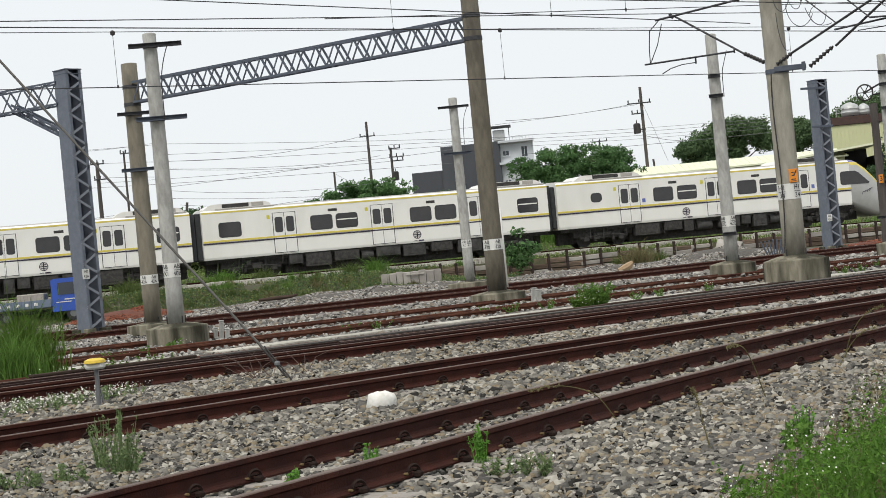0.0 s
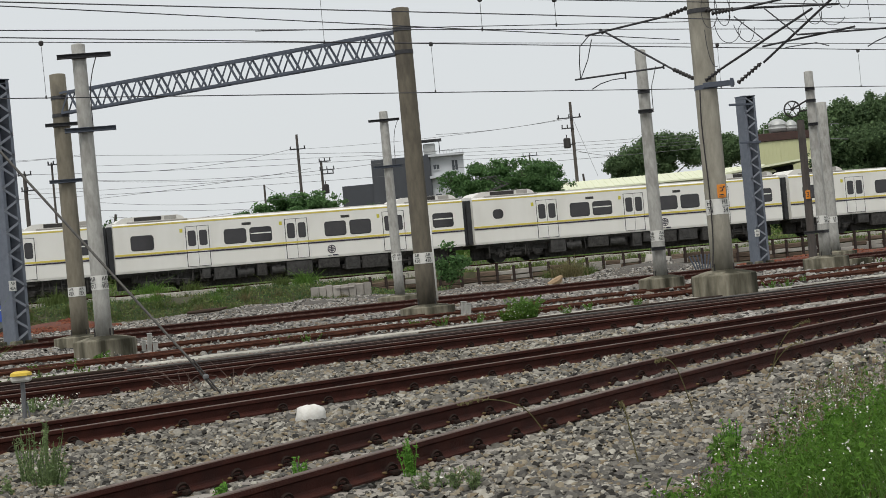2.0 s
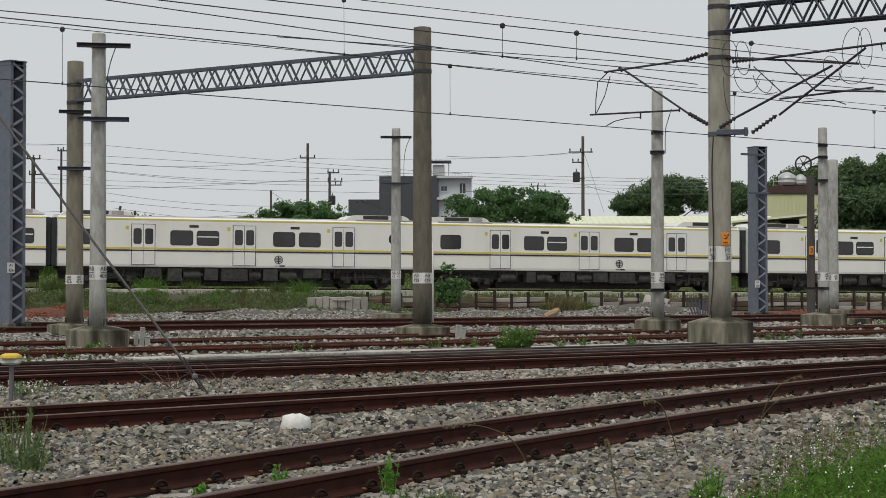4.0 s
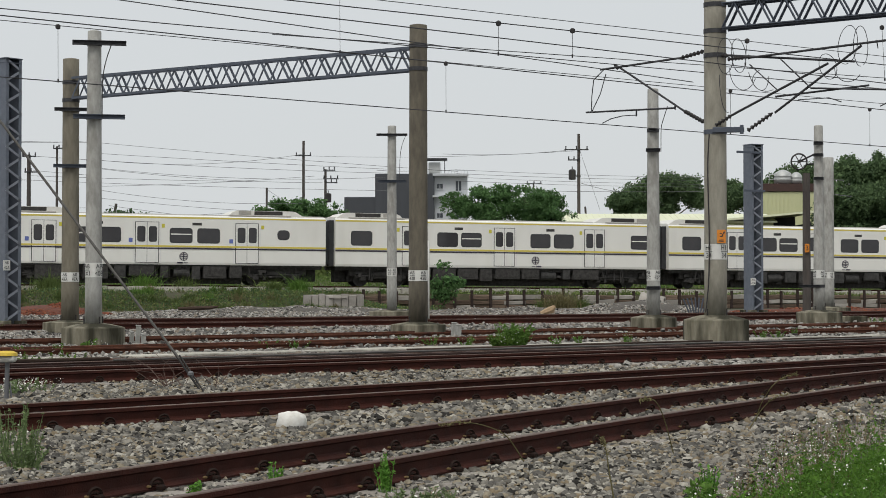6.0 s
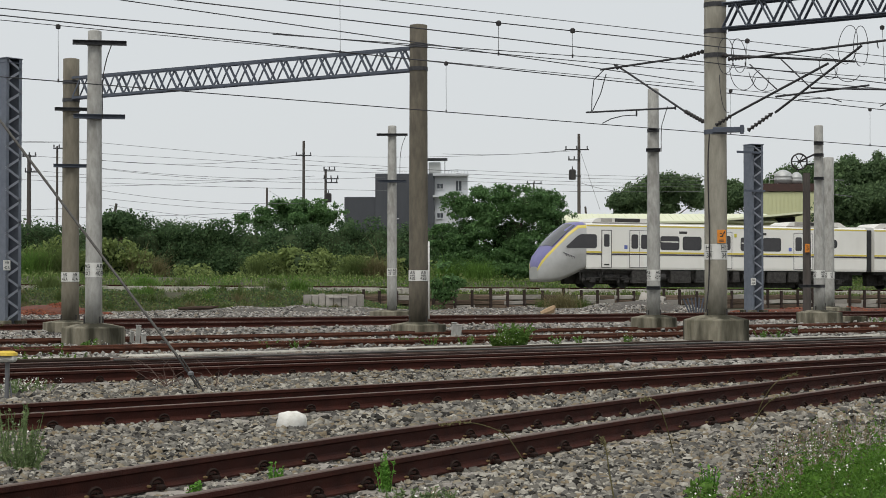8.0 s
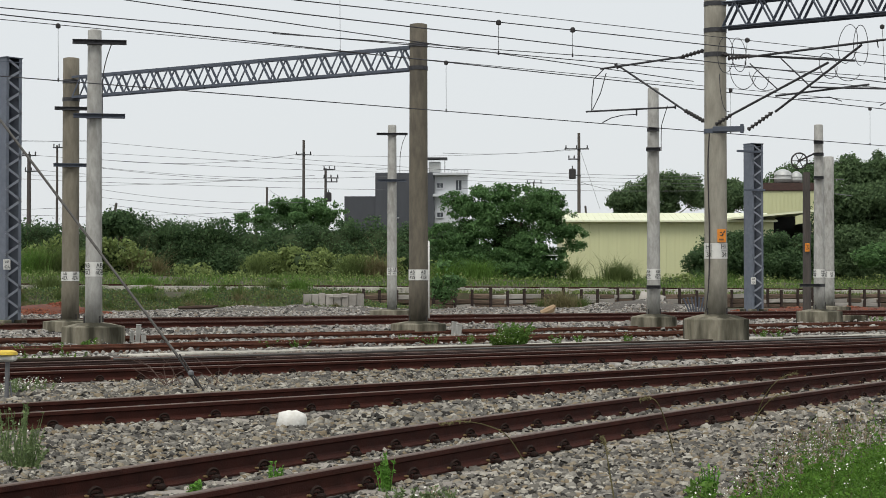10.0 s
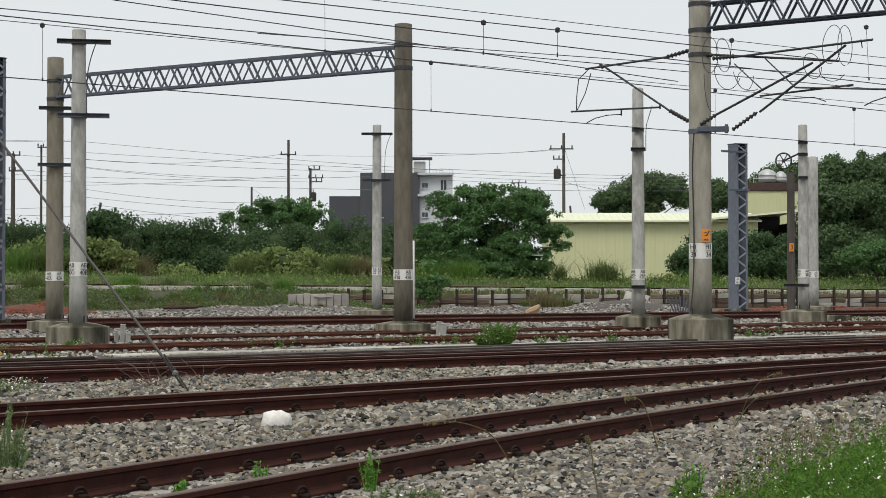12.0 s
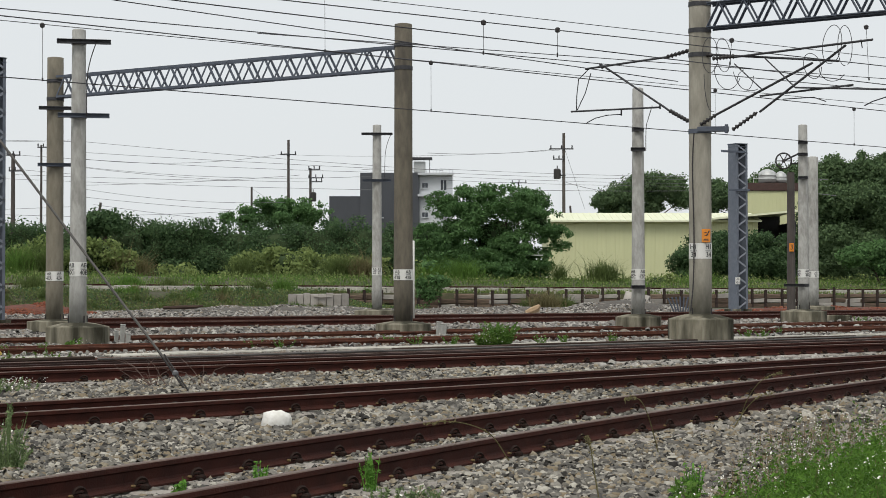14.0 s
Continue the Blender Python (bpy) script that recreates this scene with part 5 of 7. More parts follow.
for xa, za, xb, zb, sag in ((-36.76, 13.3, -29.73, 13.16, 0.0), (-29.73, 13.16, 0.0, 10.77, 0.1), (-36.76, 12.17, -5.81, 10.63, 0.19), (-29.73, 12.27, -5.81, 10.96, 0.05), (-29.73, 11.71, -12.85, 12.22, 0.56), (-29.73, 11.0, -11.21, 9.83, 0.28),
                            (-29.73, 11.05, -5.81, 10.3, 0.47), (-35.82, 10.44, -17.07, 9.92, 0.05), (-36.76, 10.11, -5.81, 9.17, 0.1), (-29.73, 9.55, -11.91, 10.39, 0.14), (-29.73, 9.22, -12.85, 8.14, 0.42), (-29.73, 8.56, -17.07, 7.49, 0.09),
                            (-29.02, 7.95, -18.01, 6.64, 0.09), (-27.38, 7.06, -16.83, 7.44, 0.09), (-36.76, 7.53, -29.73, 7.81, 0.0), (-36.76, 7.11, -29.73, 6.92, 0.0), (-35.35, 10.86, -29.73, 10.39, 0.0)):
    wire("service_line", (xa, 150, za), (xb, 150, zb), 0.017, WIRE_GREY, "thin service line strung between utility poles", sag, 0.0, "service lines")
for a, b, r, sag in (((-14.57, 170.00, 13.53), (9.67, 150.00, 12.47), 0.014, 0.3), ((-1.27, 150.00, 12.23), (8.96, 150.00, 12.51), 0.02, 0.2),
                     ((-0.19, 150.00, 10.91), (20.22, 150.00, 10.26), 0.016, 0.1), ((-0.19, 150.00, 10.59), (20.22, 150.00, 10.02), 0.016, 0.1), ((-0.19, 150.00, 10.30), (20.22, 150.00, 9.69), 0.014, 0.1), ((-0.19, 150.00, 9.98), (20.22, 150.00, 9.46), 0.014, 0.1),
                     ((-0.19, 150.00, 9.32), (20.22, 150.00, 9.08), 0.02, 0.1), ((10.13, 150.00, 9.83), (13.42, 150.00, 9.08), 0.02, 0.1), ((10.14, 150.00, 12.47), (11.77, 150.00, 7.58), 0.014, 0.0), ((-16.96, 160.00, 9.86), (-14.21, 160.00, 8.50), 0.014, 0.2),
                     ((-6.76, 150.00, 10.87), (-0.19, 150.00, 10.91), 0.016, 0.1), ((-34.35, 140.00, 12.42), (-29.76, 150.00, 13.41), 0.014, 0.1), ((17.24, 84.00, 6.19), (17.92, 84.00, 6.16), 0.02, 0.0), ((17.23, 84.00, 5.53), (18.28, 84.00, 5.40), 0.02, 0.0)):
    wire("service_line", a, b, r, WIRE_GREY, "thin service line strung between utility poles", sag, 0.0, "service lines")


# ---------- tensioning gear ----------
def tension_wheel():
    x, y, z = (11.79, 62.50, 5.55)
    t = thing("tension_wheel", pose(x, y, z), "dark spoked tensioning wheel on an arm from the mast", "wheel")
    m = Mesh()
    ring = [(0.27 * math.cos(a), 0, 0.27 * math.sin(a)) for a in np.linspace(0, 2 * math.pi, 25)]
    m.tube(ring, 0.03, 6, caps=False)
    part("rim", m, IRON, t)
    for k in range(6):
        m = Mesh()
        an = math.pi * k / 3
        m.tube([(0, 0, 0), (0.27 * math.cos(an), 0, 0.27 * math.sin(an))], 0.016, 5)
        part("spoke", m, IRON, t)
    m = Mesh()
    m.tube([(0, -0.05, 0), (0, 0.05, 0)], 0.06, 10)
    m.tube([(0, 0.04, 0), (0.55, -0.7, 0.28)], 0.03, 6)
    m.tube([(0.25, 0.04, -0.1), (0.62, -0.7, -0.1)], 0.03, 6)
    part("arm", m, IRON, t)
    m = Mesh()
    m.tube([(0.4, 0.6, -0.35), (0.4, 0.6, -z + 0.1)], [0.13, 0.15], 12)
    w = solid("weight_mast", m, POLEWOOD, "dark slim guide mast of the tensioning weights", "mast", m=pose(x, y + 0.2, z))
    m = Mesh()
    m.box((0.38, 0.4, 2.57 - z), (0.16, 0.02, 0.3), 0.01)
    s = part("marker_plate", m, ORANGE, w, "orange marker plate with a black figure")
    part("lettering", text_mesh("lettering", "3", 0.24, INK), None, s, m=Matrix.Translation((0.38, 0.385, 2.57 - z)) @ Matrix.Rotation(math.pi / 2, 4, "X"))


tension_wheel()


# ---------- the parked lorry ----------
def lorry():
    x, y = -21.84, 84.0
    z = ground_z(x, y) - 0.02
    t = thing("small_lorry", pose(x, y, z, 0, 0, 6), "parked blue flatbed lorry with a grey load", "lorry")
    blue = material("blue_cab_paint", (0.03, 0.09, 0.42), (0.025, 0.07, 0.33), 2, 0.4)
    bed = material("faded_blue_bed", (0.16, 0.20, 0.27), (0.11, 0.14, 0.19), 3, 0.7)
    m = Mesh()
    m.slab([(-0.75, 0.45), (-0.75, 1.92), (-0.6, 1.98), (0.3, 1.98), (0.42, 1.92), (0.78, 1.25), (0.85, 1.15), (0.88, 0.45)], -0.85, 0.85)
    cab = part("cab", m, blue, t, "glossy blue cab")
    for yy in (-0.86, 0.86):
        m = Mesh()
        m.slab([(-0.45, 1.22), (-0.45, 1.78), (0.28, 1.78), (0.55, 1.22)], yy - 0.01, yy + 0.01)
        part("side_window", m, GLASS, cab)
    m = Mesh()
    m.box((0.64, 0, 1.55), (0.04, 1.4, 0.62), 0.01, Matrix.Rotation(0, 4, "Y"))
    part("windscreen", m, GLASS, cab)
    m = Mesh()
    m.box((0.1, -0.87, 1.0), (0.5, 0.01, 0.05))
    m.box((-0.2, -0.87, 0.88), (0.7, 0.01, 0.04))
    part("lettering_bar", m, PLATE, cab)
    m = Mesh()
    m.box((-2.35, 0, 0.72), (3.1, 1.7, 0.1), 0.02)
    for yy in (-0.85, 0.85):
        m.box((-2.35, yy, 0.88), (3.1, 0.05, 0.36), 0.01)
    m.box((-3.9, 0, 0.88), (0.05, 1.7, 0.36), 0.01)
    b = part("flatbed", m, bed, t, "faded blue-grey drop-side bed")
    for k in range(6):
        m = Mesh()
        m.box((-3.6 + k * 0.42, -0.885, 0.88), (0.16, 0.01, 0.13))
        part("lettering_bar", m, PLATE, b)
    m = Mesh()
    m.box((-1.75, -0.1, 1.2), (1.25, 1.3, 0.36), 0.04)
    part("load", m, GREY_SLAB, t, "grey block load")
    m = Mesh()
    m.box((-1.5, 0, 0.5), (4.2, 0.8, 0.16), 0.02)
    part("chassis", m, UNDER_DARK, t)
    for wx in (0.2, -2.9):
        for yy in (-0.72, 0.72):
            m = Mesh()
            m.tube([(wx, yy - 0.1, 0.32), (wx, yy + 0.1, 0.32)], 0.32, 20)
            w = part("wheel", m, UNDER_DARK, t)
            m = Mesh()
            m.tube([(wx, yy - 0.11, 0.32), (wx, yy + 0.11, 0.32)], 0.17, 12)
            part("rim", m, WIRE_GREY, w)


UNDER_DARK = material("tyre_black", (0.02, 0.02, 0.02), (0.03, 0.03, 0.03), 8, 0.9)
lorry()


def old_timbers():
    """Thin old planks and a few grey pipes left lying on and along the loose rails."""
    m = Mesh()
    m.box((0, 0, 0.02), (2.6, 0.2, 0.04), 0.008)
    me = m.data("old_timber", TIMBER_DARK)
    for x, y, z, turn in ((-6.2, 25.95, 0.158, 39.3), (2.2, 33.05, 0.158, 39.2), (3.9, 34.5, 0.158, 39.3), (0.2, 31.2, 0.158, 39.4), (7.6, 37.2, 0.158, 39.3)):
        ob = new("old_timber", me)
        ob.matrix_basis = pose(x, y, z, 0, 0, turn)
        tagged(ob, "dark weathered plank lying on the loose rails", "timber", "old timbers")
    for x, y, n, turn in ((-3.0, 27.9, 5.2, 39.4), (-0.5, 29.95, 4.0, 39.4), (3.0, 32.85, 6.0, 39.3), (7.0, 36.1, 5.0, 39.4)):
        m = Mesh()
        m.tube([(-n / 2, 0, 0), (0, 0.02, 0.0), (n / 2, 0, 0.004)], 0.017, 8)
        solid("thin_pipe", m, STAY, "thin grey pipe lying on the loose rails", "pipe", "thin pipes", m=pose(x, y, 0.177, 0, 0, turn))


old_timbers()


def little_shelter():
    """A white sheet on two posts under the broad tree."""
    t = thing("shelter", pose(5.98, 119.6, 0, 0, 0, 8), "small shelter with a bent white sheet roof", "shelter")
    m = Mesh()
    m.box((0, 0, 3.23), (1.15, 0.7, 0.05), 0.01, Matrix.Rotation(0, 4, "Y"))
    m.box((-0.45, 0, 3.42), (0.35, 0.6, 0.04), 0.01)
    part("roof_sheet", m, PLATE, t)
    for x in (-0.45, 0.45):
        m = Mesh()
        m.tube([(x, 0, 1.0), (x, 0, 3.23)], 0.035, 6)
        part("post", m, STEEL_DARK, t)


little_shelter()
# ---------- the train ----------
BODY_WHITE = material("train_white_paint", (0.80, 0.79, 0.745), (0.74, 0.73, 0.68), 1.5, 0.38, 0, 0, mix=0.9, streak=(0.6, 1, 0.2), third=(0.66, 0.645, 0.59), third_at=0.66)
BODY_GREY = material("train_silver_paint", (0.47, 0.47, 0.46), (0.40, 0.40, 0.39), 2, 0.4, 0.2)
STRIPE_Y = material("train_yellow_stripe", (0.64, 0.53, 0.10), (0.57, 0.47, 0.09), 3, 0.45)
STRIPE_P = material("train_purple_stripe", (0.032, 0.02, 0.045), (0.025, 0.017, 0.036), 3, 0.45)
NOSE_BLUE = material("train_violet_paint", (0.17, 0.16, 0.36), (0.13, 0.12, 0.29), 3, 0.4)
GLASS_DARK = material("dark_window_glass", (0.035, 0.032, 0.034), (0.025, 0.024, 0.026), 2, 0.08, spec=0.6)
GASKET = material("black_rubber_gasket", (0.02, 0.02, 0.02), (0.03, 0.03, 0.03), 10, 0.7)
UNDER = material("underframe_grime", (0.065, 0.061, 0.057), (0.018, 0.017, 0.016), 6, 0.9, 0, 0.3, 30, 0.5)
UNDER_BOX = material("underframe_box_grey", (0.07, 0.068, 0.065), (0.022, 0.021, 0.02), 4, 0.85)
ROOF_GREY = material("dusty_roof", (0.42, 0.405, 0.37), (0.30, 0.285, 0.255), 2, 0.8)
AC_WHITE = material("roof_unit_casing", (0.74, 0.73, 0.69), (0.62, 0.605, 0.56), 3, 0.6)
GANG = material("gangway_bellows", (0.04, 0.042, 0.046), (0.022, 0.023, 0.025), 4, 0.85)
DOOR_WHITE = material("train_door_paint", (0.77, 0.765, 0.73), (0.71, 0.70, 0.66), 2, 0.4)
SIGN_Y = material("yellow_sign", (0.6, 0.55, 0.05), (0.5, 0.45, 0.05), 10, 0.5)
SIGN_B = material("blue_sign", (0.12, 0.16, 0.42), (0.1, 0.13, 0.36), 10, 0.5)
W2, ROOF, FLOOR = 1.42, 3.64, 1.08

train = thing("electric_train", on_line(0) and Matrix.Translation(on_line(0)), "white electric commuter train with yellow and purple stripes, rolling", "train")


def shell(m, x0, x1, xs=None):
    """The body's cross-section from x0 to x1: flat sides, round eaves, low arched roof."""
    sec = [(-W2 + 0.03, FLOOR), (-W2, FLOOR + 0.12), (-W2, ROOF - 0.12), (-W2 + 0.05, ROOF - 0.02), (-W2 + 0.2, ROOF + 0.06), (-0.7, ROOF + 0.14), (0, ROOF + 0.17)]
    sec = sec + [(-y, z) for y, z in sec[-2::-1]]
    mi = [0, 0, 0, 0, 2, 2, 2, 2, 0, 0, 0, 0, 1]
    b, n = len(m.v), len(sec)
    for x in (x0, x1):
        for y, z in sec:
            m.v.append(Vector((x, y, z)))
    for j in range(n):
        k = (j + 1) % n
        m.face([b + j, b + n + j, b + n + k, b + k], mi[j] if j < len(mi) else 1)
    m.face([b + j for j in range(n)], 0)
    m.face([b + n + j for j in range(n)][::-1], 0)


def side_plate(outline, cx, cz, out, thick, side, name, mat, parent, label="", mi=0):
    """A thin plate of the given outline on one side of the car."""
    m = Mesh()
    y0 = side * (W2 + out)
    y1 = side * (W2 + out - thick)
    pts = [(cx + x, cz + z) for x, z in outline]
    m.slab(pts if side < 0 else pts[::-1], y0, y1)
    return part(name, m, mat, parent, label)


def window(car, cx, side, w=1.14, h=0.72, z=2.62, split=False):
    cr = min(0.2, h * 0.42) if w < 1 else 0.13
    side_plate(rounded(w + 0.08, h + 0.08, cr + 0.02), cx, z, 0.006, 0.02, side, "window_gasket", GASKET, car)
    side_plate(rounded(w, h, cr), cx, z, 0.012, 0.01, side, "window_pane", GLASS_DARK, car)
    if split:
        side_plate([(-w / 2 + 0.02, 0.04), (-w / 2 + 0.02, 0.1), (w / 2 - 0.02, 0.1), (w / 2 - 0.02, 0.04)], cx, z, 0.022, 0.014, side, "window_bar", BODY_WHITE, car)


def door(car, cx, side, signs=False):
    w, z0, z1 = 1.22, 1.2, 3.3
    side_plate([(-w / 2 - 0.13, z0 - 0.05), (-w / 2 - 0.13, z1 + 0.02), (-w / 2 + 0.1, z1 + 0.14), (0, z1 + 0.19), (w / 2 - 0.1, z1 + 0.14), (w / 2 + 0.13, z1 + 0.02), (w / 2 + 0.13, z0 - 0.05)], cx, 0, 0.008, 0.02, side, "door_surround", DOOR_WHITE, car)
    side_plate([(-w / 2 - 0.025, z0 - 0.03), (-w / 2 - 0.025, z1 + 0.025), (w / 2 + 0.025, z1 + 0.025), (w / 2 + 0.025, z0 - 0.03)], cx, 0, 0.011, 0.01, side, "door_seal", GASKET, car)
    for k in (-1, 1):
        side_plate([(-w / 4 + 0.012, z0), (-w / 4 + 0.012, z1), (w / 4 - 0.012, z1), (w / 4 - 0.012, z0)], cx + k * w / 4, 0, 0.02, 0.012, side, "door_leaf", DOOR_WHITE, car)
        side_plate(rounded(0.43, 0.82, 0.11), cx + k * w / 4, 2.68, 0.026, 0.008, side, "door_window", GLASS_DARK, car)
    if signs:
        side_plate(rounded(0.16, 0.2, 0.02), cx - 0.85, 3.12, 0.008, 0.006, side, "notice", SIGN_Y, car)


def emblem(car, cx, side):
    """The round operator mark as plain rings and bars, with a bar of small print below."""
    m = Mesh()
    y = side * (W2 + 0.008)
    ring = [(0.21 * math.cos(a), 0.21 * math.sin(a)) for a in np.linspace(0, 2 * math.pi, 25)[:-1]]
    for i in range(24):
        a, b = ring[i], ring[(i + 1) % 24]
        m.box((cx + (a[0] + b[0]) / 2, y, 1.52 + (a[1] + b[1]) / 2), (0.052, 0.008, 0.042))
    m.box((cx, y, 1.52), (0.36, 0.008, 0.05))
    m.box((cx, y, 1.52), (0.05, 0.008, 0.36))
    m.box((cx, y, 1.61), (0.28, 0.008, 0.04))
    m.box((cx, y, 1.43), (0.28, 0.008, 0.04))
    m.box((cx - 0.12, y, 1.19), (0.2, 0.008, 0.03))
    m.box((cx + 0.2, y, 1.19), (0.3, 0.008, 0.07))
    part("emblem", m, STRIPE_P, car, "dark round emblem above a line of small print")


def stripes(car, x0, x1):
    for side in (-1, 1):
        for z0, z1, mat in ((3.52, 3.64, STRIPE_Y), (2.0, 2.095, STRIPE_Y), (1.90, 1.968, STRIPE_P)):
            if z0 > 3:
                side_plate([(x0, z0 - 0.0), (x0, z0 + 0.085), (x1, z0 + 0.085), (x1, z0)], 0, 0, 0.005, 0.01, side, "stripe", mat, car)
            else:
                side_plate([(x0, z0), (x0, z1), (x1, z1), (x1, z0)], 0, 0, 0.023, 0.03, side, "stripe", mat, car)


def roof_unit(car, x0, x1, slope_left=0.0):
    """A low air-conditioning casing with sloped ends, a dark grille and a hatch."""
    m = Mesh()
    z0, z1 = ROOF + 0.02, 4.02
    out = [(x0, z0), (x0 + 0.55, z1 - 0.04), (x0 + 0.75, z1), (x1 - 0.5, z1), (x1 - 0.25, z1 - 0.1), (x1, z0)]
    b = len(m.v)
    m.slab(out, -1.12, 1.12)
    u = part("roof_unit", m, AC_WHITE, car, "pale roof air-conditioning casing")
    L = x1 - x0
    for side in (-1, 1):
        for fx0, fx1, mat, nm in ((0.30, 0.66, UNDER, "grille"), (0.70, 0.86, ROOF_GREY, "hatch")):
            m = Mesh()
            m.box((x0 + L * (fx0 + fx1) / 2, side * 1.125, (z0 + z1) / 2 + 0.06), (L * (fx1 - fx0), 0.03, 0.2), 0.01)
            part(nm, m, mat, u)
        m = Mesh()
        m.box(((x0 + x1) / 2 + 0.4, side * 1.2, ROOF + 0.1), (L * 0.8, 0.14, 0.08), 0.02)
        part("rail", m, ROOF_GREY, u)


def bogie(car, cx):
    m = Mesh()
    for side in (-1, 1):
        m.box((cx, side * 1.0, 0.52), (2.9, 0.16, 0.2), 0.04)
        m.box((cx, side * 1.02, 0.66), (0.9, 0.22, 0.22), 0.04)
        for k in (-1, 1):
            m.box((cx + k * 1.05, side * 1.02, 0.45), (0.36, 0.24, 0.36), 0.06)
            m.tube([(cx + k * 0.55, side * 1.05, 0.3), (cx + k * 0.55, side * 1.05, 0.75)], 0.09, 8)
            m.tube([(cx + k * 0.3, side * 1.15, 0.62), (cx + k * 0.95, side * 1.15, 0.56)], 0.035, 6)
    m.box((cx, 0, 0.55), (0.6, 2.0, 0.25), 0.04)
    bg = part("bogie", m, UNDER, car, "dark grimy bogie")
    for k in (-1, 1):
        for side in (-1, 1):
            m = Mesh()
            y = side * 0.56
            m.tube([(cx + k * 1.05, y - 0.06, 0.43), (cx + k * 1.05, y + 0.06, 0.43)], 0.43, 24)
            m.tube([(cx + k * 1.05, y - 0.08, 0.43), (cx + k * 1.05, y + 0.08, 0.43)], 0.12, 12)
            part("wheel", m, UNDER_BOX, bg)


def equipment(car, seed, x0=4.6, x1=15.4):
    """Boxes, tanks and pipes hung under the floor."""
    r = random.Random(seed)
    x = x0 + 0.2
    while x < x1 - 1.0:
        w = r.uniform(0.5, 1.7)
        kind = r.random()
        for side in (-1, 1):
            m = Mesh()
            h = r.uniform(0.5, 0.78)
            if kind < 0.16:
                m.tube([(x, side * 1.05, 0.66), (x + min(w, 0.9), side * 1.05, 0.66)], 0.25, 16)
                part("air_tank", m, UNDER_BOX, car)
            else:
                m.box((x + w / 2, side * 1.05, FLOOR - h / 2 - 0.04), (w - 0.08, 0.6, h), 0.03)
                m.box((x + w / 2, side * 1.36, FLOOR - h / 2 - 0.04), (w * 0.6, 0.02, h * 0.6), 0.005)
                part("equipment_box", m, UNDER_BOX if r.random() < 0.6 else UNDER, car)
        x += w + r.choice((0.05, 0.1, 0.25))
    m = Mesh()
    for side in (-1, 1):
        m.box((10, side * 1.2, FLOOR - 0.05), (19.2, 0.1, 0.1))
        m.tube([(3.0, side * 1.1, 0.9), (17, side * 1.1, 0.88)], 0.03, 6)
        for k in range(26):
            xx = r.uniform(1.0, 19.0)
            m.tube([(xx, side * 1.25, FLOOR), (xx + r.uniform(-0.1, 0.1), side * 1.25, r.uniform(0.3, 0.8))], r.uniform(0.015, 0.04), 5)
            m.box((r.uniform(1.2, 18.8), side * r.uniform(0.95, 1.2), r.uniform(0.4, 0.9)), (r.uniform(0.1, 0.45), 0.2, r.uniform(0.08, 0.3)), 0.02)
    m.box((10, 0, FLOOR - 0.1), (19.2, 2.3, 0.18))
    # middle blocks carried low and dark, standing in for the shadow below the floor
    m.box((10, 0, 0.54), (10.6, 1.3, 0.92), 0.05)
    m.box((10, 0, 0.62), (19.0, 0.5, 0.8), 0.05)
    for k in range(14):
        m.box((5.0 + 0.75 * k, r.choice((-0.8, 0.8)), 0.7), (r.uniform(0.15, 0.5), 0.5, r.uniform(0.4, 0.7)), 0.03)
    for bx in (3.0, 17.0):
        m.box((bx, 0, 0.60), (3.6, 1.0, 0.72), 0.05)
        m.box((bx, 0, 0.76), (3.6, 1.9, 0.44), 0.05)
    part("underframe", m, UNDER, car)


def pantograph(car, cx):
    m = Mesh()
    for y in (-0.55, 0.55):
        m.box((cx, y, 3.92), (1.6, 0.08, 0.08))
        for k in (-0.6, 0.6):
            m.tube([(cx + k, y, 3.7), (cx + k, y, 3.92)], 0.07, 8)
        m.tube([(cx - 0.6, y, 3.98), (cx + 0.75, y * 0.8, 4.42)], 0.03, 6)
        m.tube([(cx + 0.75, y * 0.8, 4.42), (cx - 0.25, y * 0.6, 4.86)], 0.022, 6)
    for k in (-0.18, 0.18):
        m.tube([(cx - 0.25 + k, -0.85, 4.78), (cx - 0.25 + k, -0.6, 4.9), (cx - 0.25 + k, 0.6, 4.9), (cx - 0.25 + k, 0.85, 4.78)], 0.025, 6)
    part("pantograph", m, IRON, car, "raised dark pantograph")


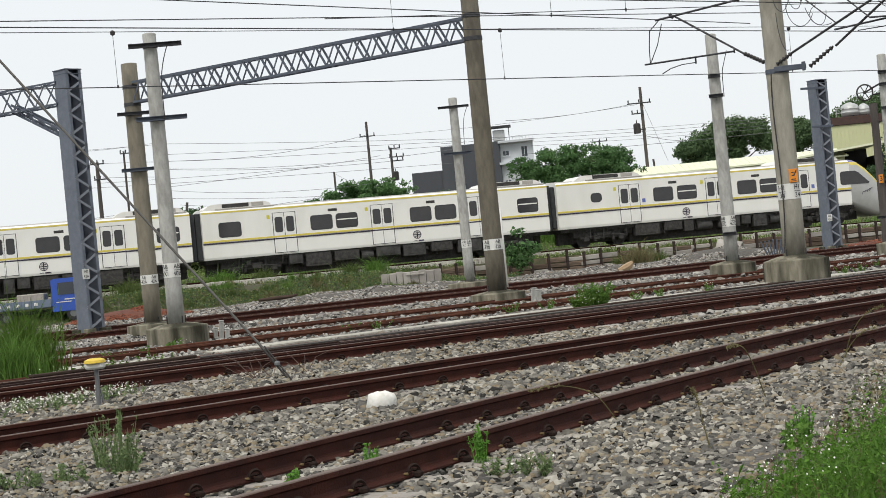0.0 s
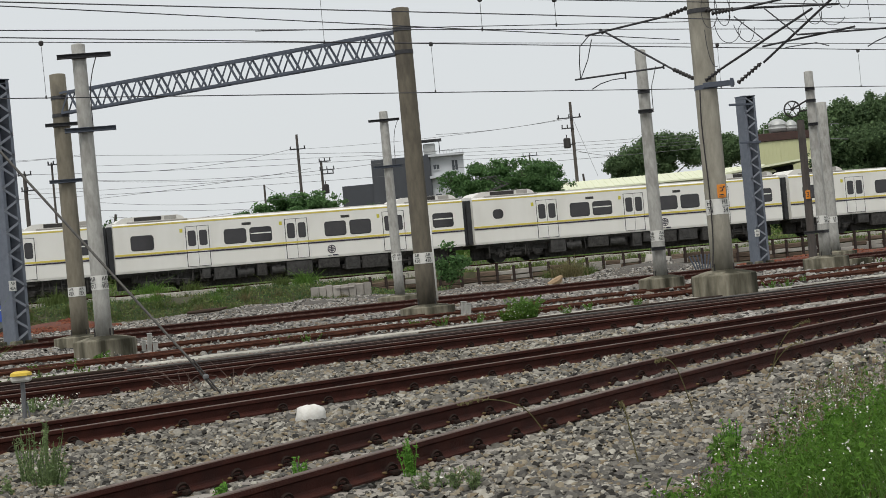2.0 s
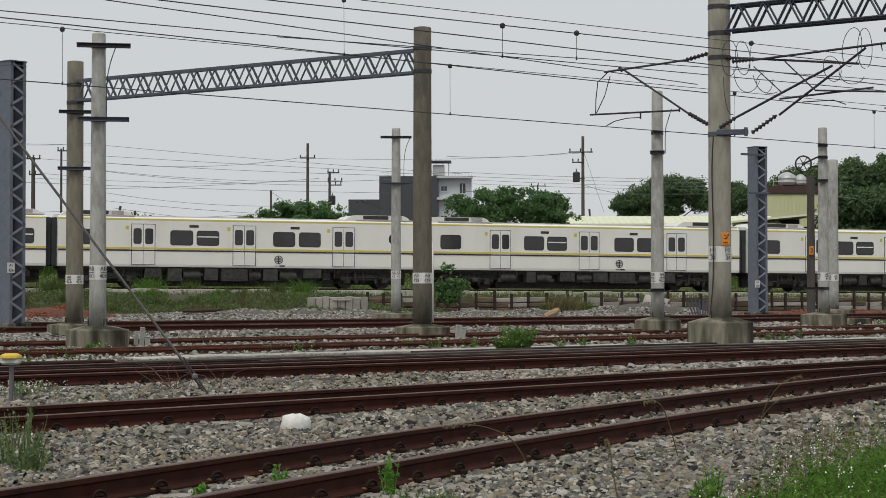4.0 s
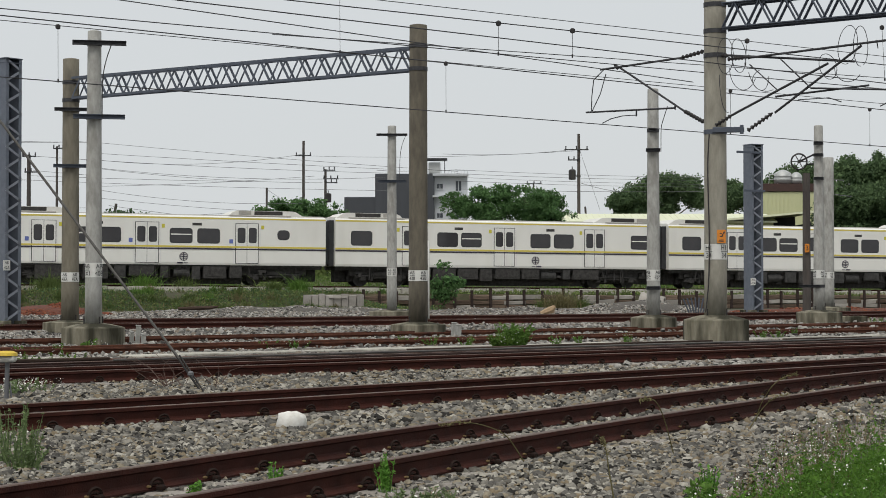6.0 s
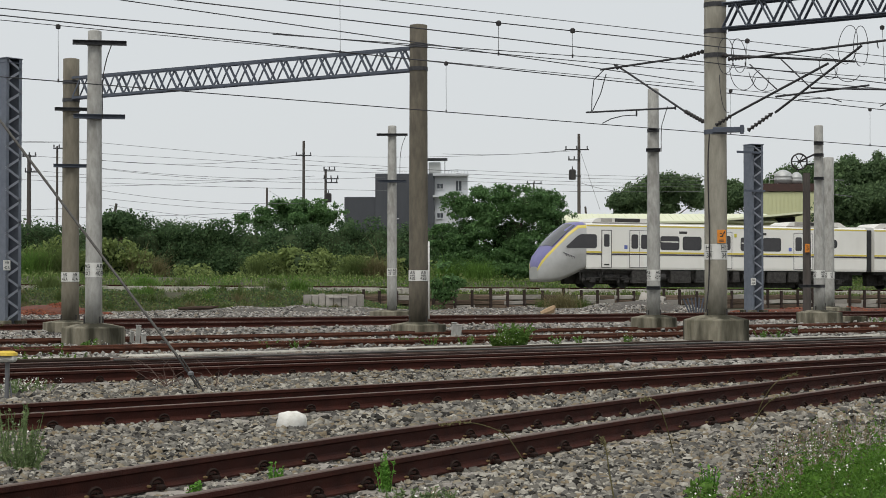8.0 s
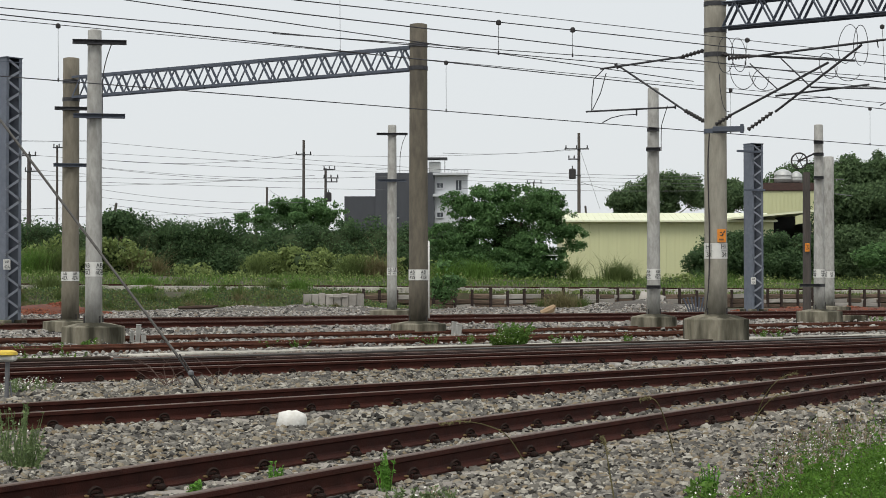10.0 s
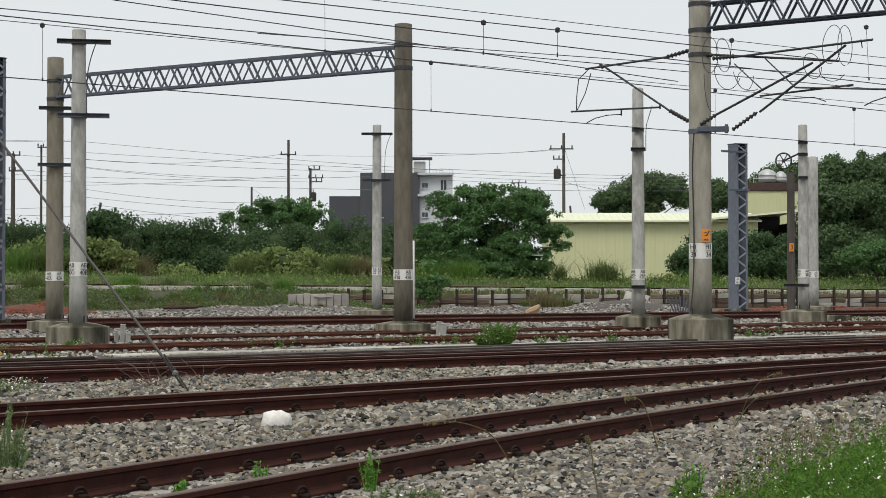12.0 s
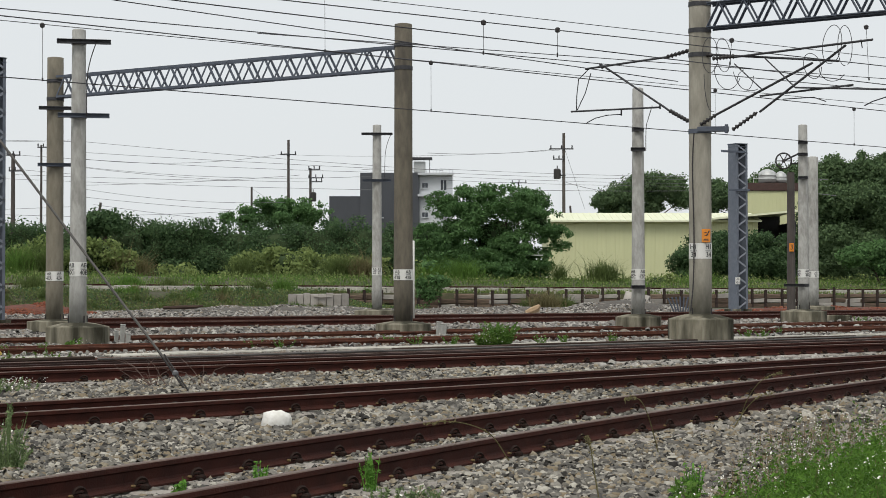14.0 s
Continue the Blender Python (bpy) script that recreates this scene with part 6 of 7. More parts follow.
def coach(i, panto=None, small_at=None):
    x0, x1 = 0.3, 19.7
    car = part("coach", Mesh_of_shell(x0, x1), None, train, m=Matrix.Translation((20.0 * i, 0, 0)))
    stripes(car, x0, x1)
    for side in (-1, 1):
        for cx in (4.72, 10.12, 15.62):
            door(car, cx, side, True)
        for k, cx in enumerate((6.75, 8.15, 12.3, 13.72)):
            window(car, cx, side, split=(k == 1))
        for cx in (1.78, 18.5):
            if small_at and abs(cx - small_at) < 1:
                window(car, cx, side, 0.55, 0.45, 2.72)
            else:
                window(car, cx, side, split=cx > 10)
        for cx in (7.4, 12.9):
            side_plate([(-0.25, -0.07), (-0.25, 0.07), (0.25, 0.07), (0.25, -0.07)], cx, 3.24, 0.006, 0.01, side, "destination_panel", UNDER_BOX, car)
        emblem(car, 12.0, side)
    roof_unit(car, 0.3, 4.3)
    roof_unit(car, 15.6, 19.6)
    if panto:
        pantograph(car, panto)
    for cx in (3.0, 17.0):
        bogie(car, cx)
    equipment(car, 40 + i)
    for xe in (x0 - 0.28, x1 - 0.02):
        m = Mesh()
        m.box((xe + 0.15, 0, 2.35), (0.31, 2.1, 2.35), 0.05)
        for y in (-1.05, -0.7, 0.7, 1.05):
            m.box((xe + 0.15, y, 2.35), (0.3, 0.06, 2.5), 0.02)
        part("gangway", m, GANG, car, "dark rubber gangway bellows")
    return car


def Mesh_of_shell(x0, x1):
    m = Mesh()
    shell(m, x0, x1)
    return m.data("coach", [BODY_WHITE, BODY_GREY, ROOF_GREY], False)


def end_coach(i, ahead):
    """A driving coach: one end slopes down to a rounded grey nose under a violet windscreen."""
    d = 1 if ahead else -1
    base = Matrix.Translation((20.0 * i + (0 if ahead else 20.0), 0, 0)) @ Matrix.Rotation(0 if ahead else math.pi, 4, "Z")
    car = part("coach", Mesh_of_shell(0.25, 18.6), None, train, m=base)
    stripes(car, 0.25, 18.6)
    # the cab: sections that shrink towards the tip
    m = Mesh()
    secs = ((18.6, 1.42, 1.08, 3.64, 0.17), (19.1, 1.42, 0.85, 3.60, 0.16), (19.65, 1.41, 0.6, 3.2, 0.15), (20.15, 1.37, 0.4, 2.72, 0.14), (20.6, 1.28, 0.33, 2.25, 0.12), (20.95, 1.13, 0.32, 1.86, 0.10), (21.17, 0.92, 0.36, 1.5, 0.07), (21.26, 0.6, 0.5, 1.15, 0.05))
    n = None
    for x, w, lo, hi, arch in secs:
        sec = [(-w * 0.86, lo), (-w, lo + 0.25), (-w, (lo + hi) * 0.5), (-w, hi - 0.22), (-w * 0.93, hi - 0.04), (-w * 0.6, hi + arch * 0.7), (0, hi + arch)]
        sec = sec + [(-y, z) for y, z in sec[-2::-1]]
        n = len(sec)
        for y, z in sec:
            m.v.append(Vector((x, y, z)))
    for k in range(len(secs) - 1):
        for j in range(n):
            q = k * n
            jj = (j + 1) % n
            top = 3 <= j <= 8
            mi = (1 if k > 0 else 0) if not top else (2 if j in (3, 8) and k >= 0 else 3)
            if not top and k == 0:
                mi = 1
            if top and k == 0 and j in (4, 5, 6, 7):
                mi = 3
            m.face([q + j, q + n + j, q + n + jj, q + jj], mi)
    m.face([(len(secs) - 1) * n + j for j in range(n)][::-1], 1)
    part("cab", m, [BODY_WHITE, BODY_GREY, STRIPE_Y, NOSE_BLUE], car, "grey rounded cab nose with yellow edges and violet top", smooth=True)
    m = Mesh()
    wins = ((19.2, 1.2, 3.525, 0.16), (19.72, 1.2, 3.13, 0.15), (20.15, 1.15, 2.72, 0.14), (20.56, 1.05, 2.29, 0.12))
    for x, w, z, arch in wins:
        for y in (-w, -w / 2, 0, w / 2, w):
            m.v.append(Vector((x + 0.015, y, z + arch * (1 - (y / 1.3) ** 2) + 0.012)))
    for k in range(3):
        for j in range(4):
            m.face([k * 5 + j, (k + 1) * 5 + j, (k + 1) * 5 + j + 1, k * 5 + j + 1])
    part("windscreen", m, GLASS_DARK, car, "dark sloping windscreen", smooth=True)
    for side in (-1, 1):
        side_plate([(18.05, 2.27), (17.95, 2.37), (17.95, 2.96), (18.05, 3.06), (18.95, 3.06), (19.2, 2.92), (19.85, 2.33), (19.78, 2.27)], 0, 0, 0.014, 0.05, side, "cab_window", GLASS_DARK, car)
        for cx in (4.6, 9.95, 15.28):
            door(car, cx, side, True)
            side_plate(rounded(0.2, 0.22, 0.02), cx + 0.86, 2.35, 0.008, 0.006, side, "notice", SIGN_B, car)
        side_plate([(-0.32, 1.17), (-0.32, 3.32), (0.32, 3.32), (0.32, 1.17)], 17.35, 0, 0.024, 0.03, side, "door_seal", GASKET, car)
        side_plate([(-0.28, 1.2), (-0.28, 3.28), (0.28, 3.28), (0.28, 1.2)], 17.35, 0, 0.03, 0.02, side, "crew_door", DOOR_WHITE, car)
        side_plate(rounded(0.34, 0.72, 0.08), 17.35, 2.72, 0.036, 0.01, side, "crew_door_window", GLASS_DARK, car)
        side_plate([(-0.16, 1.3), (-0.16, 1.38), (0.16, 1.38), (0.16, 1.3)], 17.35, 0, 0.036, 0.01, side, "vent", UNDER_BOX, car)
        for k, cx in enumerate((6.68, 8.15, 11.92, 13.35)):
            window(car, cx, side, split=k in (1, 3))
        window(car, 2.6, side, 0.6, 0.45, 2.72)
        for cx in (7.3, 12.5):
            side_plate([(-0.25, -0.07), (-0.25, 0.07), (0.25, 0.07), (0.25, -0.07)], cx, 3.24, 0.006, 0.01, side, "destination_panel", UNDER_BOX, car)
        emblem(car, 8.0, side)
        m = Mesh()
        y = side * (W2 - 0.02)
        for k in range(4):
            m.tube([(19.3 + 0.17 * k, y * 1.005, 1.62 + 0.06 * k), (19.36 + 0.17 * k, y * 1.012, 1.78 + 0.05 * k), (19.5 + 0.17 * k, y * 1.005, 1.8 + 0.07 * k)], 0.016, 5)
        part("running_mark", m, STRIPE_P, car, "dark brushed animal-like flourish")
    roof_unit(car, 1.3, 5.6)
    roof_unit(car, 13.8, 18.2)
    for cx in (3.0, 17.0):
        bogie(car, cx)
    equipment(car, 40 + i)
    m = Mesh()
    m.box((0.125, 0, 2.35), (0.26, 2.3, 2.35), 0.05)
    part("gangway", m, GANG, car, "dark rubber gangway bellows")


# the joint between the last two coaches is the train's origin
end_coach(-1, False)
for i in range(0, 6):
    coach(i, panto={1: 17.4, 4: 2.2}.get(i), small_at={1: 18.5, 4: 1.78}.get(i))
end_coach(6, True)
# ---------- ballast ----------
rng = np.random.default_rng(11)


def rail_clear(xy, lines, gap):
    """True where a place keeps clear of the rails along the given lines."""
    ok = np.ones(len(xy), bool)
    for path in lines:
        p = np.array([[q.x, q.y] for q in path])
        d = np.gradient(p, axis=0)
        d /= np.linalg.norm(d, axis=1)[:, None]
        side = np.stack([d[:, 1], -d[:, 0]], 1)
        for i0 in range(0, len(xy), 20000):
            q = xy[i0:i0 + 20000]
            k = ((q[:, None] - p[None]) ** 2).sum(2).argmin(1)
            off = ((q - p[k]) * side[k]).sum(1)
            ok[i0:i0 + 20000] &= (np.abs(off) > gap) & (np.abs(off - 1.132) > gap)
    return ok


def fan(n, y0, y1, spread=0.27, margin=0.9):
    """Chance places between two distances, in a strip that widens with distance."""
    y = np.sqrt(rng.uniform(y0 * y0, y1 * y1, n))
    x = rng.uniform(-1, 1, n) * (y * spread + margin)
    return np.stack([x, y], 1)


def hump(xy):
    """The ballast lies a little higher and lower along the yard."""
    return np.array([0.035 * noise.noise((a * 0.35, b * 0.35, 3.0)) + 0.02 * noise.noise((a * 1.3, b * 1.3, 1.0)) for a, b in xy])


def siding_rise(off):
    """The old sidings beyond the trough lids lie sunk in ballast that is a little higher; off: metres beyond the lids."""
    return 0.055 * np.clip((off - 0.4) / 0.6, 0, 1) * np.clip((10.0 - off) / 1.5, 0, 1)


def siding_bed():
    m = Mesh()
    u, w = Vector((math.sin(radians(51)), math.cos(radians(51)), 0)), Vector((-math.cos(radians(51)), math.sin(radians(51)), 0))
    offs = (0.36, 0.7, 1.0, 2.5, 4.5, 6.5, 8.5, 9.2, 10.2)
    for k in range(-40, 48, 2):
        for o in offs:
            p = Vector((0, 36.5, 0)) + u * k + w * o
            m.v.append(Vector((p.x, p.y, -0.03 + float(siding_rise(o)))))
    n = len(offs)
    for k in range(43):
        for o in range(n - 1):
            m.face([k * n + o, (k + 1) * n + o, (k + 1) * n + o + 1, k * n + o + 1])
    solid("siding_bed", m, GROUND, "grey chippings under the old sidings", "ballast", kind="stuff", smooth=True)


siding_bed()


def ballast(name, n, y0, y1, size, gap, z, lines, mat, label):
    xy = fan(n, y0, y1)
    xy = xy[rail_clear(xy, lines, gap)]
    off = (xy[:, 1] - 36.5) * math.sin(radians(51)) - xy[:, 0] * math.cos(radians(51))
    xy = xy[(np.abs(off) > 0.33) | (rng.uniform(0, 1, len(xy)) < 0.2)]   # the trough lids lie bare
    off = (xy[:, 1] - 36.5) * math.sin(radians(51)) - xy[:, 0] * math.cos(radians(51))
    ob = new(name, stones(name, xy, z + siding_rise(off) + hump(xy) * (0.5 if y0 > 27 else 1.0) + rng.uniform(-0.02, 0.012, len(xy)), size, mat, rng))
    tagged(ob, label, "ballast", kind="stuff")


# near-black, so the shade between the stones is painted into the bed
BED = material("gap_shade_chippings", (0.06, 0.054, 0.045), (0.02, 0.018, 0.015), 40, 0.95, 0, 0.8, 60, 0.6)


def near_bed():
    """Finer chippings under the stones near the eye, gap shade put in their colour."""
    ys = np.linspace(5, 36, 90)
    m = Mesh()
    for y in ys:
        for k in range(25):
            x = (k / 12 - 1) * (y * 0.27 + 1.2)
            m.v.append(Vector((x, y, -0.03 + float(hump([(x, y)])[0]))))
    for i in range(len(ys) - 1):
        for k in range(24):
            m.face([i * 25 + k, i * 25 + k + 1, (i + 1) * 25 + k + 1, (i + 1) * 25 + k])
    solid("ballast_bed", m, BED, "fine chippings under the ballast, dark with the painted shade of the gaps", "ballast", kind="stuff", smooth=True)


near_bed()
ballast("ballast", 60000, 7.8, 15.5, 0.0195, 0.085, -0.004, (T1, T2), STONES, "grey and brown broken ballast stones")
ballast("ballast", 56000, 15.5, 27.5, 0.026, 0.09, 0.004, (T1, T2, T3), STONES, "grey and brown broken ballast stones between the tracks")
ballast("ballast", 24000, 27.5, 47, 0.034, 0.12, -0.012, (T2, T3), STONES_FAR, "grey ballast between the sidings")
ballast("ballast", 14000, 47, 86, 0.047, 0.1, 0.0, (), STONES_FAR, "pale grey ballast of the far sidings")


def gravel_heap(cx, cy, rx, ry, h, n, mat, label, size=0.045, turn=19.4):
    a = rng.uniform(0, 2 * math.pi, n)
    r = np.sqrt(rng.uniform(0, 1, n))
    u, v = r * np.cos(a) * rx, r * np.sin(a) * ry
    z = h * np.clip(1 - r ** 1.6, 0, 1) * (0.8 + 0.3 * np.sin(u * 2.1) * np.cos(v * 1.7)) - 0.02
    c, s = math.cos(radians(turn)), math.sin(radians(turn))
    xy = np.stack([cx + u * c - v * s, cy + u * s + v * c], 1)
    ob = new("gravel_heap", stones("gravel_heap", xy, z, size, mat, rng))
    tagged(ob, label, "gravel", kind="stuff")
    m = Mesh()
    m.lathe((0, 0, -0.1), [(1, 0.0), (0.95, 0.1), (0.6, 0.1 + h * 0.5), (0.25, 0.08 + h * 0.8), (0.05, 0.06 + h * 0.9)], 20)
    for p in m.v:
        p.x *= rx
        p.y *= ry
    solid("gravel_heap", m, GROUND if mat is not RED_STONES else REDEARTH, label, "gravel", kind="stuff", m=pose(cx, cy, 0, 0, 0, turn), smooth=True)


RED_STONES = stone_material("red_rubble", [(0.05, 0.018, 0.012), (0.15, 0.048, 0.028), (0.24, 0.08, 0.045), (0.14, 0.085, 0.06)])
gravel_heap(8.83, 88, 3.8, 2.2, 0.62, 5000, STONES_FAR, "long heap of grey gravel by the retaining wall")
gravel_heap(-8.26, 87, 8.0, 2.4, 0.3, 6500, STONES_FAR, "low bank of grey gravel before the grassy slope")
gravel_heap(2.64, 88, 6.0, 2.0, 0.25, 4000, STONES_FAR, "low bank of grey gravel before the retaining wall")
gravel_heap(-18.22, 80, 2.9, 1.8, 0.5, 3000, RED_STONES, "heap of red earth and brick rubble")
gravel_heap(19.14, 92, 6.0, 1.2, 0.18, 1500, RED_STONES, "strip of reddish rubble before the retaining wall", 0.05)


# ---------- foliage ----------
def leaves(name, centres, normals, size, mat, aspect=0.6, droop=0.0, parent=None, label=""):
    """One pointed leaf at each centre, turned roughly along its normal."""
    k = len(centres)
    nrm = normals + rng.normal(0, 0.75, (k, 3))
    nrm /= np.linalg.norm(nrm, axis=1)[:, None]
    t = np.cross(nrm, rng.normal(size=(k, 3)))
    t /= np.linalg.norm(t, axis=1)[:, None]
    b = np.cross(nrm, t)
    s = (size * rng.lognormal(0, 0.3, k))[:, None]
    v = np.stack([centres - t * s, centres - b * s * aspect + nrm * s * 0.1, centres + t * s, centres + b * s * aspect + nrm * s * 0.1], 1)
    return quads_mesh(name, v, 4, [[0, 1, 2, 3]], mat)


def blob_points(blobs, density):
    """Places and outward normals over uneven rounded masses (x, y, z, rx, ry, rz)."""
    pts, nrm = [], []
    for i, (x, y, z, rx, ry, rz) in enumerate(blobs):
        n = int(density * 4 * math.pi * ((rx * ry + rx * rz + ry * rz) / 3))
        d = rng.normal(size=(n, 3))
        d /= np.linalg.norm(d, axis=1)[:, None]
        wob = 1 + 0.2 * np.sin(d[:, 0] * 5 + i) * np.cos(d[:, 2] * 4 + i * 2) + 0.12 * np.sin(d[:, 1] * 9 + d[:, 2] * 8 + i)
        rad = wob * (1 - np.abs(rng.normal(0, 0.2, n)))
        pts.append(np.array([x, y, z]) + d * rad[:, None] * np.array([rx, ry, rz]))
        g = d / np.array([rx, ry, rz])
        nrm.append(g / np.linalg.norm(g, axis=1)[:, None])
    return np.concatenate(pts), np.concatenate(nrm)


# solid masses added inside a crown to close its gaps with dark
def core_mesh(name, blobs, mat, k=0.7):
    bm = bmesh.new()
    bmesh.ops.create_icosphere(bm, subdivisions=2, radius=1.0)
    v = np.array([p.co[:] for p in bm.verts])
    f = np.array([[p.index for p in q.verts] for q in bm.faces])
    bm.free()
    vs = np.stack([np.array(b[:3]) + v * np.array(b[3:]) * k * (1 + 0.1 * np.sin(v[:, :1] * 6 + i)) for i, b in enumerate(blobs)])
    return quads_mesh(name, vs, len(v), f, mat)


def split_blobs(blobs, each, spread=0.75, scale=0.42, flat=0.8, inner=0.82):
    """Break large masses into many smaller ones on their surface for an uneven outline."""
    out = []
    for x, y, z, rx, ry, rz in blobs:
        out.append((x, y, z, rx * inner, ry * inner, rz * inner))
        for _ in range(each):
            d = rng.normal(size=3)
            d /= np.linalg.norm(d)
            if d[1] > 0.5:
                d[1] = -d[1]
            s = scale * rng.uniform(0.6, 1.25)
            m = (rx * ry * rz) ** (1 / 3)
            out.append((x + d[0] * rx * spread, y + d[1] * ry * spread, z + d[2] * rz * spread, m * s * 1.15, m * s, m * s * flat))
    return out


# the shade deep in crowns, put into one dark green
CORE = material("painted_crown_shade", (0.045, 0.066, 0.03), (0.03, 0.046, 0.02), 2, 0.95, spec=0.1)


def tree(name, base, blobs, size, density, mat, label, category, each=9, trunk=0.22, group="trees", limbs=True, airy=False):
    t = thing(name, Matrix.Identity(4), label, category, group)
    big = blobs
    blobs = split_blobs(blobs, each, 1.05, 0.25, 0.45, 0.5) if airy else split_blobs(blobs, each)
    p, n = blob_points(blobs, density)
    keep = n[:, 1] < 0.35
    p = p + rng.normal(0, size * (1.1 if airy else 1.0), p.shape)
    part("crown", leaves("crown", p[keep], n[keep], size, mat), None, t)
    part("crown_shade_core", core_mesh("crown_shade_core", [b for b in big], CORE, 0.45 if airy else 0.62), None, t)
    m = Mesh()
    top = Vector(big[0][:3])
    b = Vector(base)
    m.tube([b + Vector((0, 0, -0.3)), b.lerp(top, 0.4) + Vector((0.1, 0, 0)), top], [trunk, trunk * 0.8, trunk * 0.45], 10)
    part("trunk", m, BARK, t)
    if limbs:
        fork = b.lerp(top, 0.45)
        for k in big[1:7]:
            q = Vector(k[:3])
            m = Mesh()
            m.tube([fork, fork.lerp(q, 0.5) + Vector((0, 0, 0.25)), q], [trunk * 0.5, trunk * 0.35, trunk * 0.12], 7)
            part("limb", m, BARK, t)
    return t


def blob(c, rx, rz, ry=None):
    return (*c, rx, ry or rx, rz)


# the broad tree beside the shed
tree("broadleaf_tree", (3.66, 122, 1.3), [blob((3.66, 122.00, 4.49), 2.9, 2.6, 2.4), blob((1.75, 122.00, 6.40), 1.8, 1.2), blob((4.58, 121.00, 6.74), 1.7, 1.0), blob((0.61, 122.00, 4.87), 1.6, 1.6), blob((6.28, 121.00, 5.60), 1.6, 1.2),
                                                  blob((5.33, 121.00, 3.33), 1.9, 1.6), blob((1.74, 121.00, 3.14), 1.9, 1.5), blob((3.63, 121.00, 2.20), 2.2, 1.0), blob((7.60, 121.00, 4.77), 0.9, 0.35), blob((7.79, 121.00, 3.90), 0.6, 0.3), blob((-0.15, 122.00, 6.78), 0.9, 0.7), blob((3.21, 122.00, 7.62), 0.8, 0.4), blob((1.37, 122.00, 7.47), 0.7, 0.4), blob((6.12, 121.50, 7.06), 0.8, 0.45), blob((5.82, 121.00, 2.57), 1.2, 0.9), blob((0.61, 121.00, 2.57), 1.5, 1.1), blob((-0.92, 122.50, 4.12), 1.0, 1.2)],
     0.08, 165, LEAF_MID, "broad leafy tree with feathery green crown beside the shed", "tree", each=36, trunk=0.28, airy=True)


def hedge_blobs(px0, px1, d, top, bottom, step, seed):
    r = random.Random(seed)
    out = []
    x = px0
    while x < px1:
        rx = step * r.uniform(0.7, 1.2)
        zt = top(x) * r.uniform(0.97, 1.05)
        zc = (zt + bottom) / 2
        out.append((x, d + r.uniform(-1.5, 1.5), zc, rx, 2.2, (zt - bottom) / 2))
        out.append((x + step * 0.3, d - 1.6 + r.uniform(-0.6, 0.3), bottom + (zt - bottom) * r.uniform(0.15, 0.4), rx * 0.8, 1.6, (zt - bottom) * 0.28))
        x += step * 0.5
    return out


def top_left(x):
    return 6.35 + 0.3 * math.sin(x * 0.5) + (0.7 if abs(x + 26.5) < 1.8 else 0)


def hedge(name, blobs, size, density, mat, label, each=5, group="hedges"):
    big = blobs
    fine = split_blobs(blobs, each, 0.85, 0.38)
    p, n = blob_points(fine, density)
    keep = (p[:, 2] > 0.9) & (n[:, 1] < 0.35)
    p = p + rng.normal(0, size * 0.9, p.shape)
    t = thing(name, Matrix.Identity(4), label, "hedge" if "hedge" in name else "shrub", group, "stuff")
    part("foliage", leaves("foliage", p[keep], n[keep], size, mat), None, t)
    part("foliage_shade_core", core_mesh("foliage_shade_core", big, CORE, 0.68), None, t)


hedge("hedge", hedge_blobs(-40.55, 0.71, 142, top_left, 1.2, 2.2, 3), 0.09, 52, LEAF_DARK, "long dark green windbreak of dense trees behind the railway")
hedge("hedge", hedge_blobs(19.03, 40.0, 152, lambda x: 4.6, 1.2, 2.2, 8), 0.12, 36, LEAF_DARK, "dark dense trees behind the shed")
# a lighter tree above the windbreak
tree("broadleaf_tree", (-14.20, 160, 1.5), [blob((-14.71, 160.00, 7.25), 3.4, 1.5), blob((-12.71, 160.00, 7.70), 2.2, 1.0), blob((-17.21, 160.00, 7.00), 2.2, 0.9), blob((-11.46, 160.00, 7.40), 1.6, 0.9), blob((-15.21, 160.00, 8.00), 1.4, 0.6)], 0.105, 130, LEAF_MID, "flat-topped green tree above the windbreak", "tree", each=16, airy=True)
tree("broadleaf_tree", (-26.04, 138, 1.5), [blob((-25.84, 138.00, 6.00), 1.5, 1.1), blob((-25.42, 138.00, 6.56), 0.7, 0.4), blob((-26.71, 138.00, 5.78), 1.0, 0.8)], 0.15, 60, LEAF_DARK, "dark tree rising from the windbreak", "tree", each=6)
# trees behind the shed
tree("broadleaf_tree", (19.65, 190, 1.5), [blob((19.97, 190.00, 10.76), 2.4, 1.9), blob((17.88, 190.00, 9.86), 2.0, 1.4), blob((21.75, 190.00, 11.65), 2.2, 1.4), blob((24.13, 190.00, 11.35), 2.0, 1.6), blob((25.02, 190.00, 10.16), 1.4, 1.2), blob((16.99, 190.00, 10.46), 0.9, 0.7), blob((22.34, 190.00, 10.46), 1.2, 0.9), blob((19.6, 190.00, 9.0), 2.0, 1.1), blob((17.4, 190.00, 8.7), 1.5, 0.9), blob((21.9, 190.00, 9.4), 1.3, 0.7)],
     0.13, 66, LEAF_PINE, "dark round-headed trees behind the shed roof", "tree", each=7)
tree("broadleaf_tree", (35.99, 200, 1.5), [blob((36.66, 200.00, 12.82), 2.6, 1.4), blob((34.78, 200.00, 11.88), 1.6, 1.2), blob((38.85, 200.00, 13.13), 2.6, 1.4), blob((31.02, 200.00, 10.94), 2.2, 1.8), blob((29.46, 200.00, 10.00), 1.6, 1.4), blob((30.40, 200.00, 12.20), 1.1, 0.9)],
     0.13, 66, LEAF_PINE, "dark trees behind the cream house", "tree", each=7)
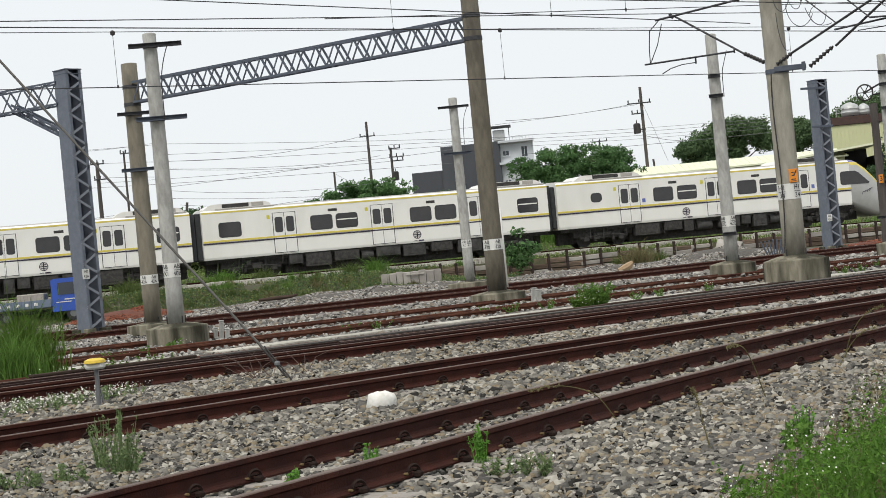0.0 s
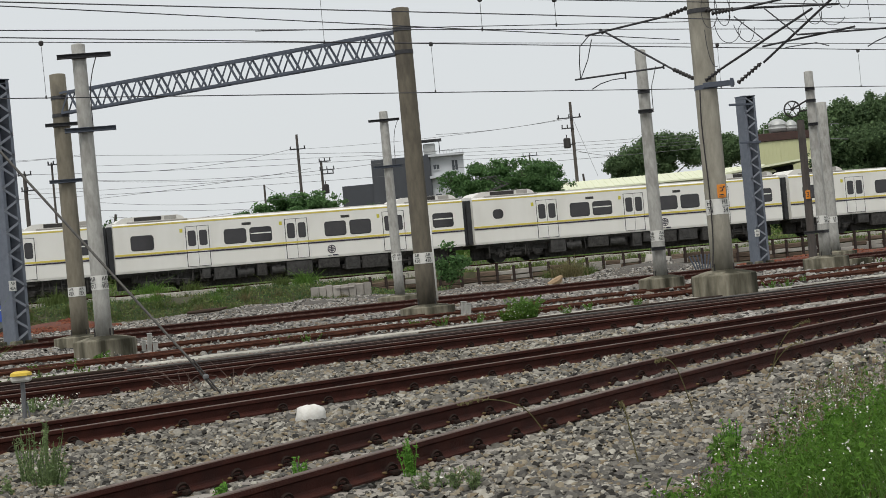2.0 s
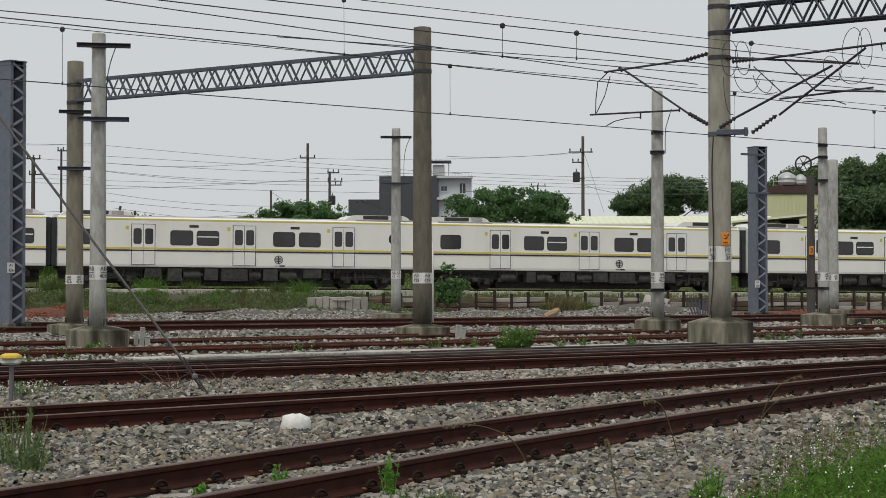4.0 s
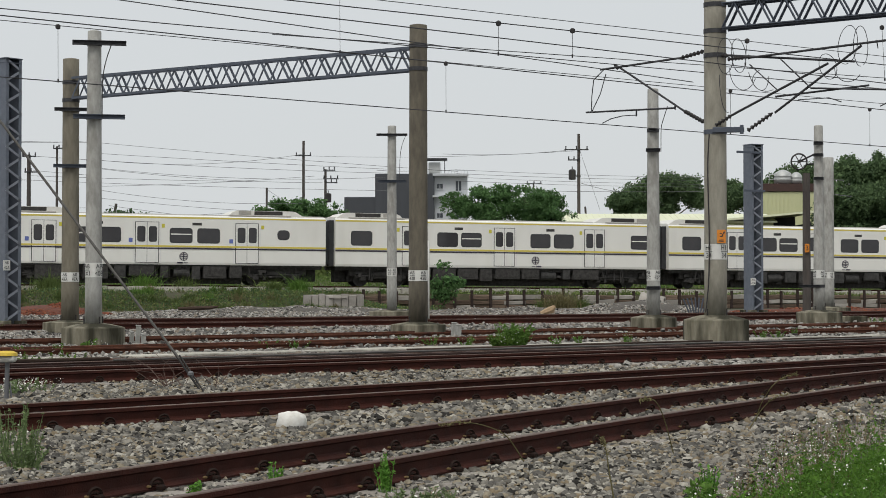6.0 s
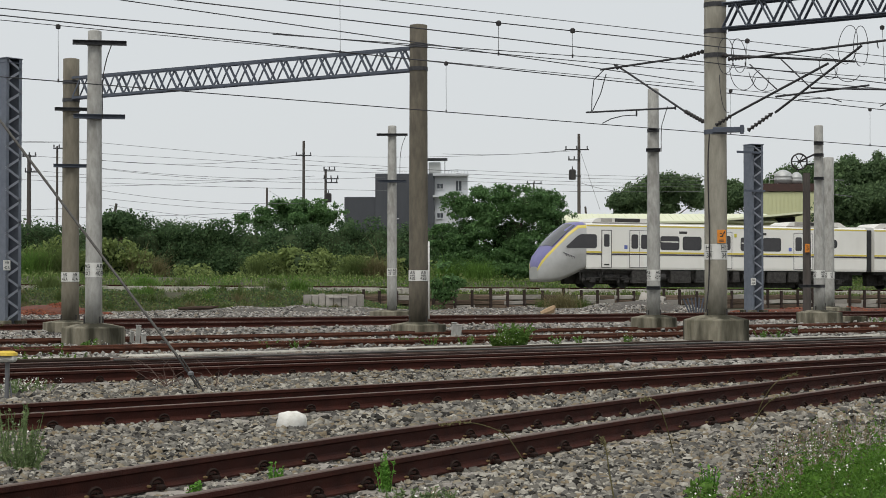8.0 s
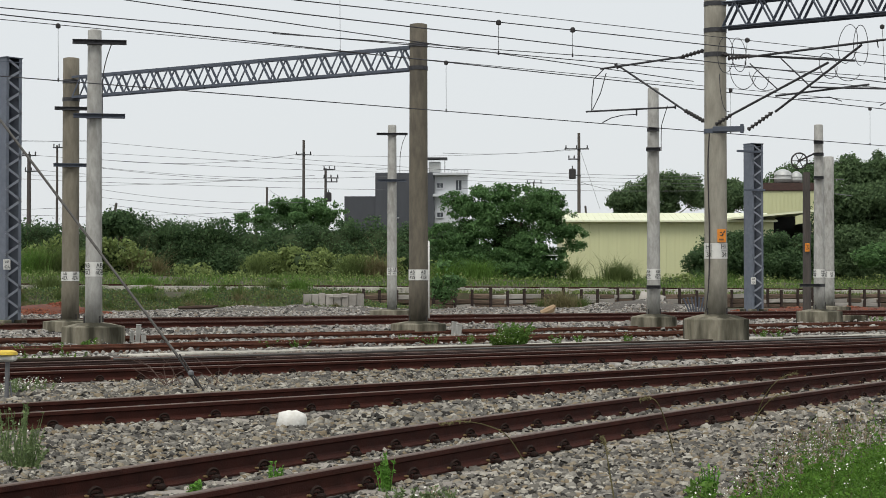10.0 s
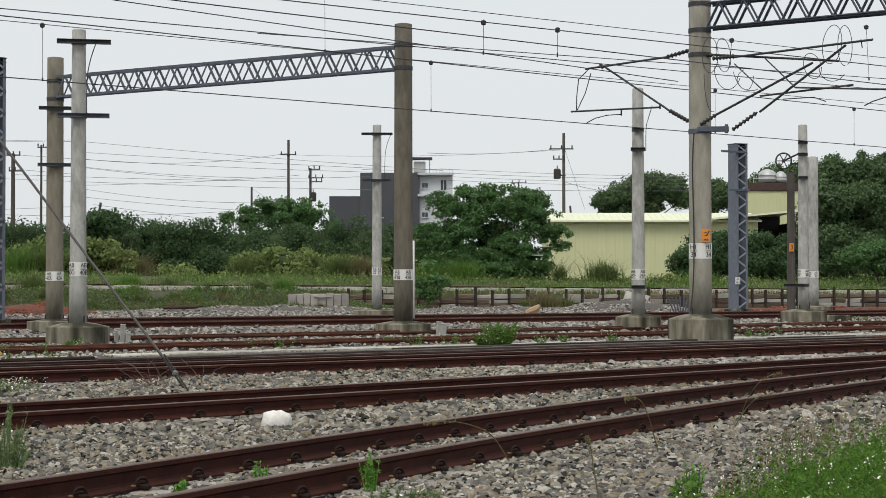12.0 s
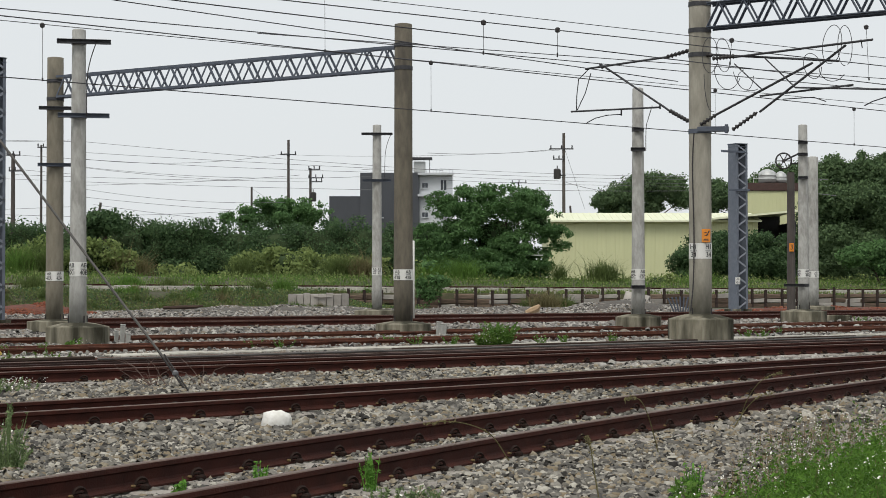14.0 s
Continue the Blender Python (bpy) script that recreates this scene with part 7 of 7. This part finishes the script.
# tall dark trees at the end of the shed
tree("conifer_tree", (33.56, 150, 1.2), [blob((32.65, 150.00, 7.58), 3.2, 3.6), blob((34.99, 150.00, 8.05), 3.2, 3.8), blob((31.23, 150.00, 6.17), 2.2, 2.6), blob((32.43, 150.00, 10.87), 1.6, 1.0), blob((34.54, 150.00, 10.63), 2.0, 1.2), blob((34.78, 150.00, 11.71), 0.5, 0.7), blob((36.41, 150.00, 10.40), 1.8, 1.6), blob((33.34, 149.00, 3.81), 4.0, 2.4), blob((37.80, 150.00, 7.11), 3.0, 4.2), blob((36.79, 150.00, 11.57), 0.6, 0.5), blob((40.15, 150.00, 7.11), 3.4, 4.0)],
     0.115, 70, LEAF_PINE, "tall dark casuarina trees beside the shed", "tree", each=12, trunk=0.3)
tree("broadleaf_tree", (18.44, 128, 1.2), [blob((18.64, 128.00, 3.25), 2.0, 1.6), blob((17.50, 127.00, 2.64), 1.5, 1.3), blob((20.04, 128.00, 3.45), 1.6, 1.6), blob((18.25, 128.00, 4.65), 0.8, 0.6), blob((21.84, 128.00, 2.85), 2.0, 1.5), blob((23.24, 128.00, 2.65), 1.6, 1.2), blob((24.24, 128.00, 3.85), 1.3, 1.2), blob((22.25, 128.00, 4.25), 1.2, 0.9)],
     0.085, 150, LEAF_DARK, "dark bushy small tree before the shed wall", "tree", each=8, trunk=0.12)
tree("broadleaf_tree", (30.06, 124, 1.2), [blob((28.91, 124.00, 3.38), 1.5, 0.9), blob((30.08, 124.00, 3.77), 1.4, 0.6), blob((27.75, 124.00, 3.19), 1.0, 0.6), blob((30.46, 124.00, 2.80), 1.4, 0.9)], 0.1, 80, LEAF_MID, "low green shrub before dark trees", "shrub", each=7, trunk=0.08)
tree("shrub", (-0.78, 92.5, 0.2), [blob((-0.69, 92.50, 0.82), 0.65, 0.45), blob((-1.13, 92.50, 1.25), 0.4, 0.5), blob((-0.40, 92.50, 1.45), 0.45, 0.35), blob((-0.78, 92.50, 2.32), 0.3, 0.12), blob((0.03, 92.50, 1.39), 0.35, 0.2)], 0.09, 110, LEAF_MID, "leafy green bush by the retaining wall", "shrub", each=5, trunk=0.04, group="bank shrubs")
# shrubs on the bank beyond the line
hedge("shrub", [(x, 119 + (i % 3), z - 0.9, r, 1.6, 1.15) for i, (x, z, r) in enumerate(((-13.53, 2.9, 1.0), (-12.60, 3.2, 1.2), (-11.49, 3.55, 1.4), (-10.37, 3.5, 1.3), (-9.07, 3.35, 1.3), (-7.77, 3.2, 1.3), (-6.47, 3.0, 1.3), (-5.35, 2.9, 1.1), (-4.42, 2.7, 0.9), (-8.26, 2.5, 1.5), (-11.21, 2.4, 1.5), (-6.05, 2.3, 1.3)))],
      0.11, 60, LEAF_SHRUB, "yellow-green flowering shrubs on the bank", group="bank shrubs")
hedge("shrub", [(x, 121 + (i % 3), z - 1.2, r, 1.6, 1.5) for i, (x, z, r) in enumerate(((-23.97, 4.3, 1.2), (-22.83, 4.1, 1.6), (-21.70, 3.7, 1.3), (-20.94, 3.2, 0.9), (-28.88, 3.7, 1.5), (-27.37, 4.0, 1.5), (-30.40, 3.4, 1.6), (-25.86, 3.6, 1.4)))],
      0.12, 55, LEAF_SHRUB, "green bushes overgrown with creepers on the bank", group="bank shrubs")
hedge("shrub", [(x, 120, z - 0.7, r, 1.4, 0.9) for x, z, r in ((-1.46, 2.6, 1.2), (-0.52, 2.4, 1.1), (0.41, 2.3, 1.1), (-17.09, 2.5, 1.1), (-17.87, 2.5, 1.0), (14.33, 1.9, 1.0))],
      0.11, 55, LEAF_SHRUB, "low yellow-green bushes on the bank", group="bank shrubs")


# ---------- grasses ----------
GRASS_SHOOT = leaf_material("fresh_green_shoot", (0.06, 0.15, 0.025), (0.19, 0.40, 0.07))
GRASS_SOFT = leaf_material("soft_grey_green_weed", (0.085, 0.13, 0.055), (0.24, 0.32, 0.14), (0.34, 0.33, 0.18))
GRASS_LUSH = leaf_material("lush_green_herb", (0.036, 0.086, 0.014), (0.14, 0.28, 0.042), (0.29, 0.31, 0.09))
STEM_BROWN = leaf_material("brown_dry_stem", (0.10, 0.06, 0.035), (0.24, 0.17, 0.10))
GRASS_MEADOW = leaf_material("verge_grass", (0.03, 0.06, 0.012), (0.13, 0.225, 0.04), (0.27, 0.25, 0.09))
def blades(name, xy, z, height, width, mat, lean=0.35):
    """Bent tapering blades of grass at the places xy."""
    k = len(xy)
    h = np.asarray(height) * rng.lognormal(0, 0.3, k)
    a = rng.uniform(0, 2 * math.pi, k)
    d = np.stack([np.cos(a), np.sin(a), np.zeros(k)], 1)
    w = np.stack([-np.sin(a), np.cos(a), np.zeros(k)], 1)
    turn = rng.uniform(0, 2 * math.pi, k)
    w = np.stack([np.cos(turn), np.sin(turn), np.zeros(k)], 1)
    l = (np.abs(rng.normal(0, lean, k)) * h)[:, None]
    b = np.concatenate([xy, np.asarray(z).reshape(-1, 1) * np.ones((k, 1))], 1)
    up = np.array([0, 0, 1.0])
    wd = (width * rng.uniform(0.7, 1.3, k))[:, None]
    mid = b + up * (h * 0.6)[:, None] + d * l * 0.35
    tip = b + up * (h * 0.97)[:, None] + d * l
    v = np.stack([b - w * wd, b + w * wd, mid + w * wd * 0.8, mid - w * wd * 0.8, tip + w * wd * 0.12, tip - w * wd * 0.12], 1)
    return quads_mesh(name, v, 6, [[0, 1, 2, 3], [3, 2, 4, 5]], mat)


def bank(n, s0, s1, n0, n1):
    s, q = rng.uniform(s0, s1, n), rng.uniform(n0, n1, n)
    xy = np.stack([LINE_O.x + LINE_T.x * s + LINE_N.x * q, LINE_O.y + LINE_T.y * s + LINE_N.y * q], 1)
    keep = np.array([noise.noise((a * 0.25, b * 0.4, 7.0)) + 0.35 * noise.noise((a * 1.1, b * 1.1, 2.0)) > -0.42 for a, b in xy])
    xy = xy[keep]
    z = np.array([ground_z(a, b) for a, b in xy]) - 0.03
    size = np.array([0.7 + 0.9 * max(0, noise.noise((a * 0.35, b * 0.35, 17.0)) + 0.3) for a, b in xy])
    return xy, z, size


def grass(name, data, height, width, mat, label, lean=0.35):
    xy, z, size = data
    tagged(new(name, blades(name, xy, z, height * size, width, mat, lean)), label, "grass", kind="stuff")


grass("grass", bank(20000, -34, -6, -10.5, -5.6), 0.13, 0.014, GRASS, "rough green grass on the embankment slope")
grass("grass", bank(900, -34, -4, -5.6, -4.7), 0.13, 0.016, GRASS, "thin grass along the embankment edge")
grass("grass", bank(7000, -34, -7, -10.5, -5.4), 0.16, 0.014, GRASS_DRY, "dry brownish weeds on the embankment slope")
grass("grass", bank(4500, -5, 42, -6.2, -4.6), 0.2, 0.02, GRASS, "weeds growing behind the retaining wall")
grass("grass", bank(22000, -45, 45, 3.5, 16), 0.17, 0.026, GRASS_FRESH, "fresh green grass beyond the main line")
grass("grass", bank(6000, -45, 45, 5, 17), 0.24, 0.026, GRASS, "tall grass beyond the main line")


def groundcover(n, s0, s1, n0, n1, h, size, mat, label):
    """Low broad-leaved plants creeping over a bank."""
    xy, z, k = bank(n, s0, s1, n0, n1)
    c = np.concatenate([xy, (z + rng.uniform(0.02, 1, len(xy)) * h * k)[:, None]], 1)
    tagged(new("groundcover", leaves("groundcover", c, np.tile([0, -0.4, 0.7], (len(c), 1)), size, mat)), label, "plants", kind="stuff")


groundcover(9000, -34, -5, -10.5, -5.6, 0.24, 0.04, LEAF_SHRUB, "low green creeping plants on the embankment slope")
groundcover(14000, -34, -5, -10.5, -5.6, 0.24, 0.042, LEAF_DARK, "dark low weeds on the embankment slope")
groundcover(14000, -45, 45, 5, 17, 0.45, 0.06, LEAF_SHRUB, "low leafy plants beyond the main line")
groundcover(3000, -5, 42, -6.2, -4.7, 0.25, 0.06, LEAF_SHRUB, "creeping weeds behind the retaining wall")


def tuft(x, y, r, n, h, w, mat, label, lean=0.5, z=None):
    a, q = rng.uniform(0, 2 * math.pi, n), np.abs(rng.normal(0, 0.5, n)) * r
    xy = np.stack([x + q * np.cos(a), y + q * np.sin(a)], 1)
    zz = np.array([ground_z(p, s) for p, s in xy]) - 0.03 if z is None else np.full(n, z)
    tagged(new("grass_tuft", blades("grass_tuft", xy, zz, h * np.ones(n), w, mat, lean)), label, "grass tuft", "grass tufts")


for x, y, r, n, h, mat, label in ((5.20, 92, 0.9, 900, 1.5, GRASS_DRY, "large arching reed clump by the retaining wall"), (4.39, 93, 0.6, 500, 0.9, GRASS, "grass clump by the retaining wall"), (6.28, 93, 0.6, 500, 1.1, GRASS, "grass clump by the retaining wall"),
                                  (10.63, 119, 1.2, 1200, 1.9, GRASS, "tall arching grass clump before the shed"), (7.59, 118, 0.5, 300, 2.0, GRASS, "upright leafy reed clump before the shed"), (-8.34, 94, 0.7, 700, 1.25, GRASS_FRESH, "tall fresh grass clump on the slope"),
                                  (-9.66, 94, 0.7, 600, 1.1, GRASS, "tall grass clump on the slope"), (-16.10, 93, 0.8, 700, 1.2, GRASS_FRESH, "tall fresh grass clump on the slope"), (-20.36, 90, 1.0, 900, 1.3, GRASS, "tall grass clump on the slope"), (-14.21, 94, 0.6, 500, 1.0, GRASS, "grass clump on the slope"),
                                  (-21.13, 121, 0.9, 900, 2.3, GRASS_DRY, "brownish tall reed clump on the bank"), (-20.19, 121, 0.9, 800, 1.6, GRASS_DRY, "brownish tall reed clump on the bank"), (-6.73, 117, 1.0, 900, 2.2, GRASS, "tall reed clump among the shrubs"), (-5.26, 117, 1.0, 900, 2.0, GRASS_DRY, "tall reed clump among the shrubs"), (-12.94, 117, 0.7, 600, 2.0, GRASS, "tall reed clump among the shrubs"), (1.32, 117, 1.2, 1200, 1.8, GRASS_FRESH, "tall green reeds below the broad tree"), (-0.69, 117, 1.0, 800, 1.7, GRASS_FRESH, "tall green reeds below the broad tree"),
                                  (-27.66, 119, 1.6, 1500, 2.6, GRASS_FRESH, "tall green cane grass on the bank"), (-26.36, 119, 1.4, 1200, 2.8, GRASS, "tall green cane grass on the bank"), (16.81, 118, 1.2, 900, 1.2, GRASS_FRESH, "green grass clump before the shed")):
    tuft(x, y, r, n, h * (0.42 if y < 100 else 0.5), 0.016, mat, label, 0.75)
# beside the near tracks
slope_rng = random.Random(21)
for i in range(64):
    p = on_line(slope_rng.uniform(-32, -6.5), slope_rng.uniform(-10.3, -5.7))
    tuft(p.x, p.y, slope_rng.uniform(0.25, 0.5), 150, slope_rng.uniform(0.18, 0.38), 0.013, slope_rng.choice((GRASS, GRASS, GRASS_FRESH, GRASS_DRY)), "shaggy grass tuft on the embankment slope", 0.75)
tuft(-8.0, 27.5, 0.5, 2600, 0.68, 0.008, GRASS_MEADOW, "dense tall green grass clump between tracks", 0.45, 0.0)
tuft(-7.7, 26.1, 0.42, 1300, 0.5, 0.008, GRASS_FRESH, "dense tall green grass clump between tracks", 0.45, 0.0)


def weed(x, y, h, n, label, leaf=0.03, spread=0.12, flowers=0, mat=None, z=0.0, group="weeds"):
    """A leafy upright weed: thin stems with many small leaves, with or without white flowers."""
    t = thing("weed_plant", pose(x, y, z), label, "weed", group)
    m = Mesh()
    tops = []
    r = random.Random(int(x * 1000 + y * 77))
    stems = max(3, int(n / 22))
    pts, nr = [], []
    for k in range(stems):
        a = r.uniform(0, 6.28)
        q = spread * r.uniform(0.1, 1.0)
        hh = h * r.uniform(0.5, 1.0)
        b = Vector((q * 0.4 * math.cos(a), q * 0.4 * math.sin(a), -0.03))
        e = Vector((q * math.cos(a), q * math.sin(a), hh))
        m.tube([b, b.lerp(e, 0.5) + Vector((0, 0, hh * 0.05)), e], [0.004 + h * 0.004, 0.004, 0.0015], 5)
        tops.append(e)
        for j in range(int(n / stems)):
            f = r.uniform(0.12, 1.0)
            c = b.lerp(e, f)
            an = r.uniform(0, 6.28)
            rad = leaf * r.uniform(0.5, 1.6) * (1.25 - f * 0.7)
            pts.append(c + Vector((rad * math.cos(an), rad * math.sin(an), rad * 0.4)))
            nr.append((0.4 * math.cos(an), 0.4 * math.sin(an), 0.8))
    part("stem", m, mat or GRASS_FRESH, t)
    part("foliage", leaves("foliage", np.array([tuple(p) for p in pts]), np.array(nr), leaf, mat or GRASS_FRESH, 0.38), None, t)
    if flowers:
        c = np.array([tuple(tops[r.randrange(len(tops))] + Vector((r.gauss(0, spread * 0.4), r.gauss(0, spread * 0.4), r.uniform(-0.35, 0.06) * h))) for _ in range(flowers)])
        tagged(part("flowers", leaves("flowers", c, np.tile([0, -0.5, 0.8], (flowers, 1)), max(0.0075, leaf * 0.28), FLOWER, 0.9), None, t, "small white flowers"), kind="stuff")
    return t


weed(-0.44, 10.95, 0.26, 420, "bright green feathery weed in the ballast", 0.012, 0.07, mat=GRASS_SHOOT)
weed(-1.07, 10.7, 0.22, 380, "bright green feathery weed in the ballast", 0.012, 0.07, mat=GRASS_SHOOT)
weed(-1.54, 10.6, 0.13, 160, "bright green feathery weed in the ballast", 0.016, 0.06, mat=GRASS_SHOOT)
weed(1.46, 10.55, 0.22, 380, "bright green feathery weed at the grass edge", 0.012, 0.1, mat=GRASS_SHOOT)
for x in (-0.35, -0.2, -0.05):
    weed(x, 10.2 - 0.3 * x, 0.12, 150, "small pale green weed in the ballast", 0.014, 0.13, 3, mat=GRASS_SOFT)
weed(-2.99, 12.4, 0.46, 520, "tall feathery grey-green weed beside the track", 0.013, 0.2, mat=GRASS_SOFT)
weed(-3.2, 12.75, 0.40, 420, "tall feathery grey-green weed beside the track", 0.012, 0.24, 10, mat=GRASS_SOFT)
weed(-2.96, 12.3, 0.2, 420, "bushy grey-green weed beside the track", 0.014, 0.2, mat=GRASS_SOFT)
for i in range(9):
    weed(-3.95 + 0.1 * i, 11.65 + 0.06 * i + 0.12 * math.sin(i * 2.3), 0.13, 120, "low soft grass-like weed in the ballast", 0.016, 0.17, 4 if i < 4 else 0, mat=GRASS_SOFT)
for i in range(16):
    weed(-6.3 + 0.095 * i, 19.2 + 0.12 * i + 0.5 * math.sin(i * 2.7), 0.2, 130, "white-flowering weed between the tracks", 0.018, 0.24, 60, mat=GRASS_SOFT)
for i in range(9):
    weed(-7.2 + 0.16 * i, 25.6 + 0.2 * i + 0.3 * math.sin(i * 1.9), 0.28, 130, "white-flowering weed by the tall grass clump", 0.026, 0.3, 26, mat=GRASS_MEADOW)
weed(1.32, 10.4, 0.2, 60, "thin green weed at the grass edge", 0.03, 0.12)
weed(1.15, 36.8, 0.5, 2200, "round leafy bush with small white flowers between tracks", 0.03, 0.42, 70, GRASS_FRESH)
weed(0.84, 36.2, 0.3, 900, "low leafy bush with small white flowers between tracks", 0.03, 0.34, 34, GRASS_MEADOW)
weed(-7.12, 34.6, 0.25, 90, "grassy weed at the foot of a mast", 0.05, 0.3, 14)
for px, y in ((-0.52, 37.5), (0.19, 37.2), (-1.12, 38), (2.60, 38.5), (3.61, 39), (7.12, 42.5), (7.60, 43), (8.35, 45), (-3.15, 35.5), (2.08, 37.8), (-7.37, 33.5), (-3.68, 35.3), (-7.76, 32.5), (14.45, 62), (14.11, 61.8)):
    weed(px, y, 0.2, 170, "small flowering weed in the ballast", 0.022, 0.28, 22, z=0.03 if 36 < y < 50 else 0.0)


def corner_meadow():
    """The overgrown verge nearest the eye: lush herbs, grass, brown stems at its edge and many small white flowers."""
    def places(n, dense):
        xy = np.stack([rng.uniform(0.5, 6.0, n), rng.uniform(7.6, 16.5, n)], 1)
        wob = np.array([0.3 * noise.noise((b * 0.9, a * 0.6, 4.0)) for a, b in xy])
        edge = (0.92 + (xy[:, 1] - 8.4) * 0.44 if dense else 0.82 + (xy[:, 1] - 8.4) * 0.30) + wob
        d = xy[:, 0] - edge
        ok = (d > 0) & (rng.uniform(0, 1, n) < np.clip(d * 3 + 0.25, 0, 1)) & (xy[:, 0] < xy[:, 1] * 0.30 + 0.2)
        ok &= rng.uniform(0, 1, n) < np.clip((17.0 - xy[:, 1]) / 5, 0.1, 1)
        return xy[ok], d[ok]

    def herbs(name, n, dense, height, leaf, per, mat, label):
        xy, d = places(n, dense)
        h = height * np.clip(0.45 + d, 0.45, 1) * rng.lognormal(0, 0.3, len(xy))
        k = np.repeat(np.arange(len(xy)), per)
        f = rng.uniform(0.05, 1, len(k))
        a, q = rng.uniform(0, 2 * math.pi, len(k)), leaf * rng.uniform(0.4, 2.2, len(k)) * (1.3 - f * 0.8)
        lean = rng.normal(0, 0.2, (len(xy), 2))[k] * (h[k] * f)[:, None]
        c = np.stack([xy[k, 0] + q * np.cos(a) + lean[:, 0], xy[k, 1] + q * np.sin(a) + lean[:, 1], h[k] * f], 1)
        nr = np.stack([0.5 * np.cos(a), 0.5 * np.sin(a), np.full(len(k), 0.7)], 1)
        tagged(new(name, leaves(name, c, nr, leaf, mat, 0.36)), label, "herbs", kind="stuff")

    herbs("meadow_herbs", 11000, True, 0.25, 0.013, 24, GRASS_LUSH, "lush bright green herbs in the verge")
    herbs("meadow_leaves", 5200, False, 0.13, 0.009, 14, GRASS_MEADOW, "small green herbs at the verge's edge")
    xy, d = places(34000, True)
    h = 0.10 + 0.16 * np.clip(d, 0, 1)
    tagged(new("meadow_grass", blades("meadow_grass", xy, np.full(len(xy), -0.01), h * 0.8, 0.0028, GRASS_FRESH, 0.6)), "fresh green verge grass beside the ballast", "grass", kind="stuff")
    xy, d = places(8000, False)
    tagged(new("meadow_straw", blades("meadow_straw", xy, np.full(len(xy), -0.01), np.full(len(xy), 0.15), 0.0018, STEM_BROWN, 0.5)), "thin brown stems in the verge", "grass", kind="stuff")
    k = np.repeat(rng.integers(0, len(xy), 330), 3)
    c = np.concatenate([xy[k], (0.10 + 0.14 * np.clip(d[k], 0, 1) + rng.uniform(-0.03, 0.06, len(k)))[:, None]], 1) + rng.normal(0, 0.011, (len(k), 3))
    tagged(new("meadow_flowers", leaves("meadow_flowers", c, np.tile([0, -0.6, 0.7], (len(k), 1)), 0.0048, FLOWER, 0.9)), "small white daisy-like flowers in the verge", "flowers", kind="stuff")


corner_meadow()


def seed_stalk(pts, label):
    m = Mesh()
    q = smooth3([Vector(p) for p in pts], 8)
    m.tube(q, [0.005 * (1 - 0.6 * i / len(q)) for i in range(len(q))], 5)
    t = solid("grass_stalk", m, GRASS_DRY, label, "grass stalk", "grass stalks")
    c = np.array([tuple(p) for p in q[-12:]]).repeat(6, 0) + rng.normal(0, 0.008, (72, 3))
    part("seed_head", leaves("seed_head", c, np.tile([0, -1, 0.3], (72, 1)), 0.0075, GRASS_DRY, 0.4), None, t)


seed_stalk([(0.45, 12.40, 0.05), (0.33, 12.30, 0.23), (0.18, 12.20, 0.31), (0.02, 12.10, 0.34), (-0.11, 12.10, 0.32)], "bent dry grass stalk over the near rail")
seed_stalk([(1.52, 12.80, 0.07), (1.45, 12.70, 0.30), (1.38, 12.60, 0.44), (1.31, 12.60, 0.47), (1.27, 12.60, 0.45)], "bent dry grass stalk over the near rail")
seed_stalk([(2.33, 14.20, 0.19), (2.36, 14.10, 0.34), (2.43, 14.00, 0.48), (2.53, 14.00, 0.55), (2.62, 14.00, 0.57)], "arching green grass stalk over the near rail")
seed_stalk([(2.27, 14.10, 0.15), (2.37, 14.10, 0.30), (2.45, 14.00, 0.39), (2.55, 14.00, 0.41)], "arching green grass stalk over the near rail")
seed_stalk([(0.92, 10.70, -0.01), (0.89, 10.70, 0.17), (0.87, 10.70, 0.30), (0.84, 10.70, 0.36)], "dry upright grass stalk in the ballast")


def dead_twigs():
    t = thing("dead_twigs", pose(-3.3, 22.6, 0), "tangle of dry brown twigs by the stay anchor", "twigs")
    twig = material("dry_twig", (0.12, 0.075, 0.06), (0.07, 0.045, 0.035), 8, 0.9)
    r = random.Random(4)
    for k in range(16):
        m = Mesh()
        a = Vector((r.uniform(-0.5, 0.4), r.uniform(-0.2, 0.2), 0.0))
        e = a + Vector((r.uniform(-0.7, 0.5), r.uniform(-0.2, 0.2), r.uniform(0.12, 0.42)))
        m.tube([a, a.lerp(e, 0.5) + Vector((r.gauss(0, 0.05), 0, 0.05)), e], [0.006, 0.004, 0.002], 4)
        part("twig", m, twig, t)


dead_twigs()


def motions():
    """The train rolls away to the right, braking gently; the rest stands still."""
    rows = []
    for i in range(0, 29):
        t = i * 0.5
        s = (19.805 * t - 0.2104 * t * t) - 119.84 + 0.4 * math.sin(math.pi * min(t, 5.5) / 5.5)
        p = on_line(s)
        rows.append((t, pose(p.x, p.y, p.z, 0, math.degrees(math.atan(-GRADE)), 19.4)))
    walk(train, rows)


motions()
